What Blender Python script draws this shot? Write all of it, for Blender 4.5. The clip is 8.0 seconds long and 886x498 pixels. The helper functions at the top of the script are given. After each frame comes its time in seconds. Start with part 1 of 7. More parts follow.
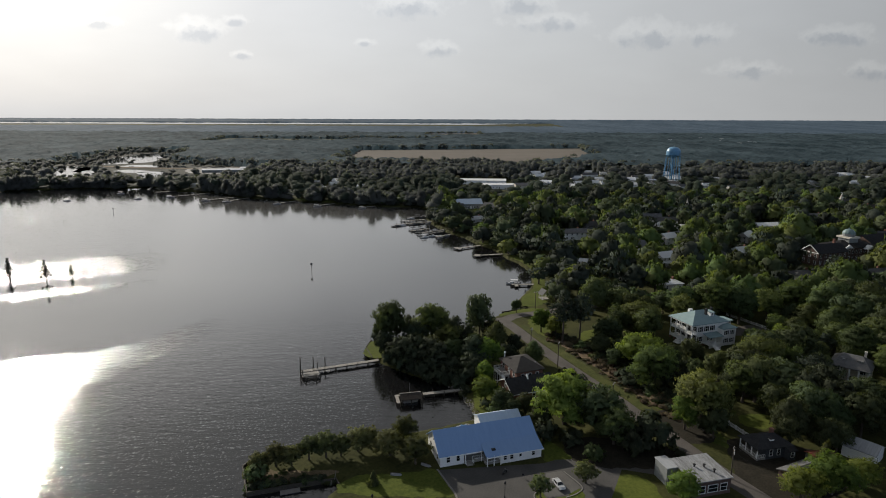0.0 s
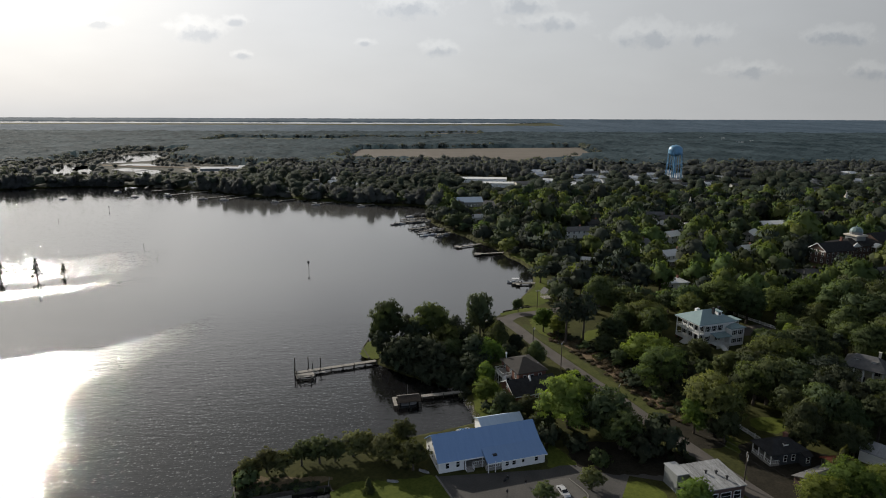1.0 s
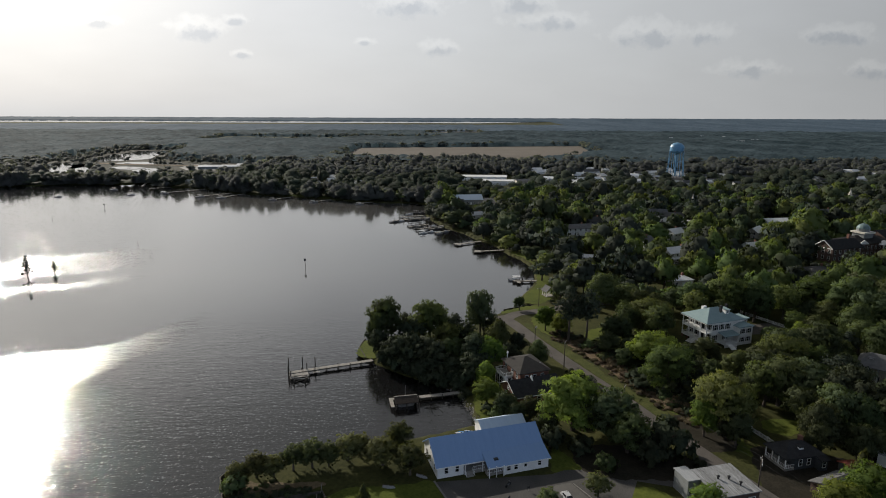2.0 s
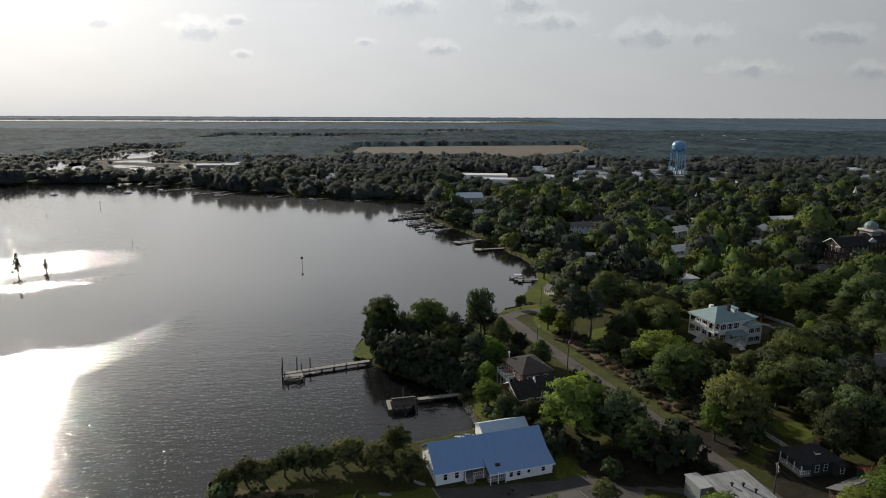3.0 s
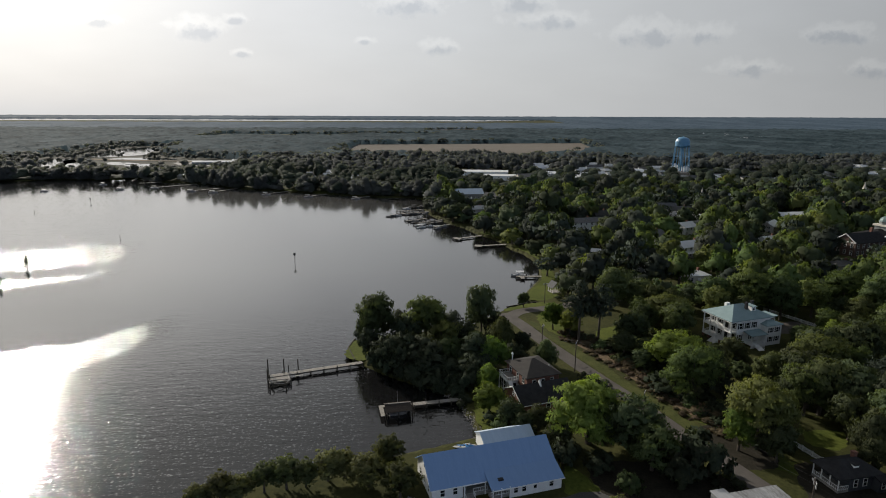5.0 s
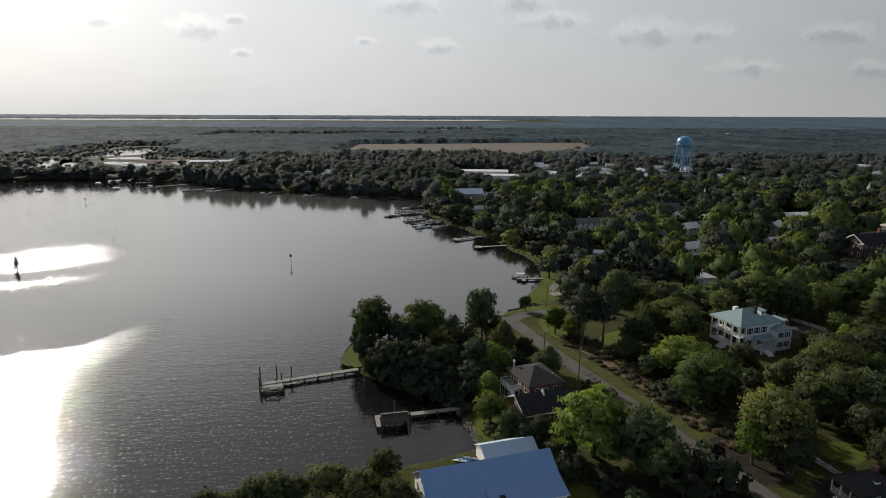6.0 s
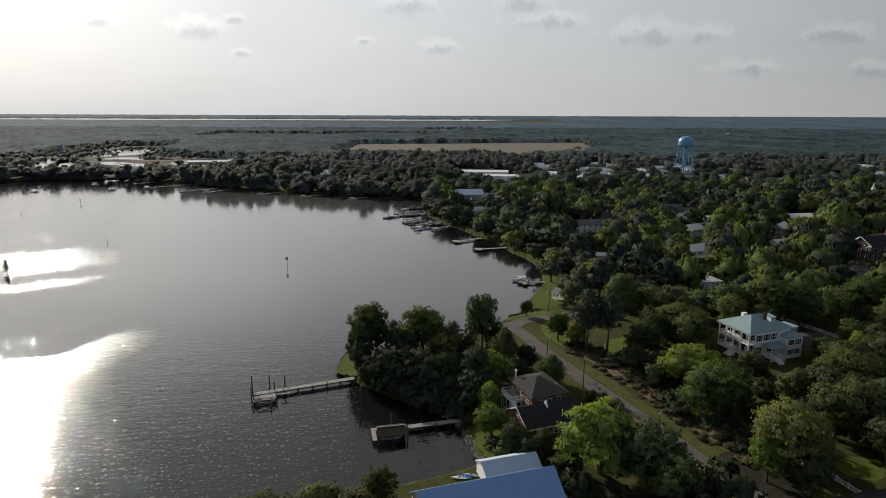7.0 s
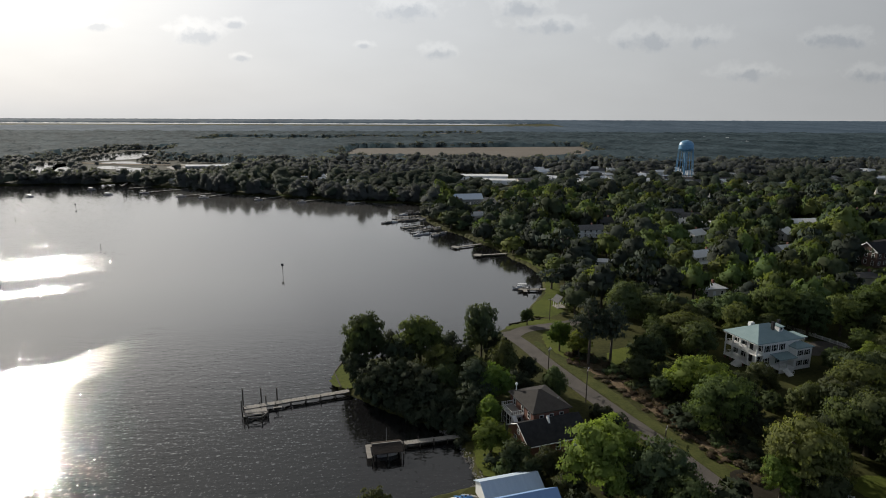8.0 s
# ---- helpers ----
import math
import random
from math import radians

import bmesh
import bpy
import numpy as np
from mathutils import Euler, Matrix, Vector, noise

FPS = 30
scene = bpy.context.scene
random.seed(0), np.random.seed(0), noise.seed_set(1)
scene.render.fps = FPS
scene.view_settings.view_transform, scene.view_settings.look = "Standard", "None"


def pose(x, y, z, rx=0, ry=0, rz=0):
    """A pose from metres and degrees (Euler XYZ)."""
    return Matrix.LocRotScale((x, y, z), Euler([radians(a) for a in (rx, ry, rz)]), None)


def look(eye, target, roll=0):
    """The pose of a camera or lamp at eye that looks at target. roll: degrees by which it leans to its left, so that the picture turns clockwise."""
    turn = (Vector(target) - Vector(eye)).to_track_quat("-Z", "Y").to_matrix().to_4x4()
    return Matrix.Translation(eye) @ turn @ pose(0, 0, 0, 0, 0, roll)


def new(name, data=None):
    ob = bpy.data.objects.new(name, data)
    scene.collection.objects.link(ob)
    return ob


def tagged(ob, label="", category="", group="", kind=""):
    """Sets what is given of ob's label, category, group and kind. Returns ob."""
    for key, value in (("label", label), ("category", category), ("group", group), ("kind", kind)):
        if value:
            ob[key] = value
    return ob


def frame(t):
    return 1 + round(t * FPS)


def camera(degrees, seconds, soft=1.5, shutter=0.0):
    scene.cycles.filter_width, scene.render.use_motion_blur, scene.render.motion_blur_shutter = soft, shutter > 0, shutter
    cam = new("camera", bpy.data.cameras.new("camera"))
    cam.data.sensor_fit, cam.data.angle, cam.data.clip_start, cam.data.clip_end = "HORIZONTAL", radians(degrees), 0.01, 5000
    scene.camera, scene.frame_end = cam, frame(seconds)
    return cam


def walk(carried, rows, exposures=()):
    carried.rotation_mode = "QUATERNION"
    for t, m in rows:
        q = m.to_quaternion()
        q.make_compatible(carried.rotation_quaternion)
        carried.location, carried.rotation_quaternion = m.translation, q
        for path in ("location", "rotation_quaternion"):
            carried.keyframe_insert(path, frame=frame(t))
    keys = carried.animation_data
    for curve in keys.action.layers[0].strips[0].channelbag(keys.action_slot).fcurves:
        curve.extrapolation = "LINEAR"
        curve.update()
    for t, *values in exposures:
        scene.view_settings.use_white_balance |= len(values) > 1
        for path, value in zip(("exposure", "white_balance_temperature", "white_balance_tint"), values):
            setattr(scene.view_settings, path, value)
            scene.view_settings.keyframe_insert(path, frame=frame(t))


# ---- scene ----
# ---- camera ----
cam = camera(73.7, 8.0, soft=1.0)
PATH = [
    (0, (-0.046, 1.108, 82.547), (-0.040, 3.451, 82.027), 0.2),
    (0.5, (0.180, 4.267, 81.313), (0.186, 6.611, 80.794), 0.2),
    (1, (0.266, 7.208, 80.297), (0.271, 9.551, 79.776), 0.2),
    (1.5, (0.407, 10.247, 78.961), (0.413, 12.589, 78.439), 0.2),
    (3, (0.836, 19.133, 75.452), (0.841, 21.474, 74.928), 0.2),
    (3.5, (0.971, 22.129, 74.144), (0.977, 24.472, 73.621), 0.2),
    (4, (1.086, 25.146, 72.931), (1.092, 27.487, 72.406), 0.2),
    (4.5, (1.273, 28.064, 71.792), (1.278, 30.407, 71.266), 0.2),
    (6, (1.690, 37.226, 70.469), (1.696, 39.568, 69.941), 0.2),
    (6.5, (1.838, 40.249, 70.487), (1.844, 42.590, 69.959), 0.2),
    (7, (1.882, 43.225, 70.420), (1.889, 45.566, 69.892), 0.2),
    (7.5, (2.035, 46.046, 70.594), (2.041, 48.390, 70.078), 0.2),
    (8, (2.311, 48.479, 70.387), (2.320, 50.824, 69.874), 0.2),
]
walk(cam, [(t, look(eye, target, roll)) for t, eye, target, roll in PATH])

# ---- sky and sun ----
SUN_AZ, SUN_EL = 38.0, 24.5      # degrees to the left of straight ahead, and above the horizon
scene.view_settings.exposure = 0.0

world = bpy.data.worlds.new("hazy_sky")
scene.world = world
world.use_nodes = True


def sky():
    nt = world.node_tree
    N, L = nt.nodes, nt.links
    N.clear()

    def math_(op, a, b=None, c=None, clamp=False):
        n = N.new("ShaderNodeMath")
        n.operation, n.use_clamp = op, clamp
        for i, v in enumerate((a, b, c)):
            if v is None:
                continue
            if isinstance(v, (int, float)):
                n.inputs[i].default_value = v
            else:
                L.new(v, n.inputs[i])
        return n.outputs[0]

    def mixc(fac, a, b):
        n = N.new("ShaderNodeMix")
        n.data_type = "RGBA"
        for s, v in ((n.inputs[0], fac), (n.inputs[6], a), (n.inputs[7], b)):
            if isinstance(v, (int, float, tuple)):
                s.default_value = v
            else:
                L.new(v, s)
        return n.outputs[2]

    out, bg = N.new("ShaderNodeOutputWorld"), N.new("ShaderNodeBackground")
    L.new(bg.outputs[0], out.inputs[0])
    bg.inputs[1].default_value = 0.1
    st = N.new("ShaderNodeTexSky")
    st.sky_type, st.sun_disc = "NISHITA", False
    st.sun_elevation, st.sun_rotation = radians(SUN_EL), radians(-SUN_AZ)
    st.air_density, st.dust_density, st.ozone_density = 1.0, 3.0, 1.0
    co = N.new("ShaderNodeTexCoord")
    sep = N.new("ShaderNodeSeparateXYZ")
    L.new(co.outputs["Generated"], sep.inputs[0])
    x, y, z = sep.outputs
    # thin high haze, brighter round the sun
    dot = N.new("ShaderNodeVectorMath")
    dot.operation = "DOT_PRODUCT"
    L.new(co.outputs["Generated"], dot.inputs[0])
    a, e = radians(SUN_AZ), radians(SUN_EL)
    dot.inputs[1].default_value = (-math.sin(a) * math.cos(e), math.cos(a) * math.cos(e), math.sin(e))
    half = math_("MULTIPLY_ADD", dot.outputs["Value"], 0.5, 0.5)
    veil = N.new("ShaderNodeValToRGB")
    el = veil.color_ramp.elements
    for i, (p, c) in enumerate(HAZE):
        k = el[0] if i == 0 else el[-1] if i == len(HAZE) - 1 else el.new(p)
        k.position, k.color = p, (c[0] / 12, c[1] / 12, c[2] / 12, 1)
    L.new(half, veil.inputs[0])
    vs = N.new("ShaderNodeVectorMath")
    vs.operation = "SCALE"
    vs.inputs["Scale"].default_value = 12.0
    L.new(veil.outputs[0], vs.inputs[0])
    glow = vs.outputs[0]
    base = mixc(HAZE_MIX, st.outputs[0], glow)
    # low haze at the horizon
    low = math_("POWER", math_("SUBTRACT", 1.0, math_("ABSOLUTE", z), clamp=True), 14.0)
    base = mixc(math_("MULTIPLY", low, 0.32), base, HAZE_LOW)
    # deeper overhead than near the horizon
    high = N.new("ShaderNodeMapRange")
    high.interpolation_type = "SMOOTHSTEP"
    high.inputs[1].default_value, high.inputs[2].default_value, high.inputs[3].default_value, high.inputs[4].default_value = 0.30, 0.50, 1.0, ZENITH
    L.new(z, high.inputs[0])
    dim = N.new("ShaderNodeVectorMath")
    dim.operation = "SCALE"
    L.new(base, dim.inputs[0]), L.new(high.outputs[0], dim.inputs["Scale"])
    base = dim.outputs[0]
    # small clouds
    yy = math_("MAXIMUM", y, 0.05)
    u, v = math_("DIVIDE", x, yy), math_("DIVIDE", z, yy)
    cb = N.new("ShaderNodeCombineXYZ")
    L.new(u, cb.inputs[0]), L.new(v, cb.inputs[1])
    no = N.new("ShaderNodeTexNoise")
    no.inputs["Scale"].default_value, no.inputs["Detail"].default_value, no.inputs["Roughness"].default_value = 36.0, 7.0, 0.6
    L.new(cb.outputs[0], no.inputs["Vector"])
    wob = math_("MULTIPLY", math_("SUBTRACT", no.outputs[0], 0.5), 2.3)
    def masses(lift, size, edge, gain):
        """How much cloud: ragged patches, moved up by lift of their height."""
        all_ = None
        for cu, cv, ru, rv in CLOUDS:
            du = math_("DIVIDE", math_("SUBTRACT", u, cu), ru * size)
            dv = math_("DIVIDE", math_("SUBTRACT", v, cv + lift * rv), rv * size)
            d = math_("SQRT", math_("ADD", math_("MULTIPLY", du, du), math_("MULTIPLY", dv, dv)))
            k = math_("MULTIPLY", math_("SUBTRACT", edge, math_("ADD", d, wob)), gain, clamp=True)
            all_ = k if all_ is None else math_("MAXIMUM", all_, k)
        return all_

    rim, cloud = masses(0.22, 1.12, 1.0, 1.8), masses(-0.28, 0.92, 0.80, 1.9)
    # broad faint mottling of the haze
    n2 = N.new("ShaderNodeTexNoise")
    n2.inputs["Scale"].default_value, n2.inputs["Detail"].default_value = 7.0, 7.0
    st2 = N.new("ShaderNodeMapping")
    st2.inputs["Scale"].default_value = (1.0, 3.0, 1.0)
    L.new(cb.outputs[0], st2.inputs[0]), L.new(st2.outputs[0], n2.inputs["Vector"])
    mott = math_("MULTIPLY_ADD", n2.outputs[0], 0.10, 0.95)
    lit = N.new("ShaderNodeVectorMath")
    lit.operation = "SCALE"
    L.new(base, lit.inputs[0]), L.new(mott, lit.inputs["Scale"])
    def times(c, f):
        n = N.new("ShaderNodeVectorMath")
        n.operation = "MULTIPLY"
        L.new(c, n.inputs[0])
        n.inputs[1].default_value = f
        return n.outputs[0]

    shade = mixc(rim, lit.outputs[0], times(lit.outputs[0], (1.12, 1.115, 1.105)))
    fin = mixc(cloud, shade, times(lit.outputs[0], (0.85, 0.87, 0.90)))
    L.new(fin, bg.inputs[0])


# the haze from opposite the sun round to the sun itself
HAZE = [(0.0, (4.9, 6.3, 9.0)), (0.4, (4.1, 4.9, 6.3)), (0.62, (3.52, 3.66, 3.82)), (0.85, (5.9, 6.08, 6.25)), (0.95, (7.4, 7.62, 7.9)), (1.0, (11.0, 11.2, 11.3))]
ZENITH = 0.41
HAZE_LOW, HAZE_MIX = (5.35, 5.35, 5.25, 1), 0.94
# small clouds: across and up (tangents of the view straight ahead), half width and half height
CLOUDS = [(-0.055, 0.173, 0.065, 0.020), (0.13, 0.175, 0.058, 0.020), (0.17, 0.148, 0.072, 0.015), (-0.39, 0.134, 0.058, 0.018),
          (0.33, 0.128, 0.065, 0.022), (0.42, 0.128, 0.058, 0.016), (0.64, 0.130, 0.065, 0.018), (-0.55, 0.145, 0.039, 0.010),
          (-0.125, 0.117, 0.017, 0.007), (-0.005, 0.107, 0.036, 0.013), (-0.32, 0.097, 0.026, 0.007), (-0.33, 0.149, 0.023, 0.009),
          (0.50, 0.076, 0.058, 0.015), (0.70, 0.076, 0.052, 0.015)]
sky()
sun = new("sun", bpy.data.lights.new("sun", "SUN"))
sun.data.energy, sun.data.angle, sun.data.color = 4.6, radians(0.55), (1.0, 0.93, 0.82)
_a, _e = radians(SUN_AZ), radians(SUN_EL)
_to = Vector((-math.sin(_a) * math.cos(_e), math.cos(_a) * math.cos(_e), math.sin(_e)))
sun.matrix_world = look(tuple(_to * 300), (0, 0, 0))


# ---- materials ----
def material(name, rough=0.8, metal=0.0, spec=0.3):
    m = bpy.data.materials.new(name)
    m.use_nodes = True
    b = m.node_tree.nodes["Principled BSDF"]
    b.inputs["Roughness"].default_value, b.inputs["Metallic"].default_value, b.inputs["Specular IOR Level"].default_value = rough, metal, spec
    return m, m.node_tree.nodes, m.node_tree.links, b


def ramp(N, stops):
    n = N.new("ShaderNodeValToRGB")
    el = n.color_ramp.elements
    for i, (p, c) in enumerate(stops):
        k = el[0] if i == 0 else el[-1] if i == len(stops) - 1 else el.new(p)
        k.position, k.color = p, (*c, 1)
    return n


def surface(name, c0, c1, scale=0.5, fine=12.0, rough=0.8, metal=0.0, spec=0.3, bump=0.05, stretch=(1, 1, 1), vary=0.0, local=True, mix=0.5, hard=0.18):
    """Two colours mixed by broad stains and fine grain, with a fine relief."""
    m, N, L, b = material(name, rough, metal, spec)
    if local:
        co = N.new("ShaderNodeTexCoord").outputs["Object"]
    else:
        co = N.new("ShaderNodeNewGeometry").outputs["Position"]
    mp = N.new("ShaderNodeMapping")
    mp.inputs["Scale"].default_value = stretch
    L.new(co, mp.inputs[0])
    n1, n2 = N.new("ShaderNodeTexNoise"), N.new("ShaderNodeTexNoise")
    n1.inputs["Scale"].default_value, n1.inputs["Detail"].default_value = scale, 5
    n2.inputs["Scale"].default_value, n2.inputs["Detail"].default_value = fine, 4
    L.new(mp.outputs[0], n1.inputs["Vector"]), L.new(mp.outputs[0], n2.inputs["Vector"])
    ad = N.new("ShaderNodeMath")
    ad.operation = "MULTIPLY_ADD"
    L.new(n2.outputs[0], ad.inputs[0])
    ad.inputs[1].default_value = mix
    sb = N.new("ShaderNodeMath")
    sb.operation = "MULTIPLY"
    sb.inputs[1].default_value = 1 - mix
    L.new(n1.outputs[0], sb.inputs[0]), L.new(sb.outputs[0], ad.inputs[2])
    r = ramp(N, [(0.5 - hard, c0), (0.5 + hard, c1)])
    L.new(ad.outputs[0], r.inputs[0])
    col = r.outputs[0]
    if vary:
        oi, hv = N.new("ShaderNodeObjectInfo"), N.new("ShaderNodeHueSaturation")
        mr = N.new("ShaderNodeMapRange")
        mr.inputs[3].default_value, mr.inputs[4].default_value = 1 - vary, 1 + vary
        L.new(oi.outputs["Random"], mr.inputs[0]), L.new(mr.outputs[0], hv.inputs["Value"]), L.new(col, hv.inputs["Color"])
        col = hv.outputs[0]
    L.new(col, b.inputs["Base Color"])
    if bump:
        bp = N.new("ShaderNodeBump")
        bp.inputs["Strength"].default_value, bp.inputs["Distance"].default_value = 0.6, bump
        L.new(n2.outputs[0], bp.inputs["Height"]), L.new(bp.outputs[0], b.inputs["Normal"])
    return m


def foliage(name, c0, c1, thin=0.35, hue=0.03, light=0.35, stand=0.0, rough=0.75, gloss=0.08):
    """Leaves: diffuse with light coming through, varied from tree to tree and from clump to clump."""
    m, N, L, b = material(name, rough, 0, gloss)
    gi, oi = N.new("ShaderNodeNewGeometry"), N.new("ShaderNodeObjectInfo")
    r = ramp(N, [(0.0, c0), (1.0, c1)])
    L.new(gi.outputs["Random Per Island"], r.inputs[0])
    hs = N.new("ShaderNodeHueSaturation")
    mv, mh = N.new("ShaderNodeMapRange"), N.new("ShaderNodeMapRange")
    mv.inputs[3].default_value, mv.inputs[4].default_value = 1 - light, 1 + light
    mh.inputs[3].default_value, mh.inputs[4].default_value = 0.5 - hue, 0.5 + hue
    L.new(oi.outputs["Random"], mv.inputs[0]), L.new(mv.outputs[0], hs.inputs["Value"])
    wn = N.new("ShaderNodeTexWhiteNoise")
    wn.noise_dimensions = "1D"
    L.new(oi.outputs["Random"], wn.inputs["W"]), L.new(wn.outputs[0], mh.inputs[0]), L.new(mh.outputs[0], hs.inputs["Hue"])
    L.new(r.outputs[0], hs.inputs["Color"])
    if stand:
        # in a joined stand each tree, a cell about its crown's width, has a tone of its own
        vo, fl = N.new("ShaderNodeTexVoronoi"), N.new("ShaderNodeVectorMath")
        fl.operation = "MULTIPLY"
        fl.inputs[1].default_value = (1.0, 1.0, 0.12)
        vo.inputs["Scale"].default_value = stand
        sc = N.new("ShaderNodeSeparateColor")
        L.new(gi.outputs["Position"], fl.inputs[0]), L.new(fl.outputs[0], vo.inputs["Vector"]), L.new(vo.outputs["Color"], sc.inputs[0])
        L.new(sc.outputs[0], mv.inputs[0]), L.new(sc.outputs[1], mh.inputs[0])
    L.new(hs.outputs[0], b.inputs["Base Color"])
    tr, mx = N.new("ShaderNodeBsdfTranslucent"), N.new("ShaderNodeMixShader")
    g = N.new("ShaderNodeMix")
    g.data_type, g.blend_type = "RGBA", "MULTIPLY"
    g.inputs[0].default_value, g.inputs[7].default_value = 1.0, (1.30, 1.32, 0.70, 1)
    L.new(hs.outputs[0], g.inputs[6]), L.new(g.outputs[2], tr.inputs[0])
    mx.inputs[0].default_value = thin
    out = N["Material Output"]
    L.new(b.outputs[0], mx.inputs[1]), L.new(tr.outputs[0], mx.inputs[2]), L.new(mx.outputs[0], out.inputs[0])
    return m


def water_material(name, slicks=True):
    """Dark river water: short wind ripples, with smooth slicks in between."""
    m, N, L, b = material(name, 0.06, 0, 0.5)
    b.inputs["Base Color"].default_value = (0.009, 0.009, 0.0095, 1)
    b.inputs["IOR"].default_value = 1.85
    pos = N.new("ShaderNodeNewGeometry").outputs["Position"]

    def noise_(scale, stretch, rot, detail=3.0, rough=0.5):
        mp = N.new("ShaderNodeMapping")
        mp.inputs["Scale"].default_value, mp.inputs["Rotation"].default_value = stretch, (0, 0, radians(rot))
        L.new(pos, mp.inputs[0])
        n = N.new("ShaderNodeTexNoise")
        n.inputs["Scale"].default_value, n.inputs["Detail"].default_value, n.inputs["Roughness"].default_value = scale, detail, rough
        L.new(mp.outputs[0], n.inputs["Vector"])
        return n.outputs[0]

    def m_(op, a, c, d=None, clamp=False):
        n = N.new("ShaderNodeMath")
        n.operation, n.use_clamp = op, clamp
        for i, v in enumerate((a, c, d)):
            if v is None:
                continue
            if isinstance(v, (int, float)):
                n.inputs[i].default_value = v
            else:
                L.new(v, n.inputs[i])
        return n.outputs[0]

    sp = N.new("ShaderNodeSeparateXYZ")
    L.new(pos, sp.inputs[0])
    # longer, steeper waves out on the open river
    swell = N.new("ShaderNodeMapRange")
    swell.inputs[1].default_value, swell.inputs[2].default_value, swell.inputs[3].default_value, swell.inputs[4].default_value = 235.0, 275.0, 0.45, 0.8
    L.new(sp.outputs[1], swell.inputs[0])
    waves = m_("ADD", m_("MULTIPLY", noise_(0.16, (0.4, 1.0, 1), -12, 3, 0.6), swell.outputs[0]), m_("ADD", m_("MULTIPLY", noise_(0.75, (0.4, 1, 1), -24, 3, 0.6), 0.40), m_("MULTIPLY", noise_(2.0, (0.6, 1, 1), -10, 1, 0.5), 0.05)))
    patch = noise_(0.012, (0.35, 1.0, 1), 18, 4, 0.55)
    fray = noise_(0.11, (1.0, 1.0, 1), 0, 4, 0.6)
    if slicks:
        # lanes of wind and calm lie aslant across the river
        across = m_("MULTIPLY_ADD", sp.outputs[0], -0.55, sp.outputs[1])
        across = m_("ADD", across, m_("MULTIPLY_ADD", patch, 26.0, -13.0))
        across = m_("ADD", across, m_("MULTIPLY_ADD", fray, 16.0, -8.0))
        bend = N.new("ShaderNodeMapRange")
        bend.inputs[1].default_value, bend.inputs[2].default_value, bend.inputs[3].default_value, bend.inputs[4].default_value = -114.0, -80.0, 0.0, -46.0
        near = N.new("ShaderNodeMapRange")
        near.inputs[1].default_value, near.inputs[2].default_value, near.inputs[3].default_value, near.inputs[4].default_value = 300.0, 340.0, 1.0, 0.0
        L.new(sp.outputs[0], bend.inputs[0]), L.new(across, near.inputs[0])
        across = m_("ADD", across, m_("MULTIPLY", bend.outputs[0], near.outputs[0]))
        lanes = ramp(N, [(p / 700, (w, w, w)) for p, w in LANES])
        L.new(m_("DIVIDE", across, 700.0), lanes.inputs[0])
        off = N.new("ShaderNodeMapRange")
        off.inputs[1].default_value, off.inputs[2].default_value = -42.0, -8.0
        edge = m_("ADD", m_("MULTIPLY_ADD", sp.outputs[1], 0.35, sp.outputs[0]), 28.0)
        L.new(m_("MULTIPLY_ADD", near.outputs[0], -28.0, edge), off.inputs[0])
        mx = N.new("ShaderNodeMix")
        calm = N.new("ShaderNodeMapRange")
        calm.inputs[1].default_value, calm.inputs[2].default_value, calm.inputs[3].default_value, calm.inputs[4].default_value = 165.0, 270.0, 0.125, 0.003
        L.new(sp.outputs[1], calm.inputs[0]), L.new(calm.outputs[0], mx.inputs[3])
        L.new(off.outputs[0], mx.inputs[0]), L.new(lanes.outputs[0], mx.inputs[2])
        wf = mx.outputs[0]
    else:
        wf = m_("MULTIPLY", patch, 0.10)
    # gusts: most facets lie flat, a few stand steep and flash
    reach = N.new("ShaderNodeMapRange")
    reach.inputs[1].default_value, reach.inputs[2].default_value = 230.0, 300.0
    L.new(sp.outputs[1], reach.inputs[0])
    gust = N.new("ShaderNodeMix")
    L.new(reach.outputs[0], gust.inputs[0])
    L.new(noise_(1.5, (1.0, 0.6, 1), 8, 2, 0.6), gust.inputs[2]), L.new(noise_(0.8, (1.0, 0.28, 1), 8, 2, 0.6), gust.inputs[3])
    steep = m_("POWER", m_("MULTIPLY", m_("SUBTRACT", gust.outputs[0], 0.44), 4.0, None, True), 2.0)
    wf = m_("MULTIPLY", wf, m_("MULTIPLY_ADD", steep, 4.2, 0.22))
    rg = m_("MINIMUM", m_("MULTIPLY_ADD", wf, WAVE_ROUGH, 0.03), 0.20)
    if slicks:
        # fine cat's paws too small to tell apart roughen the open water beyond the point
        out_there = m_("MULTIPLY", off.outputs[0], reach.outputs[0])
        rg = m_("MULTIPLY_ADD", out_there, 0.07, rg)
        # paler base colour on the open river stands in for brighter sky reflection
        sky_pale = ramp(N, [(0.0, (0.009, 0.009, 0.0095)), (1.0, (0.085, 0.083, 0.079))])
        stream = N.new("ShaderNodeMapRange")
        stream.inputs[1].default_value, stream.inputs[2].default_value = 5.0, -70.0
        L.new(sp.outputs[0], stream.inputs[0])
        L.new(m_("MULTIPLY", out_there, stream.outputs[0]), sky_pale.inputs[0]), L.new(sky_pale.outputs[0], b.inputs["Base Color"])
    L.new(rg, b.inputs["Roughness"])
    bp = N.new("ShaderNodeBump")
    bp.inputs["Distance"].default_value = WAVE_HEIGHT
    L.new(wf, bp.inputs["Strength"]), L.new(waves, bp.inputs["Height"]), L.new(bp.outputs[0], b.inputs["Normal"])
    return m


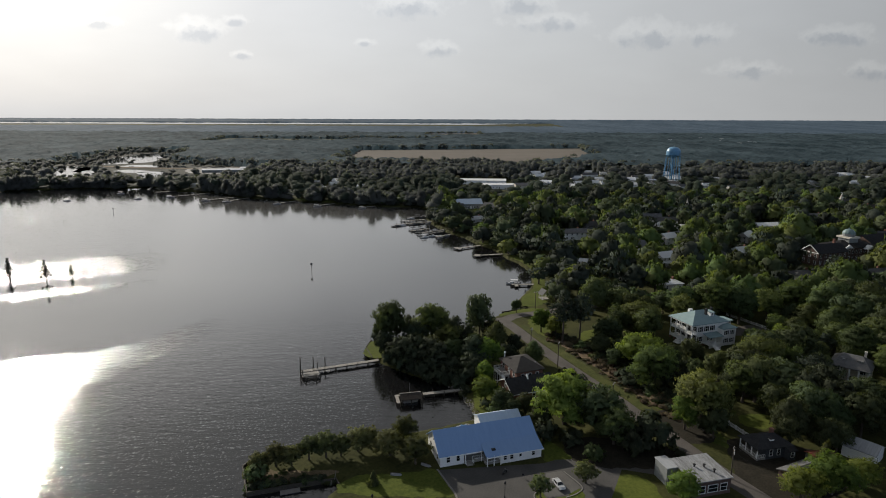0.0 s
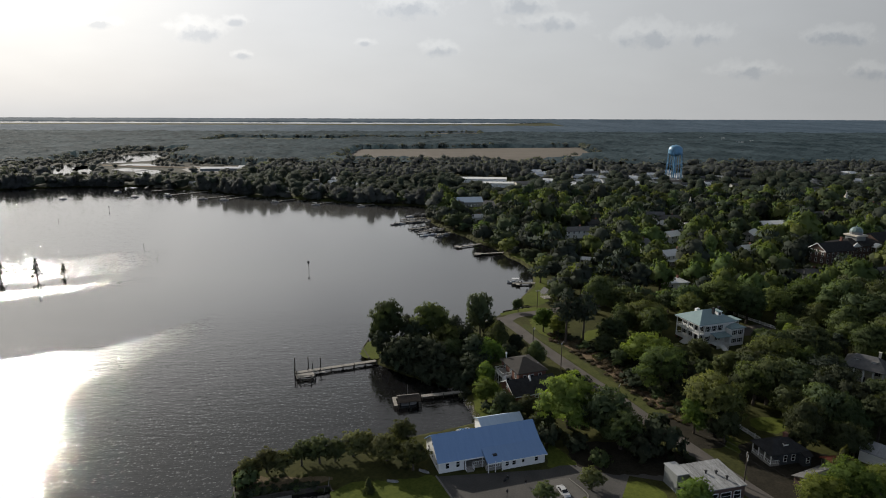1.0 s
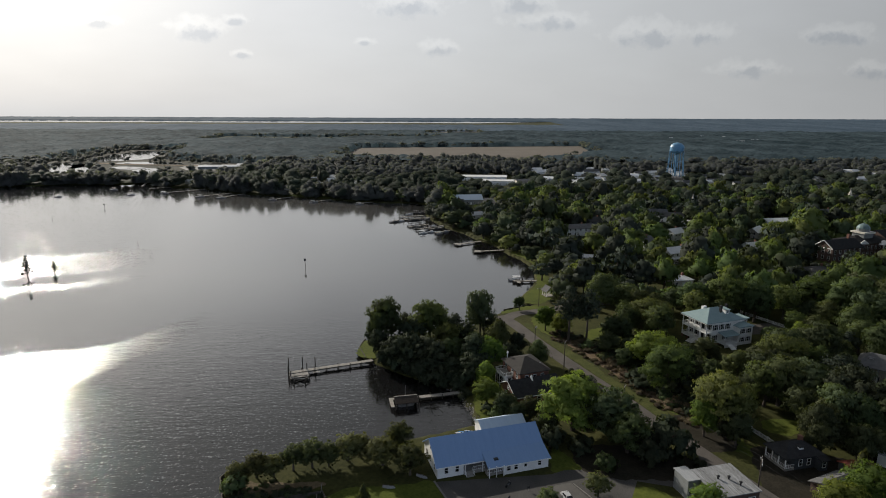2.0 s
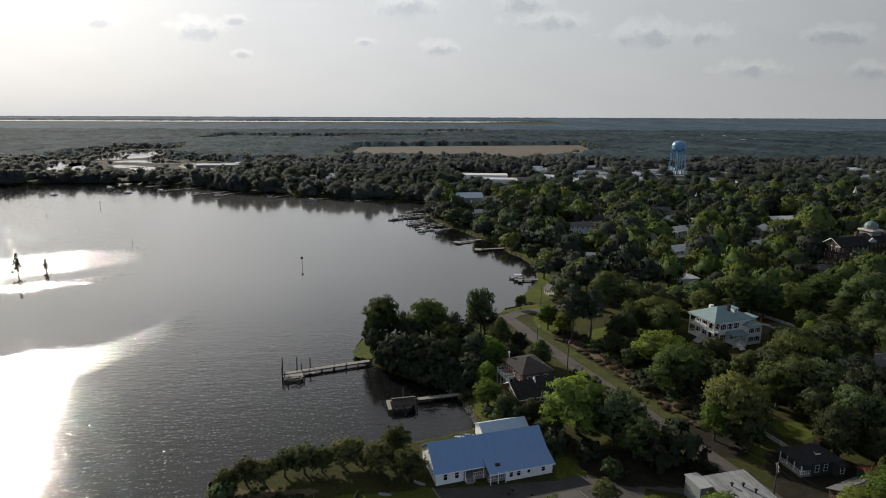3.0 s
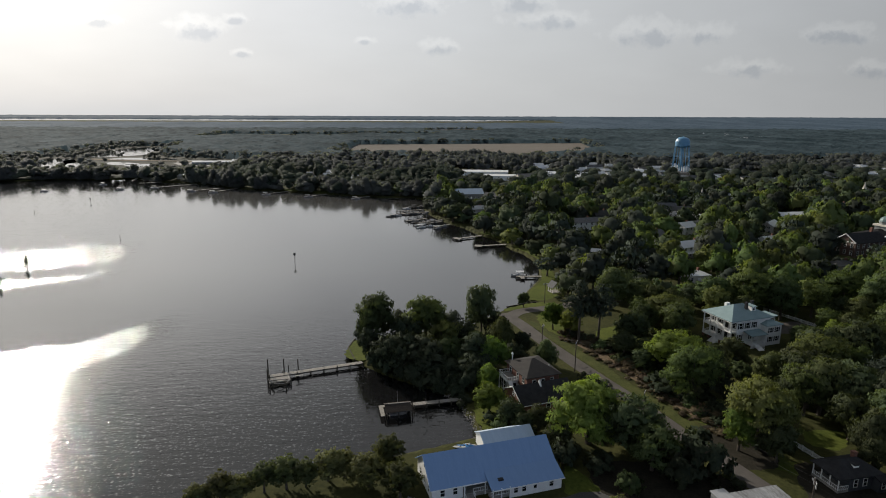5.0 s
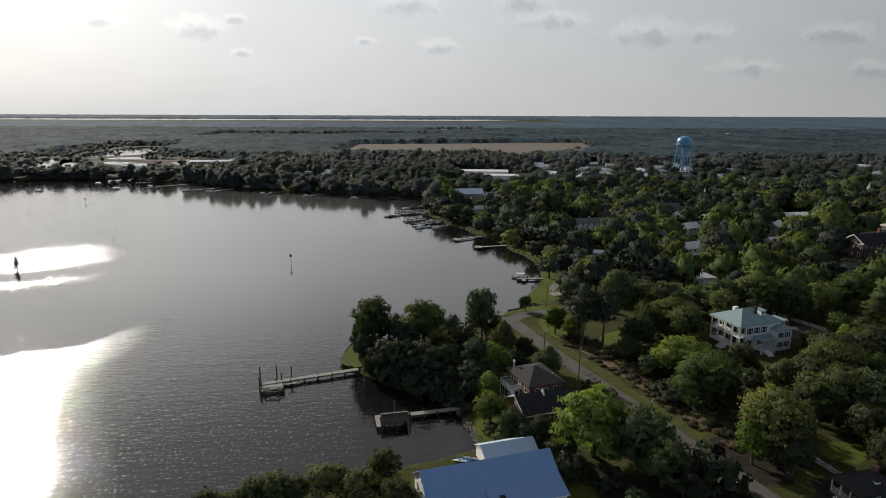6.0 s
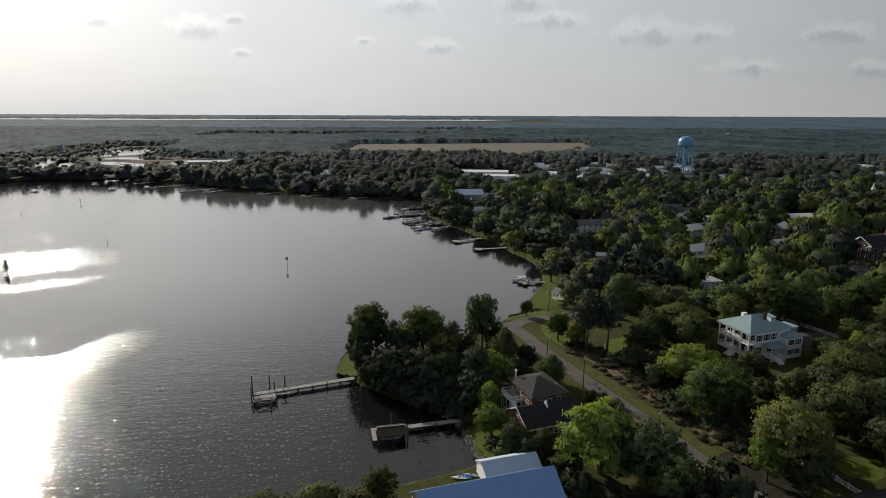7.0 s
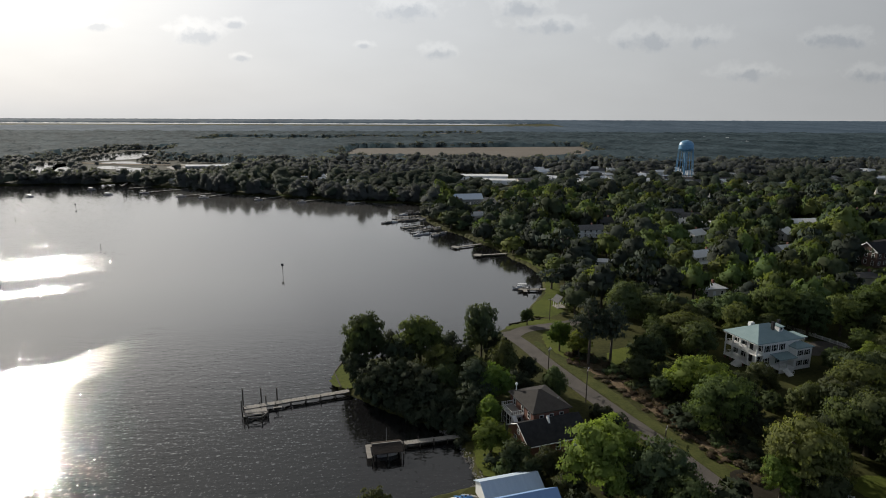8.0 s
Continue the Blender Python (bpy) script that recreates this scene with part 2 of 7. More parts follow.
# wind along the line across the river: metres and strength
LANES = [(0, 0.08), (165, 0.09), (205, 0.12), (226, 0.12), (237, 0.85), (266, 1.0), (275, 0.025), (366, 0.025), (373, 0.5), (383, 0.5), (388, 0.03), (401, 0.03), (408, 0.56), (436, 0.52), (470, 0.07), (700, 0.06)]
WAVE_ROUGH, WAVE_HEIGHT = 0.12, 2.6
WATER = water_material("river_water")
POND = water_material("marsh_water", False)
LEAF = {
    "lime": foliage("leaves_lime_green", (0.102, 0.146, 0.036), (0.160, 0.208, 0.056), 0.46),
    "mid": foliage("leaves_mid_green", (0.061, 0.084, 0.038), (0.104, 0.129, 0.057), 0.36),
    "dark": foliage("leaves_dark_green", (0.047, 0.062, 0.034), (0.078, 0.094, 0.048), 0.32),
    "pine": foliage("pine_needles", (0.028, 0.041, 0.033), (0.051, 0.061, 0.045), 0.15),
    "oak": foliage("live_oak_leaves", (0.072, 0.086, 0.038), (0.118, 0.130, 0.060), 0.38),
    "town_lime": foliage("town_leaves_fresh", (0.098, 0.130, 0.046), (0.122, 0.156, 0.056), 0.42, 0.03, 0.28, 0.06),
    "town_mid": foliage("town_leaves_green", (0.060, 0.081, 0.044), (0.076, 0.098, 0.052), 0.36, 0.035, 0.34, 0.06),
    "town_dark": foliage("town_leaves_dark", (0.042, 0.053, 0.042), (0.056, 0.067, 0.052), 0.32, 0.035, 0.36, 0.06),
}
LEAF["fresh"] = foliage("leaves_olive_green", (0.084, 0.106, 0.042), (0.130, 0.154, 0.058), 0.42)
LEAF["brush"] = foliage("dry_brush_twigs", (0.070, 0.055, 0.034), (0.125, 0.098, 0.062), 0.25, 0.02, 0.4)
# darker leaf copy: the deep shade of thick woods is put into the colour
LEAF["deep"] = foliage("shade_darkened_leaves", (0.030, 0.040, 0.026), (0.054, 0.066, 0.040), 0.22)
# FAR_LEAF is paler and bluer: distance haze is put into its colour
FAR_LEAF = foliage("haze_tinted_far_leaves", (0.096, 0.106, 0.108), (0.112, 0.122, 0.122), 0.55, 0.03, 0.30, 0.05, 0.75, 0.2)
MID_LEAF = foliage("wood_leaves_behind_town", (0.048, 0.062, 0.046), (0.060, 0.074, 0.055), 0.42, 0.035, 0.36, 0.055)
# canopy colours hold distance haze, and dark blotches for shade between crowns
CANOPY = surface("haze_tinted_distant_canopy", (0.014, 0.026, 0.032), (0.058, 0.082, 0.094), 0.009, 0.05, 0.95, bump=0.0, local=False, spec=0.04, stretch=(1, 0.45, 1), mix=0.45, hard=0.13)
HAZE_TINT_CANOPY = surface("haze_tinted_horizon_canopy", (0.042, 0.066, 0.092), (0.078, 0.110, 0.144), 0.005, 0.02, 0.95, bump=0.0, local=False, spec=0.05, stretch=(1, 0.25, 1), mix=0.35)
SAND = surface("sandy_ground", (0.065, 0.050, 0.028), (0.17, 0.135, 0.085), 0.4, 3.0, 0.95, bump=0.1, local=False, spec=0.1)
KERB = surface("pale_kerb_concrete", (0.13, 0.124, 0.115), (0.215, 0.205, 0.19), 0.8, 6, 0.85, bump=0.02, local=False)
BARK = surface("bark", (0.045, 0.035, 0.026), (0.12, 0.10, 0.08), 2, 9, 0.9, bump=0.1)
GRASS = surface("grass_ground", (0.020, 0.025, 0.009), (0.070, 0.070, 0.022), 0.09, 1.2, 0.95, bump=0.15, local=False, spec=0.1, mix=0.4)
LAWN = surface("mown_lawn", (0.044, 0.062, 0.012), (0.108, 0.124, 0.024), 0.12, 1.5, 0.95, bump=0.08, local=False, spec=0.1)
VERGE = surface("rough_verge_grass", (0.036, 0.046, 0.014), (0.088, 0.094, 0.030), 0.25, 1.8, 0.95, bump=0.12, local=False, spec=0.1)
# dark bare soil, with the tree shade over it put into the colour
YARD = surface("shade_tinted_bare_yard", (0.015, 0.014, 0.010), (0.040, 0.035, 0.026), 0.3, 2.5, 0.95, bump=0.1, local=False, spec=0.1)
MARSH = surface("brown_marsh_grass", (0.020, 0.024, 0.018), (0.056, 0.054, 0.038), 0.014, 0.14, 0.95, bump=0.0, local=False, spec=0.1)
DIRT = surface("bare_earth", (0.085, 0.060, 0.035), (0.20, 0.15, 0.10), 0.3, 2.5, 0.95, bump=0.12, local=False, spec=0.1)
CROP = surface("dry_field", (0.118, 0.104, 0.088), (0.156, 0.138, 0.116), 0.01, 0.1, 0.95, bump=0.0, local=False, spec=0.1, stretch=(0.3, 1, 1))
GREENFIELD = surface("green_field", (0.026, 0.034, 0.022), (0.052, 0.062, 0.036), 0.01, 0.1, 0.95, bump=0.0, local=False, spec=0.1)
ASPHALT = surface("worn_asphalt", (0.058, 0.052, 0.047), (0.108, 0.096, 0.086), 0.25, 4, 0.85, bump=0.02, local=False)
CONCRETE = surface("lot_asphalt", (0.044, 0.043, 0.041), (0.088, 0.083, 0.078), 0.2, 3, 0.85, bump=0.02, local=False)
WHITE = surface("white_clapboard", (0.66, 0.66, 0.64), (0.80, 0.80, 0.78), 0.8, 10, 0.6, bump=0.02, stretch=(1, 1, 4))
TRIM = surface("white_trim", (0.70, 0.70, 0.68), (0.82, 0.82, 0.80), 2, 12, 0.55, bump=0.0)
CREAM = surface("cream_siding", (0.50, 0.47, 0.40), (0.62, 0.58, 0.50), 0.8, 10, 0.65, bump=0.02, stretch=(1, 1, 4))
GREYSIDE = surface("grey_siding", (0.16, 0.17, 0.17), (0.24, 0.25, 0.25), 0.8, 10, 0.65, bump=0.02, stretch=(1, 1, 4))
BRICK = surface("red_brick", (0.125, 0.062, 0.046), (0.22, 0.11, 0.08), 1.2, 14, 0.85, bump=0.03, stretch=(1, 1, 2.5))
BLUEROOF = surface("blue_standing_seam_metal", (0.165, 0.275, 0.47), (0.200, 0.315, 0.52), 0.3, 3, 0.55, 0.0, 0.3, bump=0.01, stretch=(6, 0.3, 1))
METALROOF = surface("galvanised_metal_roof", (0.24, 0.25, 0.26), (0.38, 0.39, 0.40), 0.4, 4, 0.6, 0.1, 0.3, bump=0.01, stretch=(6, 0.3, 1), vary=0.15)
STAINEDROOF = surface("stained_metal_roof", (0.10, 0.10, 0.10), (0.40, 0.41, 0.42), 0.35, 2.5, 0.6, 0.1, 0.3, bump=0.01, stretch=(3, 0.5, 1))
PALEROOF = surface("pale_metal_roof", (0.62, 0.64, 0.66), (0.76, 0.77, 0.78), 0.4, 4, 0.4, 0.1, 0.3, bump=0.01, stretch=(6, 0.3, 1), vary=0.15)
TEALROOF = surface("teal_metal_shingles", (0.17, 0.245, 0.255), (0.235, 0.315, 0.32), 0.5, 5, 0.65, 0.0, 0.25, bump=0.02)
SHINGLE = surface("dark_shingles", (0.018, 0.018, 0.019), (0.042, 0.042, 0.043), 0.8, 9, 0.95, spec=0.1, bump=0.03, vary=0.25)
GREYROOF = surface("grey_shingles", (0.060, 0.060, 0.062), (0.125, 0.125, 0.124), 0.8, 9, 0.9, bump=0.03, vary=0.35)
COPPER = surface("green_copper", (0.11, 0.17, 0.17), (0.17, 0.23, 0.23), 0.8, 6, 0.55, 0.1, bump=0.02)
TANKBLUE = surface("light_blue_tank_paint", (0.085, 0.225, 0.37), (0.125, 0.285, 0.44), 0.1, 1, 0.45, 0.0, 0.5, bump=0.0)
WOOD = surface("weathered_dock_wood", (0.17, 0.160, 0.145), (0.34, 0.320, 0.29), 0.8, 8, 0.85, bump=0.03, stretch=(1, 4, 1))
PILE = surface("dark_wet_piles", (0.025, 0.022, 0.018), (0.075, 0.065, 0.05), 2, 9, 0.7, bump=0.03)
DARKSIDE = surface("dark_slate_siding", (0.040, 0.046, 0.052), (0.075, 0.082, 0.090), 0.8, 10, 0.65, bump=0.02, stretch=(1, 1, 4))
DARKWOOD = surface("dark_weathered_boards", (0.035, 0.031, 0.026), (0.085, 0.074, 0.062), 0.8, 8, 0.85, bump=0.03, stretch=(1, 4, 1))
DARKBRICK = surface("weathered_brown_brick", (0.055, 0.038, 0.032), (0.13, 0.085, 0.07), 1.2, 14, 0.9, bump=0.03, stretch=(1, 1, 2.5))
PADSTONE = surface("worn_pad_concrete", (0.075, 0.072, 0.068), (0.125, 0.119, 0.11), 0.5, 5, 0.9, bump=0.02, local=False)
PALEBLUE = surface("pale_blue_metal_roof", (0.36, 0.44, 0.54), (0.46, 0.54, 0.62), 0.4, 4, 0.6, 0.1, 0.3, bump=0.01, stretch=(6, 0.3, 1))
BOATGREY = surface("dull_boat_paint", (0.16, 0.165, 0.17), (0.30, 0.30, 0.30), 1, 6, 0.5, 0.0, 0.4, bump=0.0)
BOATDARK = surface("dark_boat_paint", (0.045, 0.047, 0.05), (0.10, 0.10, 0.10), 1, 6, 0.5, 0.0, 0.4, bump=0.0)
BROWNROOF = surface("brown_grey_shingles", (0.022, 0.020, 0.019), (0.046, 0.042, 0.039), 0.8, 9, 0.9, bump=0.03)
SHELTERROOF = surface("dark_weathered_roofing", (0.026, 0.022, 0.019), (0.078, 0.066, 0.057), 0.9, 7, 0.95, bump=0.03, stretch=(1, 5, 1), spec=0.05)
STONE = surface("riprap_stone", (0.08, 0.075, 0.07), (0.26, 0.25, 0.235), 1.5, 8, 0.9, bump=0.06, vary=0.35)
METAL = surface("dull_metal", (0.20, 0.21, 0.22), (0.34, 0.35, 0.36), 2, 10, 0.45, 0.7, 0.5, bump=0.0)
BLACK = surface("black_rubber_and_paint", (0.012, 0.012, 0.013), (0.03, 0.03, 0.032), 2, 10, 0.5, bump=0.0)
CARWHITE = surface("white_car_paint", (0.42, 0.43, 0.44), (0.52, 0.52, 0.53), 1, 6, 0.25, 0.0, 0.6, bump=0.0)
RED = surface("red_painted_surface", (0.14, 0.040, 0.03), (0.26, 0.07, 0.05), 1, 8, 0.5, bump=0.0)
BLUE = surface("blue_painted_surface", (0.05, 0.18, 0.42), (0.08, 0.26, 0.55), 1, 8, 0.4, bump=0.0)
GLASS, _n, _l, _b = material("dark_window_glass", 0.08, 0, 0.6)
_b.inputs["Base Color"].default_value = (0.015, 0.018, 0.02, 1)


# ---- building tools ----
class Geo:
    """Vertices and faces of one mesh."""

    def __init__(self):
        self.v, self.f = [], []

    def add(self, verts, faces, m=None):
        n = len(self.v)
        self.v += [tuple(m @ Vector(p)) for p in verts] if m is not None else [tuple(p) for p in verts]
        self.f += [tuple(n + i for i in f) for f in faces]
        return self

    def box(self, x0, x1, y0, y1, z0, z1, m=None):
        p = [(x, y, z) for z in (z0, z1) for y in (y0, y1) for x in (x0, x1)]
        return self.add(p, [(0, 2, 3, 1), (4, 5, 7, 6), (0, 1, 5, 4), (1, 3, 7, 5), (3, 2, 6, 7), (2, 0, 4, 6)], m)

    def extrude_x(self, prof, x0, x1, m=None):
        """A closed profile of (y, z), anticlockwise seen from +x, drawn out along x."""
        n = len(prof)
        p = [(x0, y, z) for y, z in prof] + [(x1, y, z) for y, z in prof]
        f = [tuple(reversed(range(n))), tuple(range(n, 2 * n))] + [(i, (i + 1) % n, n + (i + 1) % n, n + i) for i in range(n)]
        return self.add(p, f, m)

    def tube(self, a, b, r0, r1=None, n=8, caps=True):
        """A tapered round bar from a to b."""
        a, b = Vector(a), Vector(b)
        r1 = r0 if r1 is None else r1
        q = (b - a).to_track_quat("Z", "Y")
        ring = [Vector((math.cos(2 * math.pi * i / n), math.sin(2 * math.pi * i / n), 0)) for i in range(n)]
        p = [a + q @ (w * r0) for w in ring] + [b + q @ (w * r1) for w in ring]
        f = [(i, (i + 1) % n, n + (i + 1) % n, n + i) for i in range(n)]
        if caps:
            f += [tuple(reversed(range(n))), tuple(range(n, 2 * n))]
        return self.add(p, f)

    def lathe(self, prof, n=16, m=None):
        """A profile of (radius, z), from below upwards, turned round z."""
        p = [(r * math.cos(2 * math.pi * i / n), r * math.sin(2 * math.pi * i / n), z) for r, z in prof for i in range(n)]
        f = [(k * n + i, k * n + (i + 1) % n, (k + 1) * n + (i + 1) % n, (k + 1) * n + i) for k in range(len(prof) - 1) for i in range(n)]
        f += [tuple(reversed(range(n))), tuple(range((len(prof) - 1) * n, len(prof) * n))]
        return self.add(p, f, m)

    def mesh(self, name, mat):
        me = bpy.data.meshes.new(name)
        me.from_pydata(self.v, [], self.f)
        me.materials.append(mat)
        me.update()
        return me


def part(name, geo, mat, parent, label="", m=None):
    """One mesh object under a thing or a part. geo: a Geo or a mesh to share."""
    me = geo if isinstance(geo, bpy.types.Mesh) else geo.mesh(name, mat)
    ob = new(name, me)
    ob.parent = parent
    if m is not None:
        ob.matrix_basis = m
    return tagged(ob, label)


def thing(name, m, label, category, group=""):
    ob = new(name)
    ob.empty_display_size = 0.5
    ob.matrix_basis = m
    return tagged(ob, label, category, group)


def single(name, geo, mat, label="", category="", group="", kind="", m=None):
    ob = new(name, geo.mesh(name, mat))
    if m is not None:
        ob.matrix_basis = m
    return tagged(ob, label, category, group, kind)


rng = np.random.default_rng(7)

# ---- the river and the land ----
NEAR_SHORE = [(-26, -40), (-28, 60), (-25.1, 117.3), (-23.3, 121.4), (-24.3, 123.4), (-33.6, 121), (-43.2, 118), (-47.5, 128), (-46.5, 131), (-43, 135),
              (-31.7, 136.7), (-20.4, 139.5), (-12, 142.5), (-4.7, 146), (6, 150.5), (10.2, 152.1), (9.2, 157.9), (7.3, 164.3), (6.5, 170.6), (-0.3, 176),
              (-8.8, 181), (-16.6, 187.4), (-21.7, 192), (-24.4, 194.3), (-27.5, 203.2), (-26.0, 211), (-9, 218), (9, 222), (22, 238),
              (26, 243.5), (33.4, 247.5), (38.2, 250), (35.9, 253.7), (35.6, 262.8), (44.5, 283.8), (47.6, 299.4), (48.5, 316), (44.5, 334.7), (38.9, 346.9),
              (36, 361.6), (31, 376.1), (23.7, 387)]
FAR_SHORE = [(16.2, 407.5), (2.1, 432.4), (-3.7, 449.6), (-10.2, 470.7), (-12.9, 491.5), (-4, 528), (-22.2, 551.9), (-65.4, 558.1), (-100, 572.3), (-130.8, 587.3),
             (-162, 598.9), (-194.4, 610.9), (-214.8, 619.3), (-250.6, 651.4), (-281.4, 665.8), (-308.9, 670.2), (-346.1, 708.1), (-363.2, 701.7), (-376.9, 689.9),
             (-419, 694.2), (-447.9, 687.7), (-472.7, 675.9), (-492.9, 659.5), (-640, 600), (-900, 420), (-7000, 300)]
RIVER = np.array([(-60, -7000)] + NEAR_SHORE + FAR_SHORE + [(-7000, -7000)], float)


def shore_distance(px, py):
    """Metres from the shore line, positive on land."""
    px, py = np.asarray(px, float), np.asarray(py, float)
    best, inside = np.full(px.shape, 1e9), np.zeros(px.shape, bool)
    for (ax, ay), (bx, by) in zip(RIVER, np.roll(RIVER, -1, axis=0)):
        dx, dy = bx - ax, by - ay
        t = np.clip(((px - ax) * dx + (py - ay) * dy) / (dx * dx + dy * dy), 0, 1)
        best = np.minimum(best, np.hypot(px - ax - t * dx, py - ay - t * dy))
        cross = (ay > py) != (by > py)
        with np.errstate(divide="ignore", invalid="ignore"):
            inside ^= cross & (px < ax + (py - ay) * dx / (dy if dy else 1e-9))
    return np.where(inside, -best, best)


LAND = 1.0


def far_rise(py):
    """The country beyond the town climbs slowly towards the horizon."""
    return 64 * np.clip((np.asarray(py, float) - 1900) / 3100, 0, 0.965) ** 1.9


def land_height(px, py, d=None):
    d = shore_distance(px, py) if d is None else d
    return np.where(d > 0, np.minimum(LAND, 0.25 + d * 0.75), np.maximum(-3.0, d * 0.5)) + far_rise(py)


def spaced(stops):
    """Coordinates from stop to stop, each stretch at its own step."""
    out = []
    for (a, step), (b, _) in zip(stops, stops[1:]):
        n = max(1, int(round((b - a) / step)))
        out += [a + (b - a) * i / n for i in range(n)]
    return np.array(out + [stops[-1][0]])


def ground():
    xs = spaced([(-7000, 600), (-1000, 60), (-560, 14), (-60, 2.0), (60, 5), (130, 30), (400, 120), (1200, 700), (7000, 1)])
    ys = spaced([(-7000, 900), (-100, 40), (60, 8), (112, 2.0), (265, 3.0), (400, 6), (720, 40), (1400, 150), (7000, 1)])
    gx, gy = np.meshgrid(xs, ys)
    z = land_height(gx.ravel(), gy.ravel())
    nx, ny = len(xs), len(ys)
    i = (np.arange(ny - 1)[:, None] * nx + np.arange(nx - 1)[None, :]).ravel()
    me = bpy.data.meshes.new("ground")
    me.from_pydata(np.column_stack([gx.ravel(), gy.ravel(), z]).tolist(), [], np.column_stack([i, i + 1, i + nx + 1, i + nx]).tolist())
    me.materials.append(GRASS)
    me.update()
    return tagged(new("ground", me), "grassy town ground sloping to the river banks", "ground", kind="structure")


ground()
single("water", Geo().add([(-7000, -7000, 0), (1500, -7000, 0), (1500, 900, 0), (-7000, 900, 0)], [(0, 1, 2, 3)]), WATER,
       "grey rippled river water glinting in low sun", "water", kind="structure")


def wavy(pts, step=0.7, amp=0.95):
    """A closed outline rounded off and frayed."""
    out, n = [], len(pts)
    for i in range(n):
        a, b, c, d = (Vector(pts[(i + k) % n]) for k in (-1, 0, 1, 2))
        m = max(3, int((c - b).length / step))
        for k in range(m):
            t = k / m
            p = 0.5 * ((2 * b) + (c - a) * t + (2 * a - 5 * b + 4 * c - d) * t * t + (3 * b - a - 3 * c + d) * t ** 3)
            out.append((p.x + amp * noise.noise(Vector((p.x * 0.6, p.y * 0.6, 1))), p.y + amp * noise.noise(Vector((p.x * 0.6, p.y * 0.6, 9)))))
    return out


def sheet(name, pts, z, mat, label, category, dz=0.0):
    """A flat patch of ground laid just above the land; rows of far points follow the rise."""
    g = Geo()
    if name in ("lawn", "sandy_patch"):
        pts = wavy(pts)
    g.add([(x, y, z + float(far_rise(y))) for x, y in pts], [tuple(range(len(pts)))])
    return single(name, g, mat, label, category, kind="structure")


def ribbon(name, line, width, z, mat, label, category):
    """A strip of constant width along a smooth line."""
    pts = []
    P = [Vector((*p, 0)) for p in line]
    P = [P[0] * 2 - P[1]] + P + [P[-1] * 2 - P[-2]]
    for a, b, c, d in zip(P, P[1:], P[2:], P[3:]):
        for k in range(6):
            t = k / 6
            pts.append(0.5 * ((2 * b) + (c - a) * t + (2 * a - 5 * b + 4 * c - d) * t * t + (3 * b - a - 3 * c + d) * t ** 3))
    pts.append(P[-2])
    g, vs = Geo(), []
    for i, p in enumerate(pts):
        w = (pts[min(i + 1, len(pts) - 1)] - pts[max(i - 1, 0)]).normalized()
        s = Vector((-w.y, w.x, 0)) * width / 2
        vs += [(*(p + s).xy, z), (*(p - s).xy, z)]
    g.add(vs, [(2 * i, 2 * i + 1, 2 * i + 3, 2 * i + 2) for i in range(len(pts) - 1)])
    return single(name, g, mat, label, category, kind="structure")


ROAD = [(24, 236), (29, 224), (34.7, 206.6), (44, 182.5), (50.8, 166), (56.5, 150), (60.7, 139.8), (67.2, 123), (74, 108), (88, 76), (110, 20)]
SIDE_ROAD = [(25.5, 232), (31, 238.5), (42, 242.6), (60, 250), (100, 262), (170, 280)]
ribbon("road", ROAD, 5.0, LAND + 0.03, ASPHALT, "worn grey asphalt street between trees", "road")
ribbon("side_road", SIDE_ROAD, 5.2, LAND + 0.022, ASPHALT, "worn grey asphalt lane beside the inlet", "road")
for k in range(1, 6):
    (ax, ay), (bx, by) = ROAD[k], ROAD[k + 1]
    sheet("lawn", [(ax + 3.0, ay + 1.2), (bx + 3.0, by + 1.2), (bx + 5.2 + 0.5 * (k % 3), by + 2.2), (ax + 5.6 - 0.6 * (k % 2), ay + 2.4)], LAND + 0.008 + 0.0012 * k, VERGE, "sunlit grass verge along the street", "verge")
for k, (x, y) in enumerate(((46.5, 205), (51.5, 192), (56.0, 180.5), (60.5, 168))):
    sheet("sandy_patch", [(x - 3.4, y + 6), (x + 1.0, y - 7.0), (x + 6.5, y - 5.0), (x + 3.0, y + 7.5)], LAND + 0.02 + 0.002 * k, DIRT, "bare brown earth bank above the street", "bank")
sheet("parking_lot", [(-0.5, 126.6), (3.7, 116), (4.5, 105), (30, 100), (36, 113), (43, 127), (60, 122), (62, 127), (46, 132), (28, 131), (25, 129.5)], LAND + 0.016, CONCRETE,
      "dark worn asphalt parking lot beside the white hall", "parking lot")
sheet("sandy_patch", [(-43.5, 122.5), (-38, 121.6), (-27, 123.6), (-25, 126.5), (-34, 126), (-44, 126.5)], LAND + 0.013, SAND, "sandy worn ground under the live oaks", "ground")
ribbon("kerb", [(-0.9, 126.8), (1.6, 121), (3.5, 116), (4.2, 108)], 0.45, LAND + 0.12, KERB, "pale concrete kerb along the lot", "kerb")
ribbon("kerb", [(29.0, 126.0), (31.9, 120.2), (30.2, 117.6), (27.5, 116.2)], 0.28, LAND + 0.12, KERB, "pale concrete kerb round a grass island", "kerb")
sheet("concrete_pad", [(24.7, 125.3), (28.5, 126.4), (31.7, 119.9), (28.4, 117.4), (23.6, 116.2), (22.6, 118.5)], LAND + 0.03, PADSTONE, "worn concrete parking pad beside a small tree", "parking pad")
ribbon("kerb", [(22.4, 119), (20.9, 117.6), (20.6, 115.8), (22, 114)], 0.3, LAND + 0.12, KERB, "pale concrete kerb round a small tree", "kerb")
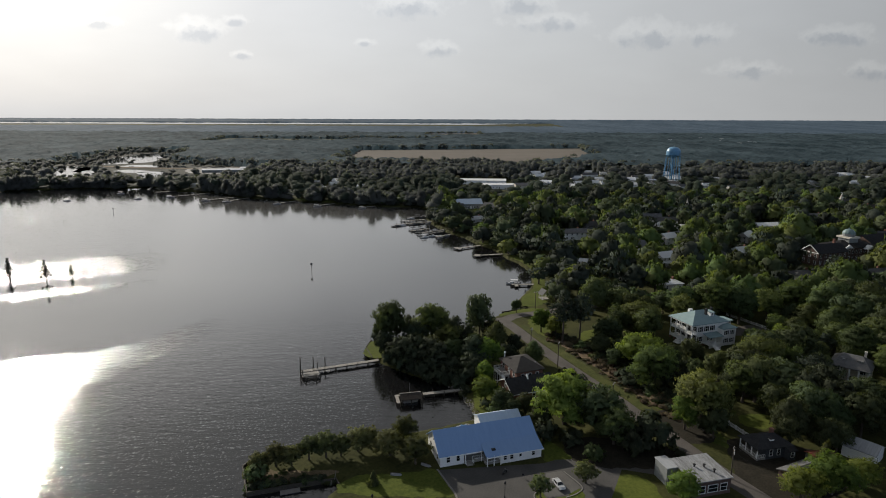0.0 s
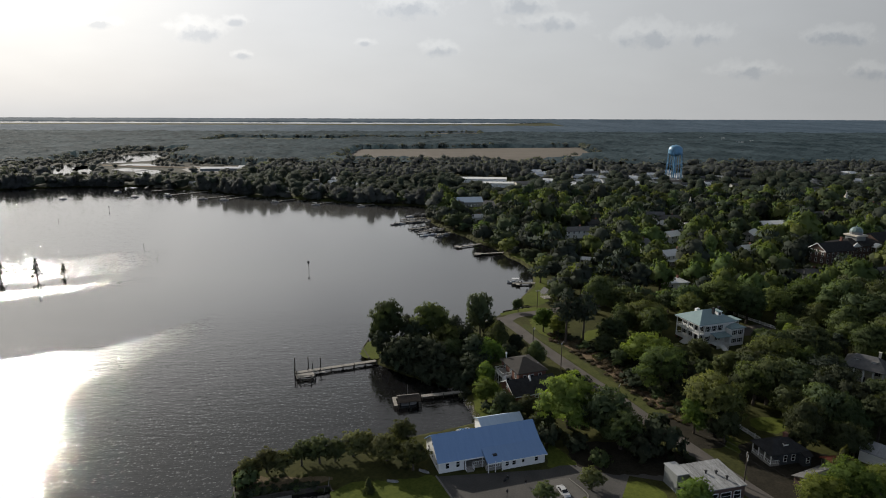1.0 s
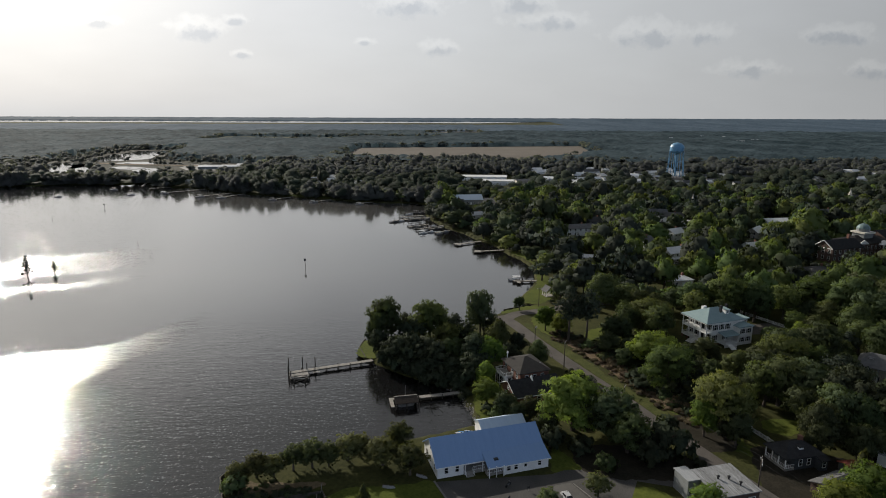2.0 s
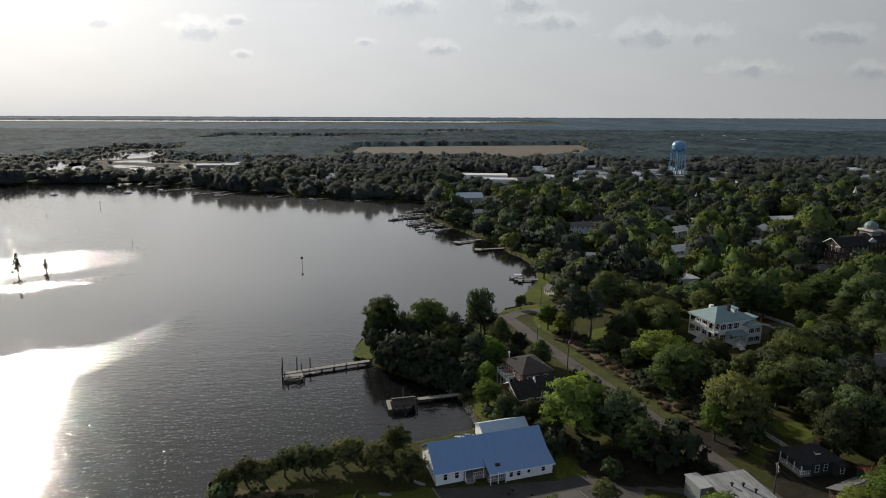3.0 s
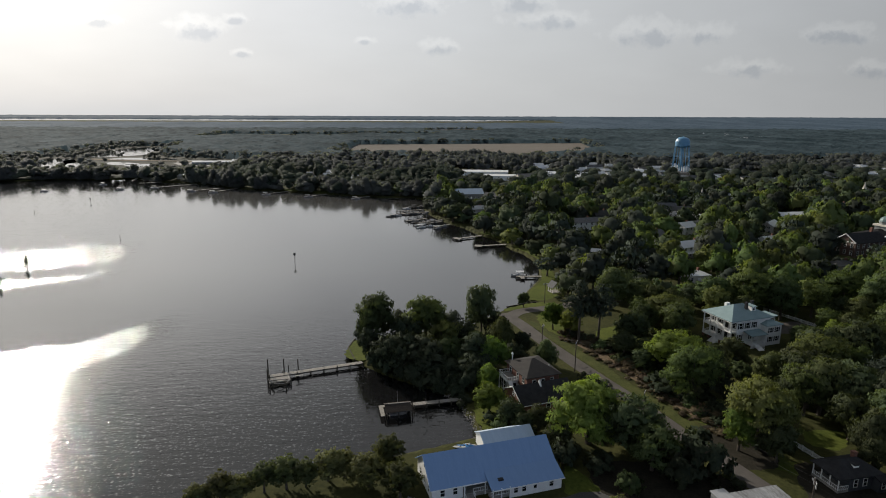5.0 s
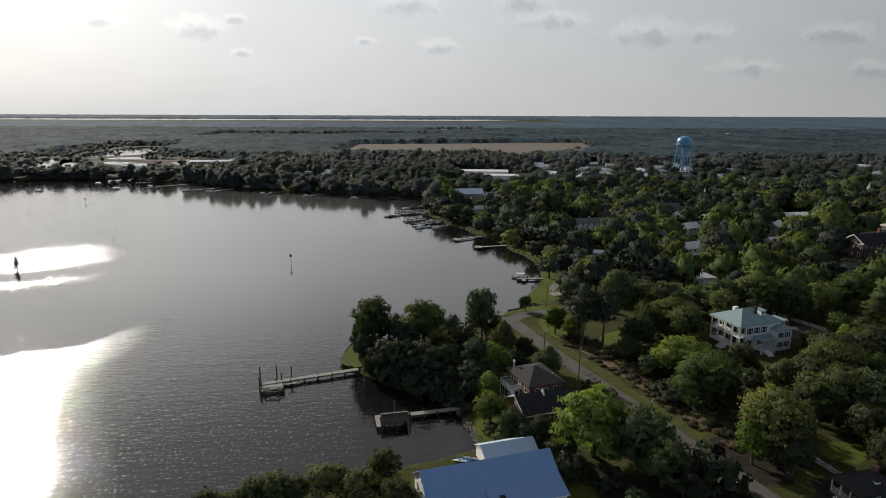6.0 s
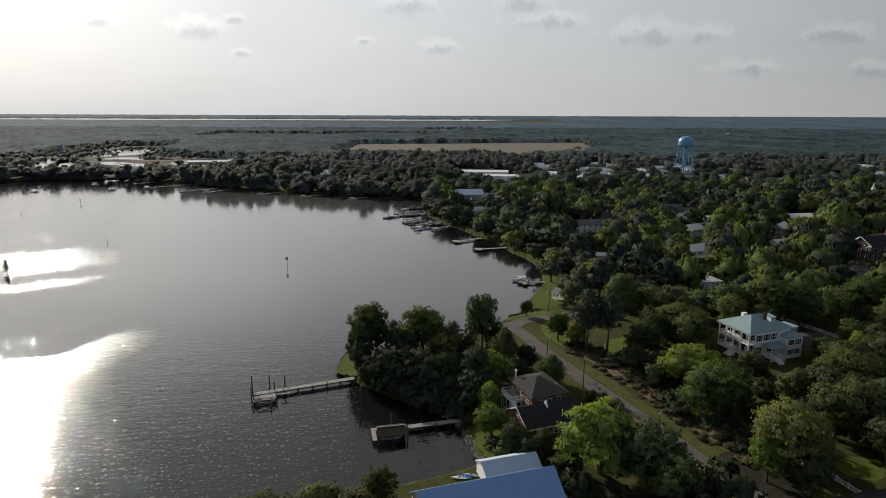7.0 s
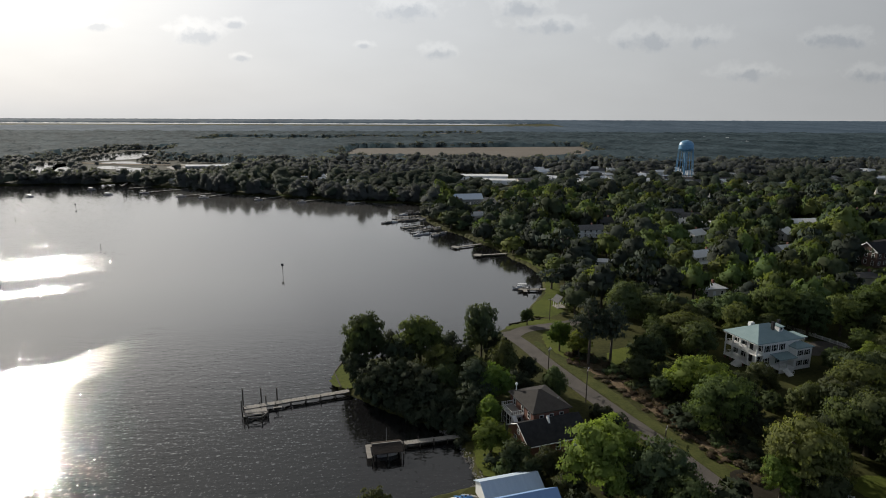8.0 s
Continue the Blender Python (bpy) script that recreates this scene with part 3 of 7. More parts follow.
sheet("lawn", [(21.2, 117.8), (22.6, 118.2), (23.4, 116.0), (28, 117), (31.5, 119), (31, 110), (22, 112)], LAND + 0.024, LAWN, "grass strip beside the parking pad", "lawn")
# yard sheets darker than plain soil, coloured for the shade of the trees
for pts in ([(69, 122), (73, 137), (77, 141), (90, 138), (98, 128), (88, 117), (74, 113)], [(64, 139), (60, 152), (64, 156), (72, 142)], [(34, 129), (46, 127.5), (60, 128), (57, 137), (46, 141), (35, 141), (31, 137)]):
    sheet("bare_yard", wavy(pts), LAND + 0.022, YARD, "bare yard beside the street, tree shade in its colour", "ground")
sheet("drive", wavy([(112, 216), (126, 219), (131, 227), (118, 226)]), LAND + 0.03, ASPHALT, "pale drive behind the porch house", "drive")
# lawns
for pts in ([(-22.5, 118), (2.5, 116.5), (-1, 126.5), (-6, 126), (-12, 125), (-20, 124)],
            [(-27, 196), (-27.2, 203), (-25.8, 209), (-20, 209), (-20.5, 194)],
            [(27.5, 122), (31.8, 119.6), (36, 113), (31, 100), (44, 100), (49, 119), (41.5, 125.5)],
            [(25.6, 130.4), (33.5, 128.8), (31.5, 133), (27.5, 140.5)],
            [(82.3, 149), (85, 146.2), (88.5, 146), (91.5, 150), (92.8, 153.5), (85, 154)],
            [(52, 214), (62, 196), (72, 204), (62, 222)],
            [(36.5, 252), (37, 263), (45, 281), (48, 299), (49.5, 316), (46, 335), (40.5, 347), (45, 350), (54, 318), (53, 296), (52, 280), (47, 256)],
            [(24.5, 238.5), (26.5, 242.5), (38.5, 249), (46, 247), (40, 244.6), (31, 241)],
            [(36, 223), (46, 203), (51, 206), (44, 232), (37, 236)],
            [(37.5, 362), (32.4, 377), (25, 388), (30, 392), (42, 366)],
            [(-2, 480), (0, 500), (12, 500), (8, 478)],
            [(11.5, 154), (9.3, 166), (14, 172), (20, 158)],
            [(62, 158), (70, 139), (76, 137), (66, 162)],
            [(-152, 598), (-100, 577), (-96, 584), (-150, 606)]):
    sheet("lawn", pts, LAND + 0.006 + 0.001 * len(pts), LAWN, "bright green mown lawn in low sun", "lawn")
# distant fields, marsh creeks and the far river reach
sheet("dry_field", [(-190, 1100), (-215, 1530), (380, 1660), (330, 1250), (120, 960)], LAND + 0.3, CROP, "wide dry tan crop field", "field")
sheet("dry_field", [(-70, 2500), (-60, 2800), (170, 2850), (160, 2550)], LAND + 3.5, CROP, "narrow dry tan field among woods", "field")
sheet("dry_field", [(-420, 2080), (-400, 2240), (-20, 2300), (-30, 2120)], LAND + 1.2, CROP, "narrow dry tan field among woods", "field")
sheet("green_field", [(-760, 1900), (-830, 2300), (-300, 2250), (-330, 1950)], LAND + 1.5, GREENFIELD, "pale green field among woods", "field")
sheet("marsh_flat", [(-570, 790), (-660, 960), (-720, 1180), (-740, 1420), (-600, 1420), (-500, 1100), (-290, 980), (-270, 880), (-330, 800), (-440, 770)], LAND + 0.15, MARSH, "low brown marsh flat beside the river", "marsh")
CREEKS = [[(-548, 828), (-512, 828), (-545, 900), (-560, 960), (-610, 1000), (-634, 980), (-590, 900)], [(-520, 850), (-494, 850), (-530, 910), (-565, 978), (-584, 955)],
            [(-585, 1035), (-535, 1100), (-560, 1180), (-600, 1345), (-665, 1345), (-650, 1180), (-620, 1080)], [(-418, 818), (-386, 818), (-405, 860), (-425, 900), (-455, 890), (-430, 850)],
            [(-500, 905), (-455, 880), (-440, 905), (-490, 935)], [(-540, 1000), (-500, 985), (-430, 985), (-440, 1010), (-520, 1030)]]
BOATYARD = [(-600, 1030), (-520, 990), (-400, 985), (-318, 985), (-284, 880), (-350, 870), (-420, 935), (-530, 965)]
sheet("boatyard", wavy([(-406, 973), (-322, 976), (-290, 885), (-372, 880)], 14.0, 5.0), LAND + 0.34, KERB, "pale gravel boatyard beside the causeway", "yard")
for pts in CREEKS:
    sheet("marsh_creek", wavy(pts, 14.0, 7.0), LAND + 0.4, POND, "bright creek water winding through the marsh", "water")
for pts in ([(-340, 780), (-290, 780), (-285, 830), (-345, 835)], [(-490, 690), (-440, 690), (-430, 730), (-495, 740)], [(-400, 720), (-360, 725), (-370, 750), (-400, 750)]):
    sheet("lawn", wavy(pts, 9.0, 4.0), LAND + 0.3, GREENFIELD, "pale green bank among far trees", "lawn")


def far_reach():
    """The wide river far off, a thin bright strip under the horizon."""
    g = Geo()
    g.add([(-4400, 4110, 36.6), (250, 4140, 37.4), (800, 4380, 45.6), (-4400, 4400, 46.0)], [(0, 1, 2, 3)])
    single("far_river", g, POND, "thin bright strip of far river under the horizon", "water", kind="structure")


far_reach()


# ---- trees ----
def quads(centres, normals, size, r, tri=False):
    """Leaf clumps as small tilted, slightly folded quads."""
    n = len(centres)
    a = r.normal(size=(n, 3))
    nn = normals / (np.linalg.norm(normals, axis=1, keepdims=True) + 1e-9)
    a -= (a * nn).sum(1, keepdims=True) * nn
    a /= np.linalg.norm(a, axis=1, keepdims=True) + 1e-9
    b = np.cross(nn, a)
    s = size * r.uniform(0.6, 1.3, (n, 1))
    k = r.uniform(0.55, 1.0, (n, 1))
    if tri:
        v = np.stack([centres - a * s - b * s * k * 0.5, centres + a * s - b * s * k * 0.5 + nn * s * 0.2, centres + b * s * k * 1.1 - nn * s * 0.2], axis=1).reshape(-1, 3)
        return v, np.arange(3 * n).reshape(-1, 3)
    v = np.stack([centres - a * s, centres - b * s * k + nn * s * 0.25, centres + a * s, centres + b * s * k - nn * s * 0.15], axis=1).reshape(-1, 3)
    f = np.arange(4 * n).reshape(-1, 4)
    return v, f


ICO_V = np.array([(0, 0, 1), *[(0.894 * math.cos(a), 0.894 * math.sin(a), 0.447) for a in np.arange(5) * 2 * math.pi / 5],
                  *[(0.894 * math.cos(a), 0.894 * math.sin(a), -0.447) for a in np.arange(5) * 2 * math.pi / 5 + math.pi / 5], (0, 0, -1)])
ICO_F = np.array([(0, 1 + i, 1 + (i + 1) % 5) for i in range(5)] + [(1 + i, 6 + i, 1 + (i + 1) % 5) for i in range(5)]
                 + [(1 + (i + 1) % 5, 6 + i, 6 + (i + 1) % 5) for i in range(5)] + [(6 + i, 11, 6 + (i + 1) % 5) for i in range(5)])


def unit(v):
    return v / (np.linalg.norm(v, axis=-1, keepdims=True) + 1e-9)


def crown(lobes, n, size, r, core=0.72, up=0.5, clumpy=0.5):
    """A crown of leaf clumps spread over uneven lobes (centre, radii), with dense hearts; also its rounded normals."""
    vs, fs, ns, base = [], [], [], 0
    tall = np.array([1.0, 1.0, 2.0])
    weight = np.array([l[3] * l[4] for l in lobes])
    middle = (np.array([l[:3] for l in lobes]) * weight[:, None]).sum(0) / weight.sum()
    weight = weight / weight.sum()

    def rounded(p, d, rh, rv, leaf):
        lobe = unit(d / np.array([rh, rh, rv * 2]))
        whole = unit((p - middle) * tall)
        return unit(lobe * clumpy + whole * (1.1 - clumpy) + leaf + np.array([0, 0, 0.10 if n > 1000 else 0.45])) * tall

    for (cx, cy, cz, rh, rv), w in zip(lobes, weight):
        k = max(6, int(n * w))
        # twigs on a ragged shell, each a loose spray of leaves, with gaps between
        twigs = max(5, k // 16)
        t = r.normal(size=(twigs, 3))
        t /= np.linalg.norm(t, axis=1, keepdims=True)
        reach = r.uniform(0.62 if n > 1000 else 0.86, 1.10 if n > 1000 else 1.04, twigs)
        pick = r.integers(0, twigs, k)
        d = t[pick] * reach[pick][:, None] + r.normal(0, 0.14, (k, 3)) * np.array([1, 1, 0.8])
        c = np.array([cx, cy, cz]) + d * np.array([rh, rh, rv])
        lean = d + np.array([0, 0, up]) + r.normal(0, 0.5, (k, 3))
        v, f = quads(c, lean, size, r, True)
        vs.append(v), fs.extend((f + base).tolist())
        ns.append(np.repeat(rounded(c, d, rh, rv, unit(lean) * max(0.1, clumpy - 0.1) + r.normal(0, 0.05 + 0.2 * clumpy, (k, 3))), 3, axis=0))
        base += len(v)
        if core and rh > (0.2 if n > 1000 else 0.33):
            d = ICO_V * (core if rh > 0.33 else core * 0.85) * r.uniform(0.85, 1.1, (12, 1))
            iv = d * np.array([rh, rh, rv]) + np.array([cx, cy, cz])
            vs.append(iv), fs.extend((ICO_F + base).tolist())
            ns.append(rounded(iv, d, rh, rv, 0.0))
            base += 12
    return np.concatenate(vs), fs, np.concatenate(ns)


def mesh_of(name, v, f, mat, normals=None):
    me = bpy.data.meshes.new(name)
    me.from_pydata(v.tolist() if isinstance(v, np.ndarray) else v, [], f)
    me.materials.append(mat)
    me.update()
    if normals is not None:
        me.polygons.foreach_set("use_smooth", np.ones(len(me.polygons), bool))
        me.normals_split_custom_set_from_vertices(unit(normals).tolist())
    return me


def broad_lobes(r, spread=1.0, low=0.30, count=17):
    """Lobes of a broad crown in a tree 1 high and 1 in crown radius across."""
    out = [(0, 0, 0.60, 0.52 * spread, 0.24), (r.uniform(-0.2, 0.2), r.uniform(-0.2, 0.2), 0.80, 0.34 * spread, 0.14)]
    for i in range(count):
        a = 2.4 * i + r.uniform(-0.4, 0.4)
        t = (i + 0.5) / count
        h = low + 0.12 + (0.94 - low - 0.12) * t ** 0.9
        q = (0.74 * math.sqrt(max(0.05, 1 - ((h - 0.52) / 0.50) ** 2)) - 0.12) * spread * r.uniform(0.75, 1.1)
        k = r.uniform(0.25, 0.40)
        out.append((q * math.cos(a), q * math.sin(a), h, k, k * r.uniform(0.30, 0.44)))
    return out


def limbs(r, low, thick=0.035, count=6, lean=0.0, reach=0.5):
    """A tapered trunk with limbs, in a tree 1 high and 1 in crown radius."""
    g = Geo()
    p = [Vector((0, 0, -0.03)), Vector((lean * 0.4, r.uniform(-0.03, 0.03), low)), Vector((lean, r.uniform(-0.05, 0.05), 0.72))]
    g.tube(p[0], p[1], thick * 1.5, thick, 7), g.tube(p[1], p[2], thick, thick * 0.35, 6)
    for i in range(count):
        a = 2 * math.pi * (i + r.uniform(-0.3, 0.3)) / count
        s = p[1].lerp(p[2], r.uniform(0.0, 0.6))
        e = Vector((math.cos(a) * reach, math.sin(a) * reach, r.uniform(0.55, 0.8))) + Vector((lean * 0.6, 0, 0))
        mid = s.lerp(e, 0.5) + Vector((0, 0, 0.05))
        g.tube(s, mid, thick * 0.55, thick * 0.38, 5, False), g.tube(mid, e, thick * 0.38, thick * 0.12, 5, False)
    return g


KINDS = {}


def tree_kind(key, name, leaf, label, n, size, seed, low=0.22, shape="broad", lean=0.0):
    """One tree, 1 high and 1 in crown radius, to be scaled to each place."""
    r = np.random.default_rng(seed)
    if shape == "broad" and n < 1000:
        lobes = [(0, 0, 0.56, 0.74, 0.36), (r.uniform(-0.2, 0.2), r.uniform(-0.2, 0.2), 0.74, 0.5, 0.22)]
        for i in range(7):
            a, h = 2.4 * i + r.uniform(-0.5, 0.5), r.uniform(0.34, 0.80)
            q = 0.62 * math.sqrt(max(0.1, 1 - ((h - 0.5) / 0.5) ** 2)) * r.uniform(0.8, 1.1)
            lobes.append((q * math.cos(a), q * math.sin(a), h, r.uniform(0.30, 0.44), r.uniform(0.14, 0.20)))
    elif shape == "broad":
        lobes = broad_lobes(r, low=low)
    elif shape == "tall":
        lobes = [(r.uniform(-0.2, 0.2), r.uniform(-0.2, 0.2), z, q, 0.13) for z, q in ((0.40, 0.62), (0.52, 0.80), (0.64, 0.74), (0.76, 0.58), (0.88, 0.36))] + broad_lobes(r, 0.8, 0.3, 4)[1:]
    elif shape == "pine":
        lobes = []
        for i in range(24):
            a, h = r.uniform(0, 6.28), r.uniform(0.44, 0.95)
            q = r.uniform(0.2, 0.75) * (1.15 - 0.75 * abs(h - 0.68) / 0.3)
            lobes.append((q * math.cos(a), q * math.sin(a), h, r.uniform(0.26, 0.42), r.uniform(0.05, 0.085)))
        lobes.append((0, 0, 0.93, 0.25, 0.07))
    elif shape == "cone":
        lobes = [(0, 0, 0.12 + 0.8 * k / 6, 0.95 * (1 - k / 6.6), 0.12) for k in range(6)]
    elif shape == "shrub":
        lobes = [(0, 0, 0.45, 0.7, 0.42)] + [(0.5 * math.cos(a), 0.5 * math.sin(a), r.uniform(0.3, 0.55), 0.45, 0.32) for a in r.uniform(0, 6.28, 6)]
    elif shape == "cypress":
        lobes = []
        for k, z in enumerate(np.linspace(0.26, 0.97, 30)):
            a, q = 2.4 * k + r.uniform(-0.4, 0.4), r.uniform(0.15, 0.75) * (1.12 - z)
            lobes.append((q * math.cos(a), q * math.sin(a), z, r.uniform(0.25, 0.5) * (1.15 - z) + 0.05, r.uniform(0.014, 0.03)))
    v, f, nv = crown(lobes, n, size, r, core=0.0 if shape in ("pine", "cypress") else 0.50 if key == "oak" else 0.80 if n < 1000 else 0.50, clumpy=0.22 if n < 1000 else 0.42)
    v[:, 0] += lean
    v[:, 2] *= 1 / v[:, 2].max()
    trunk_reach = 0.35 if shape in ("pine", "tall", "cypress") else 0.5
    t = limbs(r, max(low, 0.15) if shape != "pine" else 0.45, 0.05 if shape != "cypress" else 0.06, (6 if n > 1000 else 2) if shape != "shrub" else 3, lean, trunk_reach)
    KINDS[key] = dict(name=name, trunk=t.mesh("trunk", BARK), crown=mesh_of("crown", v, f, leaf, nv), normals=nv, label=label)


tree_kind("lime_a", "broadleaf_tree", LEAF["lime"], "tall broadleaf tree in fresh lime-green leaf", 11500, 0.030, 11)
tree_kind("lime_b", "broadleaf_tree", LEAF["lime"], "broadleaf tree with loose yellow-green crown", 9500, 0.031, 12)
tree_kind("fresh", "broadleaf_tree", LEAF["fresh"], "large broadleaf tree with open olive-green crown", 10500, 0.029, 43)
tree_kind("mid_a", "broadleaf_tree", LEAF["mid"], "broadleaf tree with full mid-green crown", 9500, 0.031, 13)
tree_kind("mid_b", "broadleaf_tree", LEAF["mid"], "broadleaf tree with uneven green crown", 8500, 0.031, 14, shape="tall")
tree_kind("dark_a", "broadleaf_tree", LEAF["dark"], "dark green broadleaf tree with dense crown", 8500, 0.032, 15)
tree_kind("dark_b", "broadleaf_tree", LEAF["dark"], "dark green tall tree with shaded crown", 8000, 0.032, 16, shape="tall")
# crowns in the darkened leaf, for trees standing in deep shade
tree_kind("deep_a", "broadleaf_tree", LEAF["deep"], "broadleaf tree with dense crown in shade-darkened leaf", 6500, 0.036, 25)
tree_kind("deep_b", "broadleaf_tree", LEAF["deep"], "tall tree with crown in shade-darkened leaf", 6000, 0.036, 26, shape="tall")
tree_kind("pine", "pine_tree", LEAF["pine"], "tall dark pine with bare lower trunk", 7000, 0.024, 17, low=0.45, shape="pine")
tree_kind("oak", "live_oak", LEAF["oak"], "small wind-bent live oak with dense rounded crown", 6200, 0.036, 18, low=0.32, lean=0.12)
tree_kind("shrub", "shrub", LEAF["mid"], "rounded green shrub beside trees and grass", 1000, 0.085, 19, low=0.1, shape="shrub")
tree_kind("shrub_dark", "shrub", LEAF["deep"], "dense shrub in shade-darkened green", 1000, 0.085, 20, low=0.1, shape="shrub")
tree_kind("brush", "shrub", LEAF["brush"], "low dry brown brush", 420, 0.11, 23, low=0.1, shape="shrub")
tree_kind("cone", "conical_evergreen", LEAF["oak"], "small conical evergreen on the lawn", 1300, 0.11, 21, low=0.1, shape="cone")
tree_kind("cypress", "cypress_tree", LEAF["pine"], "slender dark bald cypress standing in the river", 2000, 0.042, 22, low=0.3, shape="cypress")
for i, (leaf, shape, lab) in enumerate((("town_lime", "broad", "fresh green"), ("town_mid", "broad", "green"), ("town_mid", "tall", "green"), ("town_dark", "broad", "dark green"), ("town_dark", "tall", "dark green"), ("pine", "pine", "dark pine"))):
    tree_kind("town_%d" % i, "pine_tree" if shape == "pine" else "broadleaf_tree", LEAF[leaf], lab + " town trees among the houses", 620, 0.092, 30 + i, shape=shape)


def plant(key, x, y, h, r, turn=None, z=None, group="", label=""):
    k = KINDS[key]
    z = float(land_height(np.array([x]), np.array([y]))[0]) - 0.1 if z is None else z
    t = rng.uniform(0, 360) if turn is None else turn
    ob = new(k["name"], k["trunk"])
    ob.matrix_basis = pose(x, y, z, 0, 0, t) @ Matrix.Diagonal((r, r, h, 1))
    tagged(ob, label or k["label"], "shrub" if "shrub" in key else "tree", group)
    c = new("crown", k["crown"])
    c.parent = ob
    return ob


TAKEN = []      # places of trees set by hand: x, y, radius
for grp, keys, rows in (
    ("live oaks on the spit", ["oak"], [(-42.7, 126.1, 5, 2.8), (-39.6, 128.1, 6, 3.7), (-35.8, 128.2, 5.5, 3.4), (-32.2, 130.7, 6, 3.6), (-28.2, 131.7, 6.5, 4.0), (-24.7, 132.5, 6, 3.3),
        (-20.8, 134.6, 6.5, 4.3), (-17.8, 135.8, 6, 3.7), (-12.6, 133.0, 7, 5.0), (-8.4, 137.6, 8, 3.9), (-6.2, 129.1, 7, 4.4)]),
    ("trees round the parking lot", ["oak"], [(33.1, 121.5, 5, 3.4), (21.9, 116.4, 5, 3.0)]),
    ("trees by the hall", ["lime_a", "shrub_dark", "dark_a", "mid_a", "shrub_dark", "shrub_dark", "lime_b", "lime_b", "lime_a", "shrub_dark", "shrub"],
        [(33.6, 148.4, 14.5, 9.8), (26.5, 140.5, 6, 3.6), (42.2, 144.6, 13, 7.6), (44.2, 138.2, 11, 6.6), (53.2, 137.0, 9.5, 6.2), (48.0, 134.6, 8, 5.4), (52.6, 114.9, 7.2, 4.2),
         (13.1, 162.9, 7, 4.6), (13.4, 172.2, 8, 3.4), (33.1, 138.5, 4, 3.8), (37.6, 131.5, 4, 2.9)]),
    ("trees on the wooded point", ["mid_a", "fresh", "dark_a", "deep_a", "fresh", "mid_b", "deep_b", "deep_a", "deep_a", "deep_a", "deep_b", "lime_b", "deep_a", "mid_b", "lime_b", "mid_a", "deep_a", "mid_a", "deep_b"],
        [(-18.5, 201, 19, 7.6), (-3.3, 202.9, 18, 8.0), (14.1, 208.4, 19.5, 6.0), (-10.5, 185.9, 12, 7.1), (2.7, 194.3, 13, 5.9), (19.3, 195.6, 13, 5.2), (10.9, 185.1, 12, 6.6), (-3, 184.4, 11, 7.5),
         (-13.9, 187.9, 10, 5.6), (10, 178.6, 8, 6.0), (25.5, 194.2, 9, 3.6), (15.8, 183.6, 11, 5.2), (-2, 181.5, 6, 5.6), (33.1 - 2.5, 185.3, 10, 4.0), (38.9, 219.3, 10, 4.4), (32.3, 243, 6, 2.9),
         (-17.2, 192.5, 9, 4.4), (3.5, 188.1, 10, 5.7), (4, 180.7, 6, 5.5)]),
    ("trees along the street", ["pine", "pine", "lime_b", "fresh", "fresh", "dark_a", "lime_b", "dark_b", "lime_a", "dark_a", "lime_b", "dark_a", "dark_b", "shrub_dark", "shrub_dark", "shrub_dark", "dark_a"],
        [(45, 208.2, 21, 6.2), (51.2, 208, 20, 5.8), (65.7, 182.3, 14, 8.6), (70.1, 147.5, 16, 8.4), (77.9, 221.1, 13, 8.9), (60.8, 203.7, 12, 6.2), (43.6, 214, 9, 4.6), (70.1, 250.8, 14, 8.7),
         (67.1, 275, 13, 9.5), (62.1, 190.6, 8, 5.8), (65.3, 145.5, 10, 4.2), (94.3, 172.1, 13, 7.1), (56.3, 197.1, 8, 5.0), (67.6, 170.9, 10, 5.2), (60.6, 177, 4, 5.0), (59, 171, 3.5, 4.0), (71.1, 141.2, 9, 4.2)]),
    ("trees below the columned house", ["fresh", "dark_b", "dark_a", "dark_b", "dark_b", "dark_a", "dark_a", "dark_b", "mid_a", "pine", "mid_b", "dark_a", "dark_b", "dark_a", "lime_b", "lime_b", "lime_b", "cone", "dark_a", "dark_a", "lime_a", "shrub"],
        [(102.3, 178.9, 15, 9.1), (119.1, 188.3, 15, 9.4), (91.7, 165, 14, 9.0), (99.9, 158.9, 14, 9.1), (89.5, 138.9, 13, 5.5), (98, 142.9, 14, 7.1), (110, 141.7, 13, 6.1), (131, 154.4, 13, 5.8),
         (152.5, 195.9, 15, 7.9), (113.6, 167.6, 13, 6.9), (140.2, 188.2, 15, 7.8), (92, 150, 11, 5.0), (94.9, 133.6, 10, 4.0), (88.7, 137.2, 10, 4.3), (86.9, 117.9, 9, 6.6), (78.5, 115.1, 8, 5.6),
         (95.1, 120.3, 7, 4.6), (90.3, 126.1, 9, 2.8), (114, 131.1, 9, 4.0), (112.0, 198.5, 8, 5.0), (123.2, 203.0, 9, 5.0), (83.8, 181.7, 5, 3.7)]),
):
    for i, (x, y, h, r) in enumerate(rows):
        plant(keys[i % len(keys)], x, y, h, r, group=grp)
        TAKEN.append((x, y, r))
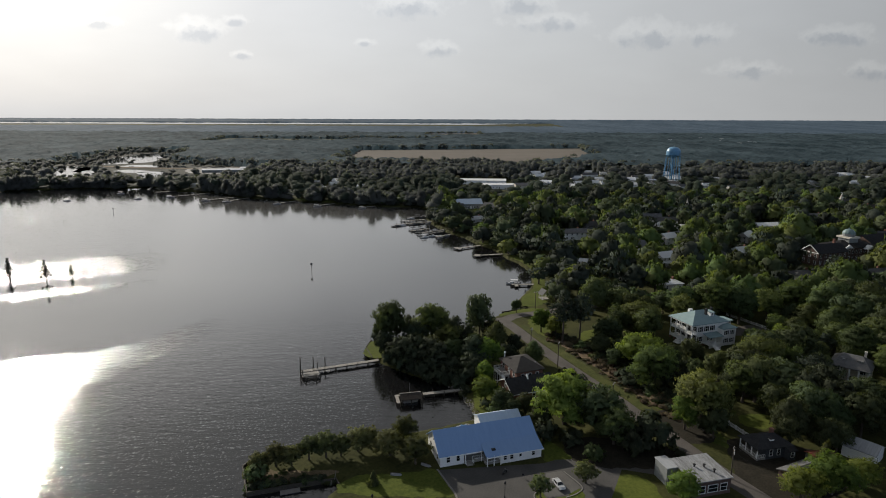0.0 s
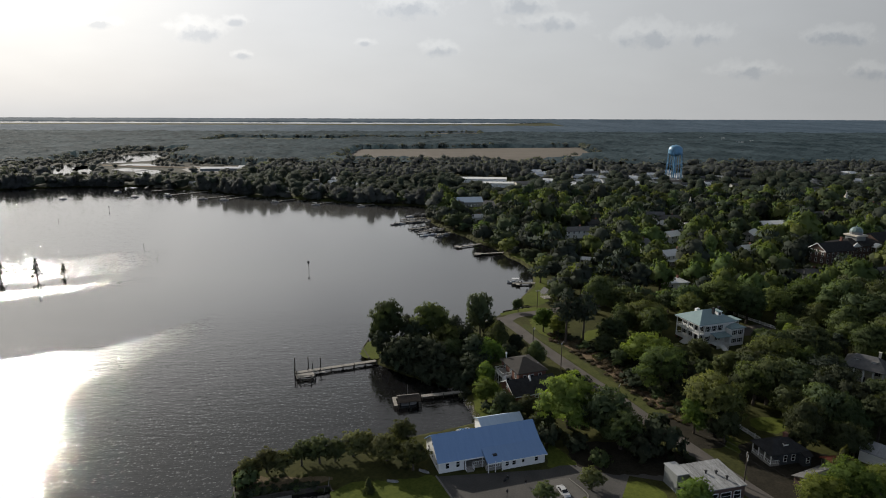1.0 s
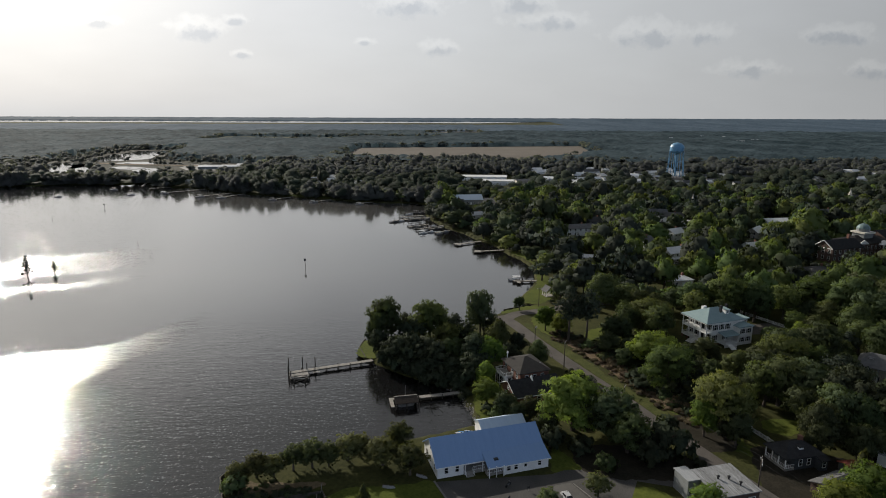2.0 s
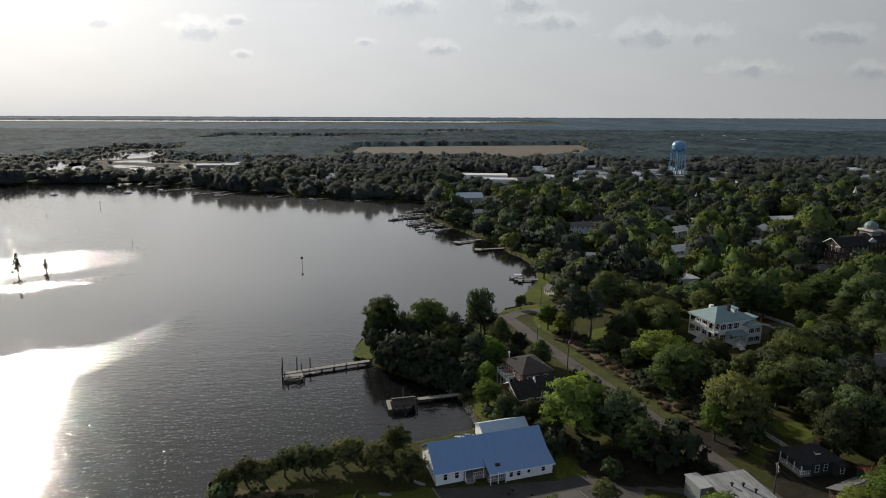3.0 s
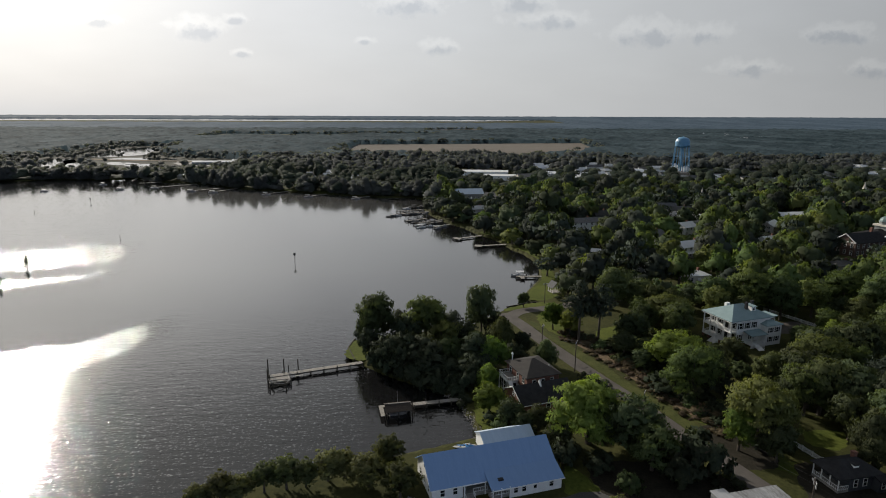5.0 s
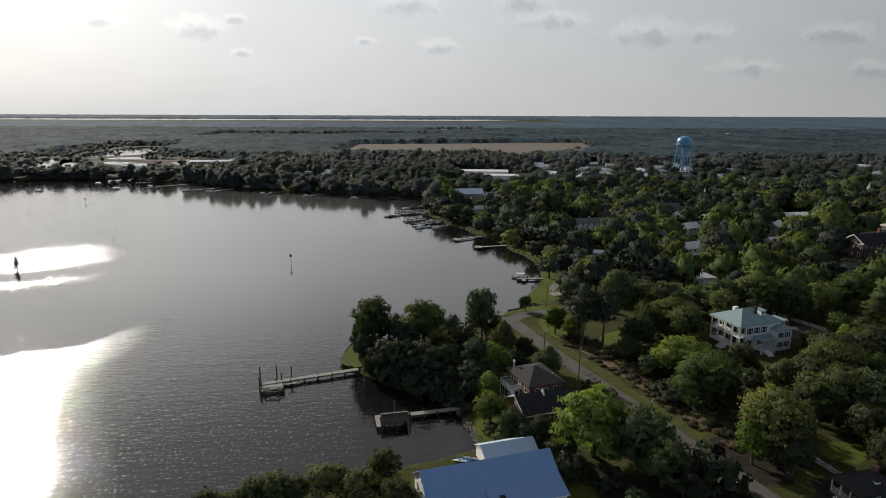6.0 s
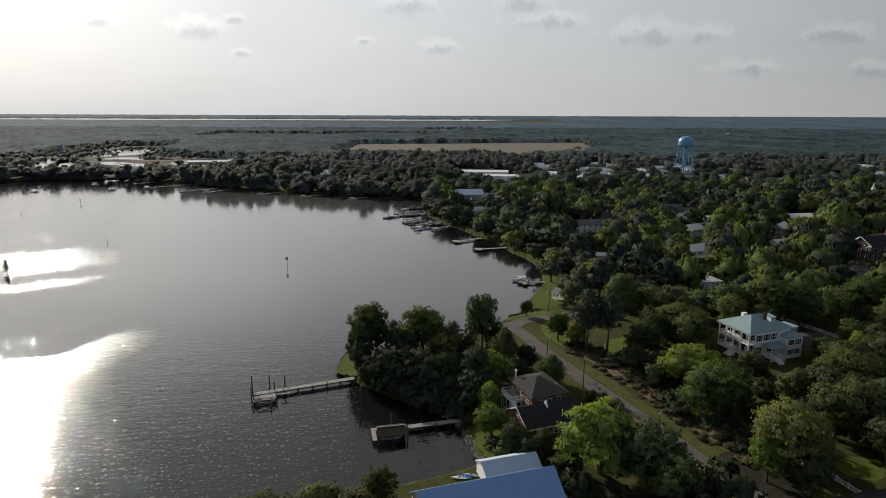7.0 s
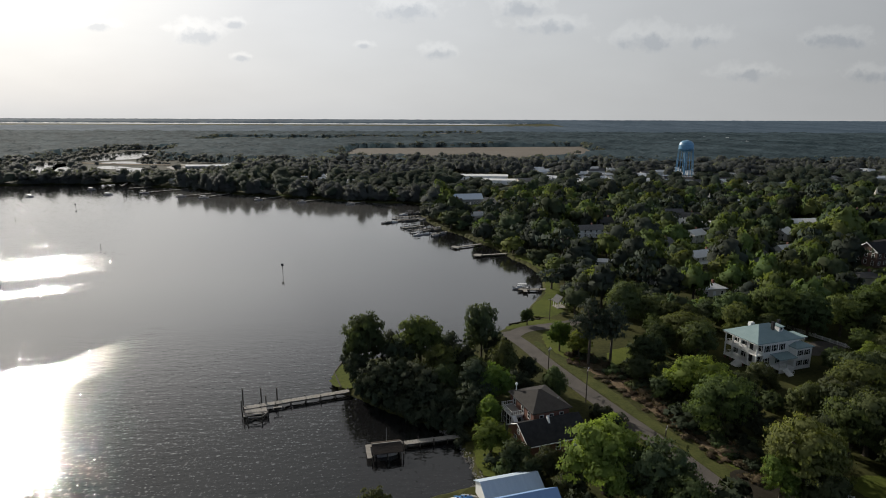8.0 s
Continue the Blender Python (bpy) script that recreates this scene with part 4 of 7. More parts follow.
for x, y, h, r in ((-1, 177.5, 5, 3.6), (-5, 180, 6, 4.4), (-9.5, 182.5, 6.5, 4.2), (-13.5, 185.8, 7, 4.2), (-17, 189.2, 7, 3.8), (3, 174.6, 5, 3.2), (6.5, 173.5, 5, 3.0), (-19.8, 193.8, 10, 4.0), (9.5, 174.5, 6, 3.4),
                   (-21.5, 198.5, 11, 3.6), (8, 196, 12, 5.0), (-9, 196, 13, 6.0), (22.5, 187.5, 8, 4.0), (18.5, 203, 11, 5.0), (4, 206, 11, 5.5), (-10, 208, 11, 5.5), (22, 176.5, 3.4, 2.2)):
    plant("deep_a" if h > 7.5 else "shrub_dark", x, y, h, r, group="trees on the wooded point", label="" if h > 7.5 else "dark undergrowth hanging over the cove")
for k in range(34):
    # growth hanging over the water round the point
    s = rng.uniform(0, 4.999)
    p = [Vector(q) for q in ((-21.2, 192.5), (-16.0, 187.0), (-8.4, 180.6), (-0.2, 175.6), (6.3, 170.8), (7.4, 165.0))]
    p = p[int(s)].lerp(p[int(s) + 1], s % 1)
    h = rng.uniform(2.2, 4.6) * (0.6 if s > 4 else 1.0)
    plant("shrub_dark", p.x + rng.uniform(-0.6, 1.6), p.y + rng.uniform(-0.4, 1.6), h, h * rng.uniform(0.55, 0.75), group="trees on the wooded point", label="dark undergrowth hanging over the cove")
plant("cone", -15.4, 120.9, 4, 1.4), plant("shrub", -42.8, 123.6, 4, 3.4)
for x, y, h, r in ((-223.3, 296.8, 12.5, 3.4), (-202.5, 293.8, 12.2, 3.3), (-194.9, 302.7, 7.2, 2.5)):
    plant("cypress", x, y, h, r, z=-0.6, group="cypresses in the river")


# ---- houses ----
def win_mesh(w, h):
    f, p = Geo(), Geo()
    for a in ((-w / 2 - 0.1, -w / 2, -0.1, h + 0.1), (w / 2, w / 2 + 0.1, -0.1, h + 0.1), (-w / 2, w / 2, -0.1, 0), (-w / 2, w / 2, h, h + 0.1), (-w / 2, w / 2, h / 2 - 0.03, h / 2 + 0.03)):
        f.box(a[0], a[1], -0.07, 0.0, a[2], a[3])
    p.box(-w / 2, w / 2, -0.025, 0.0, 0, h)
    return f.mesh("window_frame", TRIM), p.mesh("pane", GLASS)


WIN, SHUT = {}, {}


def wall_pose(side, off, at, z):
    """A place on one outer wall: side s (towards -y), n, w or e; off: the wall's distance from the middle line; at: along it."""
    return {"s": pose(at, -off, z), "n": pose(-at, off, z, 0, 0, 180), "w": pose(-off, -at, z, 0, 0, -90), "e": pose(off, at, z, 0, 0, 90)}[side]


def window(parent, m, w=0.9, h=1.5, shutters=False):
    if (w, h) not in WIN:
        WIN[w, h] = win_mesh(w, h)
    fr, pa = WIN[w, h]
    ob = part("window", fr, TRIM, parent, m=m)
    part("pane", pa, GLASS, ob, "dark glass pane")
    if shutters:
        if (w, h) not in SHUT:
            SHUT[w, h] = Geo().box(-0.2, 0.2, -0.05, 0, 0, h).mesh("shutter", BLACK)
        for s in (-1, 1):
            part("shutter", SHUT[w, h], BLACK, ob, "dark shutter", pose(s * (w / 2 + 0.36), 0, 0))
    return ob


def door(parent, m, mat=None, w=1.0, h=2.1):
    g = Geo().box(-w / 2, w / 2, -0.05, 0, 0, h)
    for a in ((-w / 2 - 0.1, -w / 2), (w / 2, w / 2 + 0.1)):
        g.box(a[0], a[1], -0.08, 0, 0, h + 0.1)
    return part("door", g, mat or TRIM, parent, m=m)


def gable_wall(w, d, eave, ridge):
    """Walls with gable ends; the ridge runs along x."""
    return Geo().extrude_x([(-d / 2, -0.3), (d / 2, -0.3), (d / 2, eave), (0, ridge), (-d / 2, eave)], -w / 2, w / 2)


def gable_roof(w, d, eave, ridge, over=0.45, th=0.16):
    s = (ridge - eave) / (d / 2)
    o = d / 2 + over
    z = eave - over * s
    return Geo().extrude_x([(-o, z), (0, ridge + 0.005), (o, z), (o, z + th), (0, ridge + th + 0.02), (-o, z + th)][::-1], -w / 2 - over, w / 2 + over)


def hip_roof(w, d, eave, ridge, line, over=0.5, th=0.18):
    """A hipped roof; line: the ridge's length along x."""
    x, y, l = w / 2 + over, d / 2 + over, line / 2
    v = [(-x, -y, eave), (x, -y, eave), (x, y, eave), (-x, y, eave), (-x, -y, eave + th), (x, -y, eave + th), (x, y, eave + th), (-x, y, eave + th), (-l, 0, ridge), (l, 0, ridge)]
    return Geo().add(v, [(3, 2, 1, 0), (0, 1, 5, 4), (1, 2, 6, 5), (2, 3, 7, 6), (3, 0, 4, 7), (4, 5, 9, 8), (5, 6, 9), (6, 7, 8, 9), (7, 4, 8)])


def chimney(parent, x, y, z0, z1, mat=None, s=0.4):
    g = Geo().box(x - s, x + s, y - s, y + s, z0, z1).box(x - s - 0.08, x + s + 0.08, y - s - 0.08, y + s + 0.08, z1 - 0.25, z1 - 0.05)
    return part("chimney", g, mat or BRICK, parent, "brick chimney")


def column(parent, x, y, z0, z1, r=0.16, mat=None):
    g = Geo().lathe([(r * 1.4, z0), (r * 1.4, z0 + 0.12), (r, z0 + 0.16), (r * 0.9, z1 - 0.16), (r * 1.35, z1 - 0.1), (r * 1.35, z1)], 8, Matrix.Translation((x, y, 0)))
    return part("column", g, mat or TRIM, parent)


def railing(parent, a, b, z, h=0.9, step=0.45, mat=None, name="railing"):
    """A rail on balusters from a to b."""
    a, b = Vector((*a, z)), Vector((*b, z))
    n = max(2, int((b - a).length / step))
    w = (b - a).normalized()
    s = Vector((-w.y, w.x, 0)) * 0.035
    g = Geo()
    for z0, z1 in ((h - 0.08, h), (0.1, 0.17)):
        p = [a - s, b - s, b + s, a + s]
        g.add([(*q.xy, z + k) for k in (z0, z1) for q in p], [(3, 2, 1, 0), (4, 5, 6, 7), (0, 1, 5, 4), (1, 2, 6, 5), (2, 3, 7, 6), (3, 0, 4, 7)])
    for i in range(n + 1):
        p = a.lerp(b, i / n)
        g.box(p.x - 0.03, p.x + 0.03, p.y - 0.03, p.y + 0.03, z, z + h - 0.05)
    return part(name, g, mat or TRIM, parent)


CLEAR = []      # places kept free of trees: x, y, radius
LOW = []        # gardens where only low growth stands: x, y, radius, height


def keep_clear(x, y, r, front=0.0):
    """Room for a house, and low growth in the garden in front of it."""
    CLEAR.append((x, y, r * 1.02))
    far = math.hypot(x, y)
    d = Vector((-x, -y)) / far
    k = r * 0.8
    while k < front:
        LOW.append((x + d.x * k, y + d.y * k, max(4.6, r * (0.95 - 0.3 * k / front)), 1.6 + max(0.0, k - r * 0.5) * 66 / far))
        k += 3


def low_growth(xs, ys, h):
    """Heights held down in the gardens in front of houses."""
    for cx, cy, cr, top in LOW:
        h = np.where((xs - cx) ** 2 + (ys - cy) ** 2 < cr * cr, np.minimum(h, top), h)
    return h


def house(x, y, turn, w, d, eave, ridge, wall, roof, label, kind="gable", cols=3, sides=2, storeys=1, porch=False, chim=True, shut=False, line=None, front=50.0, category="house"):
    h = thing("house", pose(x, y, LAND - 0.02, 0, 0, turn), label, category)
    if kind == "gable":
        part("wall", gable_wall(w, d, eave, ridge), wall, h), part("roof", gable_roof(w, d, eave, ridge), roof, h)
    else:
        part("wall", Geo().box(-w / 2, w / 2, -d / 2, d / 2, -0.3, eave), wall, h), part("roof", hip_roof(w, d, eave, ridge, w * 0.35 if line is None else line), roof, h)
    step = eave / storeys
    for s in range(storeys):
        for side, n, span, off in (("s", cols, w, d / 2), ("n", cols, w, d / 2), ("w", sides, d, w / 2), ("e", sides, d, w / 2)):
            for i in range(n):
                at = (i + 0.5) / n * span - span / 2
                if side == "s" and s == 0 and i == n // 2:
                    door(h, wall_pose(side, off, at, 0.2))
                else:
                    window(h, wall_pose(side, off, at, s * step + 0.95), 0.9, 1.4, shut)
    if porch:
        part("porch_floor", Geo().box(-w / 2 * 0.9, w / 2 * 0.9, -d / 2 - 2.2, -d / 2 - 0.003, -0.2, 0.35), WOOD, h)
        part("porch_roof", Geo().extrude_x([(-d / 2 - 2.5, 2.5), (-d / 2 - 0.01, 2.9), (-d / 2 - 0.01, 3.05), (-d / 2 - 2.5, 2.64)][::-1], -w / 2 * 0.93, w / 2 * 0.93), roof, h)
        for i in range(4):
            column(h, (i / 3 - 0.5) * w * 0.86, -d / 2 - 2.1, 0.35, 2.55, 0.1)
    if chim:
        chimney(h, w * 0.22, d * 0.12, eave, ridge + 0.9)
    keep_clear(x, y, max(w, d) * 0.62, front)
    return h


def white_hall():
    """The long white riverside hall with its blue metal roof."""
    h = thing("riverside_hall", pose(-0.2, 127.6, LAND, 0, 0, 17), "long white clapboard riverside hall with blue metal roof", "hall")
    E_, R_, W_ = 3.05, 6.8, 10.6
    part("wall", Geo().extrude_x([(0, -0.3), (W_, -0.3), (W_, E_), (5.3, R_), (0, E_)], 0, 6.0)
         .extrude_x([(2.2, -0.3), (W_, -0.3), (W_, E_), (5.3, R_), (2.2, E_ + 1.4)], 6.0, 14.5)
         .extrude_x([(-2.7, -0.3), (W_, -0.3), (W_, E_), (5.3, R_), (0.8, 3.45), (-2.7, 2.35)], 14.5, 25.2), WHITE, h)
    s = (R_ - E_) / 5.3
    part("roof", Geo().extrude_x([(-0.5, E_ - 0.5 * s), (5.3, R_), (W_ + 0.5, E_ - 0.5 * s), (W_ + 0.5, E_ - 0.5 * s + 0.16), (5.3, R_ + 0.18), (-0.5, E_ - 0.5 * s + 0.16)][::-1], -0.45, 25.6), BLUEROOF, h, "blue standing seam metal roof")
    part("porch_roof", Geo().extrude_x([(-3.2, 2.28), (1.4, 3.92), (1.4, 4.10), (-3.2, 2.43)][::-1], 10.6, 25.6), BLUEROOF, h)
    # raised seams on the front slope
    for i in range(26):
        x = -0.2 + i * 1.0
        part("roof_seam", SEAM, BLUEROOF, h, m=pose(x, -0.45, E_ - 0.45 * s + 0.165, math.degrees(math.atan(s))))
    part("fascia", Geo().box(-0.45, 10.6, -0.56, -0.5, E_ - 0.5 * s - 0.05, E_ - 0.5 * s + 0.16), TRIM, h)
    part("fascia", Geo().box(10.6, 25.6, -3.26, -3.2, 2.25, 2.48), TRIM, h)
    part("roof_vent", Geo().box(12.6, 13.6, -1.5, -0.8, 2.9, 3.35), BLACK, h, "dark roof hatch")
    part("porch_floor", Geo().box(6.05, 14.45, -0.2, 2.15, -0.2, 0.75), WOOD, h)
    st = Geo()
    for i in range(4):
        st.box(6.4, 8.0, -0.2 - 0.3 * (i + 1), -0.2 - 0.3 * i, -0.2, 0.75 - 0.18 * (i + 1))
    part("steps", st, WOOD, h)
    railing(h, (8.1, -0.15), (10.9, -0.15), 0.75), railing(h, (6.2, -0.2), (6.2, -1.4), 0.3), railing(h, (8.05, -0.2), (8.05, -1.4), 0.3)
    part("ramp", Geo().extrude_x([(-2.2, -0.1), (-0.9, -0.1), (-0.9, 0.7), (-2.2, 0.7)], 10.8, 14.4), WOOD, h)
    railing(h, (10.8, -2.2), (14.4, -2.2), 0.7)
    for x, y in ((6.3, -0.2), (10.4, -0.25), (10.9, -3.0), (14.3, -3.0), (12.6, -3.0)):
        part("post", Geo().box(x - 0.08, x + 0.08, y - 0.08, y + 0.08, 0, 2.6 if y < -1 else 2.95), TRIM, h)
    for x in (2.0, 4.5):
        window(h, pose(x, 0, 1.0), 0.8, 1.5)
    window(h, pose(8.2, 2.2, 1.6), 0.8, 1.4), window(h, pose(12.0, 2.2, 1.6), 0.8, 1.4), door(h, pose(10.2, 2.2, 0.75))
    for x in (15.6, 17.3, 23.0):
        window(h, pose(x, -2.7, 0.9), 0.8, 1.2)
    d = door(h, pose(19.6, -2.7, 0.05), TRIM)
    part("door_pane", Geo().box(-0.3, 0.3, -0.07, -0.051, 1.1, 1.8), GLASS, d)
    for y, z in ((2.2, 1.0), (5.3, 1.0), (8.4, 1.0), (5.3, 4.2)):
        window(h, pose(0, y, z, 0, 0, -90), 0.8, 1.4)
    # annex towards the water
    a = part("annex", Geo().extrude_x([(11.6, -0.3), (17.4, -0.3), (17.4, 2.5), (14.5, 4.0), (11.6, 2.5)], 15, 26.2), WHITE, h, "white annex towards the water")
    part("annex_roof", Geo().extrude_x([(11.2, 2.3), (14.5, 4.02), (17.8, 2.3), (17.8, 2.45), (14.5, 4.18), (11.2, 2.45)][::-1], 14.7, 26.5), PALEBLUE, a, "pale blue-grey metal roof")
    part("air_unit", Geo().box(26.0, 26.9, 1.0, 1.9, -0.02, 0.9).lathe([(0.36, 0.9), (0.36, 0.96), (0.1, 0.97)], 12, Matrix.Translation((26.45, 1.45, 0))), METAL, h, "grey outdoor air unit")
    keep_clear(8, 136, 14, 0), keep_clear(20, 139, 12, 0)


SEAM = Geo().box(-0.012, 0.012, 0, 6.9, 0, 0.022).mesh("roof_seam", BLUEROOF)
white_hall()


def porch_house():
    """The large white house with two-storey porches."""
    w, d, g0 = 15.5, 11.5, 1.1
    c = Vector((91.0, 203.8, LAND)) + Vector((0.945, 0.328, 0)) * w / 2 + Vector((-0.328, 0.945, 0)) * d / 2
    h = thing("porch_house", pose(c.x, c.y, LAND, 0, 0, 19), "large white two-storey house with double porches and teal roof", "house")
    X, Y, E_ = w / 2, d / 2, 8.4
    F1, F2 = 1.3, 4.9
    part("wall", Geo().box(-X + 2.6, X, -Y, Y, 0.9, E_), WHITE, h)
    part("foundation", Geo().box(-X + 2.65, X - 0.05, -Y + 0.05, Y - 0.05, -0.3, 0.9), BRICK, h, "brick foundation")
    part("roof", hip_roof(w, d, E_, 11.8, 3.6, 0.7), TEALROOF, h, "teal metal hipped roof")
    part("soffit", Geo().box(-X - 0.6, X + 0.6, -Y - 0.6, Y + 0.6, E_ - 0.28, E_ - 0.004), TRIM, h)
    for z, nm in ((F1, "lower"), (F2, "upper")):
        part("porch_floor", Geo().box(-X - 0.1, -X + 2.59, -Y - 0.1, Y + 0.1, z - 0.25, z), TRIM, h)
        railing(h, (-X, -Y), (-X, Y), z, 0.95), railing(h, (-X, -Y), (-X + 2.6, -Y), z, 0.95), railing(h, (-X, Y), (-X + 2.6, Y), z, 0.95)
        top = F2 - 0.25 if z == F1 else E_ - 0.28
        for i in range(5):
            column(h, -X + 0.1, -Y + 0.1 + i * (d - 0.2) / 4, z, top, 0.2)
        column(h, -X + 2.4, -Y + 0.1, z, top, 0.2)
        for i in range(4):
            at = -Y + (i + 0.5) * d / 4
            if i == 1:
                door(h, pose(-X + 2.6, at, z, 0, 0, -90), BLACK)
            else:
                window(h, pose(-X + 2.6, at, z + 0.6, 0, 0, -90), 1.0, 1.9, True)
    for i in range(6):
        part("pier", Geo().box(-X, -X + 0.5, -Y + i * (d - 0.5) / 5, -Y + 0.5 + i * (d - 0.5) / 5, -0.3, F1 - 0.25), BRICK, h)
    # a balcony pediment over the steps
    part("pediment", Geo().extrude_x([(-1.6, 5.9), (1.6, 5.9), (0, 6.9)], -X - 0.55, -X - 0.25), TRIM, h, "small white pediment")
    for i in range(7):
        part("step", Geo().box(-X - 0.3 * (i + 1), -X - 0.3 * i - 0.11, -1.3, 1.3, -0.2, F1 - 0.18 * (i + 1)), TRIM, h)
    # south wall: windows, a small porch, and the rear wing
    for x, z in ((-4.0, 1.9), (-4.0, 5.6), (-1.3, 5.6), (1.4, 5.6), (0.6, 1.9)):
        window(h, pose(x, -Y, z), 1.0, 1.8, True)
    p = part("side_porch", Geo().box(-2.4, 3.4, -Y - 3.2, -Y - 0.01, 1.0, 1.25), TRIM, h)
    part("side_porch_roof", Geo().extrude_x([(-Y - 3.5, 4.1), (-Y - 0.01, 4.75), (-Y - 0.01, 4.9), (-Y - 3.5, 4.25)][::-1], -2.8, 3.8), TEALROOF, p, "teal porch roof")
    for x in (-2.2, 0.5, 3.2):
        column(p, x, -Y - 3.0, 1.25, 4.15, 0.14)
    railing(p, (-2.3, -Y - 3.1), (3.3, -Y - 3.1), 1.25)
    part("lattice", Geo().box(-2.3, 3.3, -Y - 3.1, -Y - 3.02, -0.2, 1.0), TRIM, p)
    g = part("rear_wing", Geo().box(4.2, 10.2, -Y - 2.4, -Y + 3.5, -0.3, 6.4), WHITE, h)
    part("wing_roof", hip_roof(6, 5.9, 6.4, 7.7, 1.0, 0.4), TEALROOF, g, "teal wing roof", pose(7.2, -Y + 0.55, 0))
    for x in (5.8, 8.4):
        for z in (1.2, 4.2):
            window(g, pose(x, -Y - 2.4, z), 0.9, 1.5, True)
    part("garden_stair", Geo().extrude_x([(-Y - 5.4, -0.1), (-Y - 3.2, 0.9), (-Y - 3.2, 1.2), (-Y - 5.4, 0.15)][::-1], -1.2, 0.8), TRIM, h, "white garden stair")
    railing(h, (-1.2, -Y - 5.3), (-1.2, -Y - 3.3), 0.5), railing(h, (0.8, -Y - 5.3), (0.8, -Y - 3.3), 0.5)
    u = part("upper_porch", Geo().box(X + 0.02, X + 2.6, -Y + 0.2, -Y + 4.5, 6.45, 6.6), TRIM, h)
    for y in (-Y + 0.4, -Y + 4.2):
        column(u, X + 2.3, y, 6.6, E_ - 0.05, 0.12)
    part("upper_porch_roof", Geo().box(X + 0.72, X + 3.0, -Y - 0.2, -Y + 4.9, E_ - 0.04, E_ + 0.14), TEALROOF, u)
    railing(u, (X + 2.4, -Y + 0.4), (X + 2.4, -Y + 4.2), 6.6)
    chimney(h, 1.0, -2.3, 9.8, 12.9, BLACK, 0.36), chimney(h, 4.6, -1.0, 9.2, 12.7, BLACK, 0.36), chimney(h, 10.8, -3.2, 0, 7.6, DARKBRICK, 0.4)
    dm = part("dormer", Geo().box(2.0, 3.6, -3.6, -1.0, 10.2, 11.6), WHITE, h, "white roof dormer")
    window(dm, pose(2.8, -3.6, 10.5), 0.8, 0.8)
    part("dormer_roof", Geo().extrude_x([(-3.9, 11.55), (-0.8, 11.75), (-0.8, 11.9), (-3.9, 11.7)][::-1], 1.8, 3.8), TEALROOF, dm)
    part("roof_box", Geo().box(-2.2, -0.8, 2.4, 3.4, 10.2, 11.4), WHITE, h, "white roof box")
    keep_clear(c.x, c.y, 11, 0), keep_clear(c.x - 5, c.y - 10, 5.5, 0), keep_clear(c.x + 6, c.y - 9, 7, 0), keep_clear(c.x - 10, c.y + 2, 6), keep_clear(c.x - 8, c.y - 6, 5), keep_clear(c.x - 3, c.y - 16, 8), keep_clear(c.x + 4, c.y - 17, 8), keep_clear(c.x - 10, c.y - 12, 5), keep_clear(c.x + 11, c.y + 1, 6), keep_clear(114, 214, 5), keep_clear(121, 219, 7), keep_clear(128, 222, 7), keep_clear(119, 209, 4), keep_clear(132, 214, 4), keep_clear(88, 187, 7), keep_clear(82, 184, 5), keep_clear(96, 184, 7), keep_clear(101, 190, 6)


porch_house()


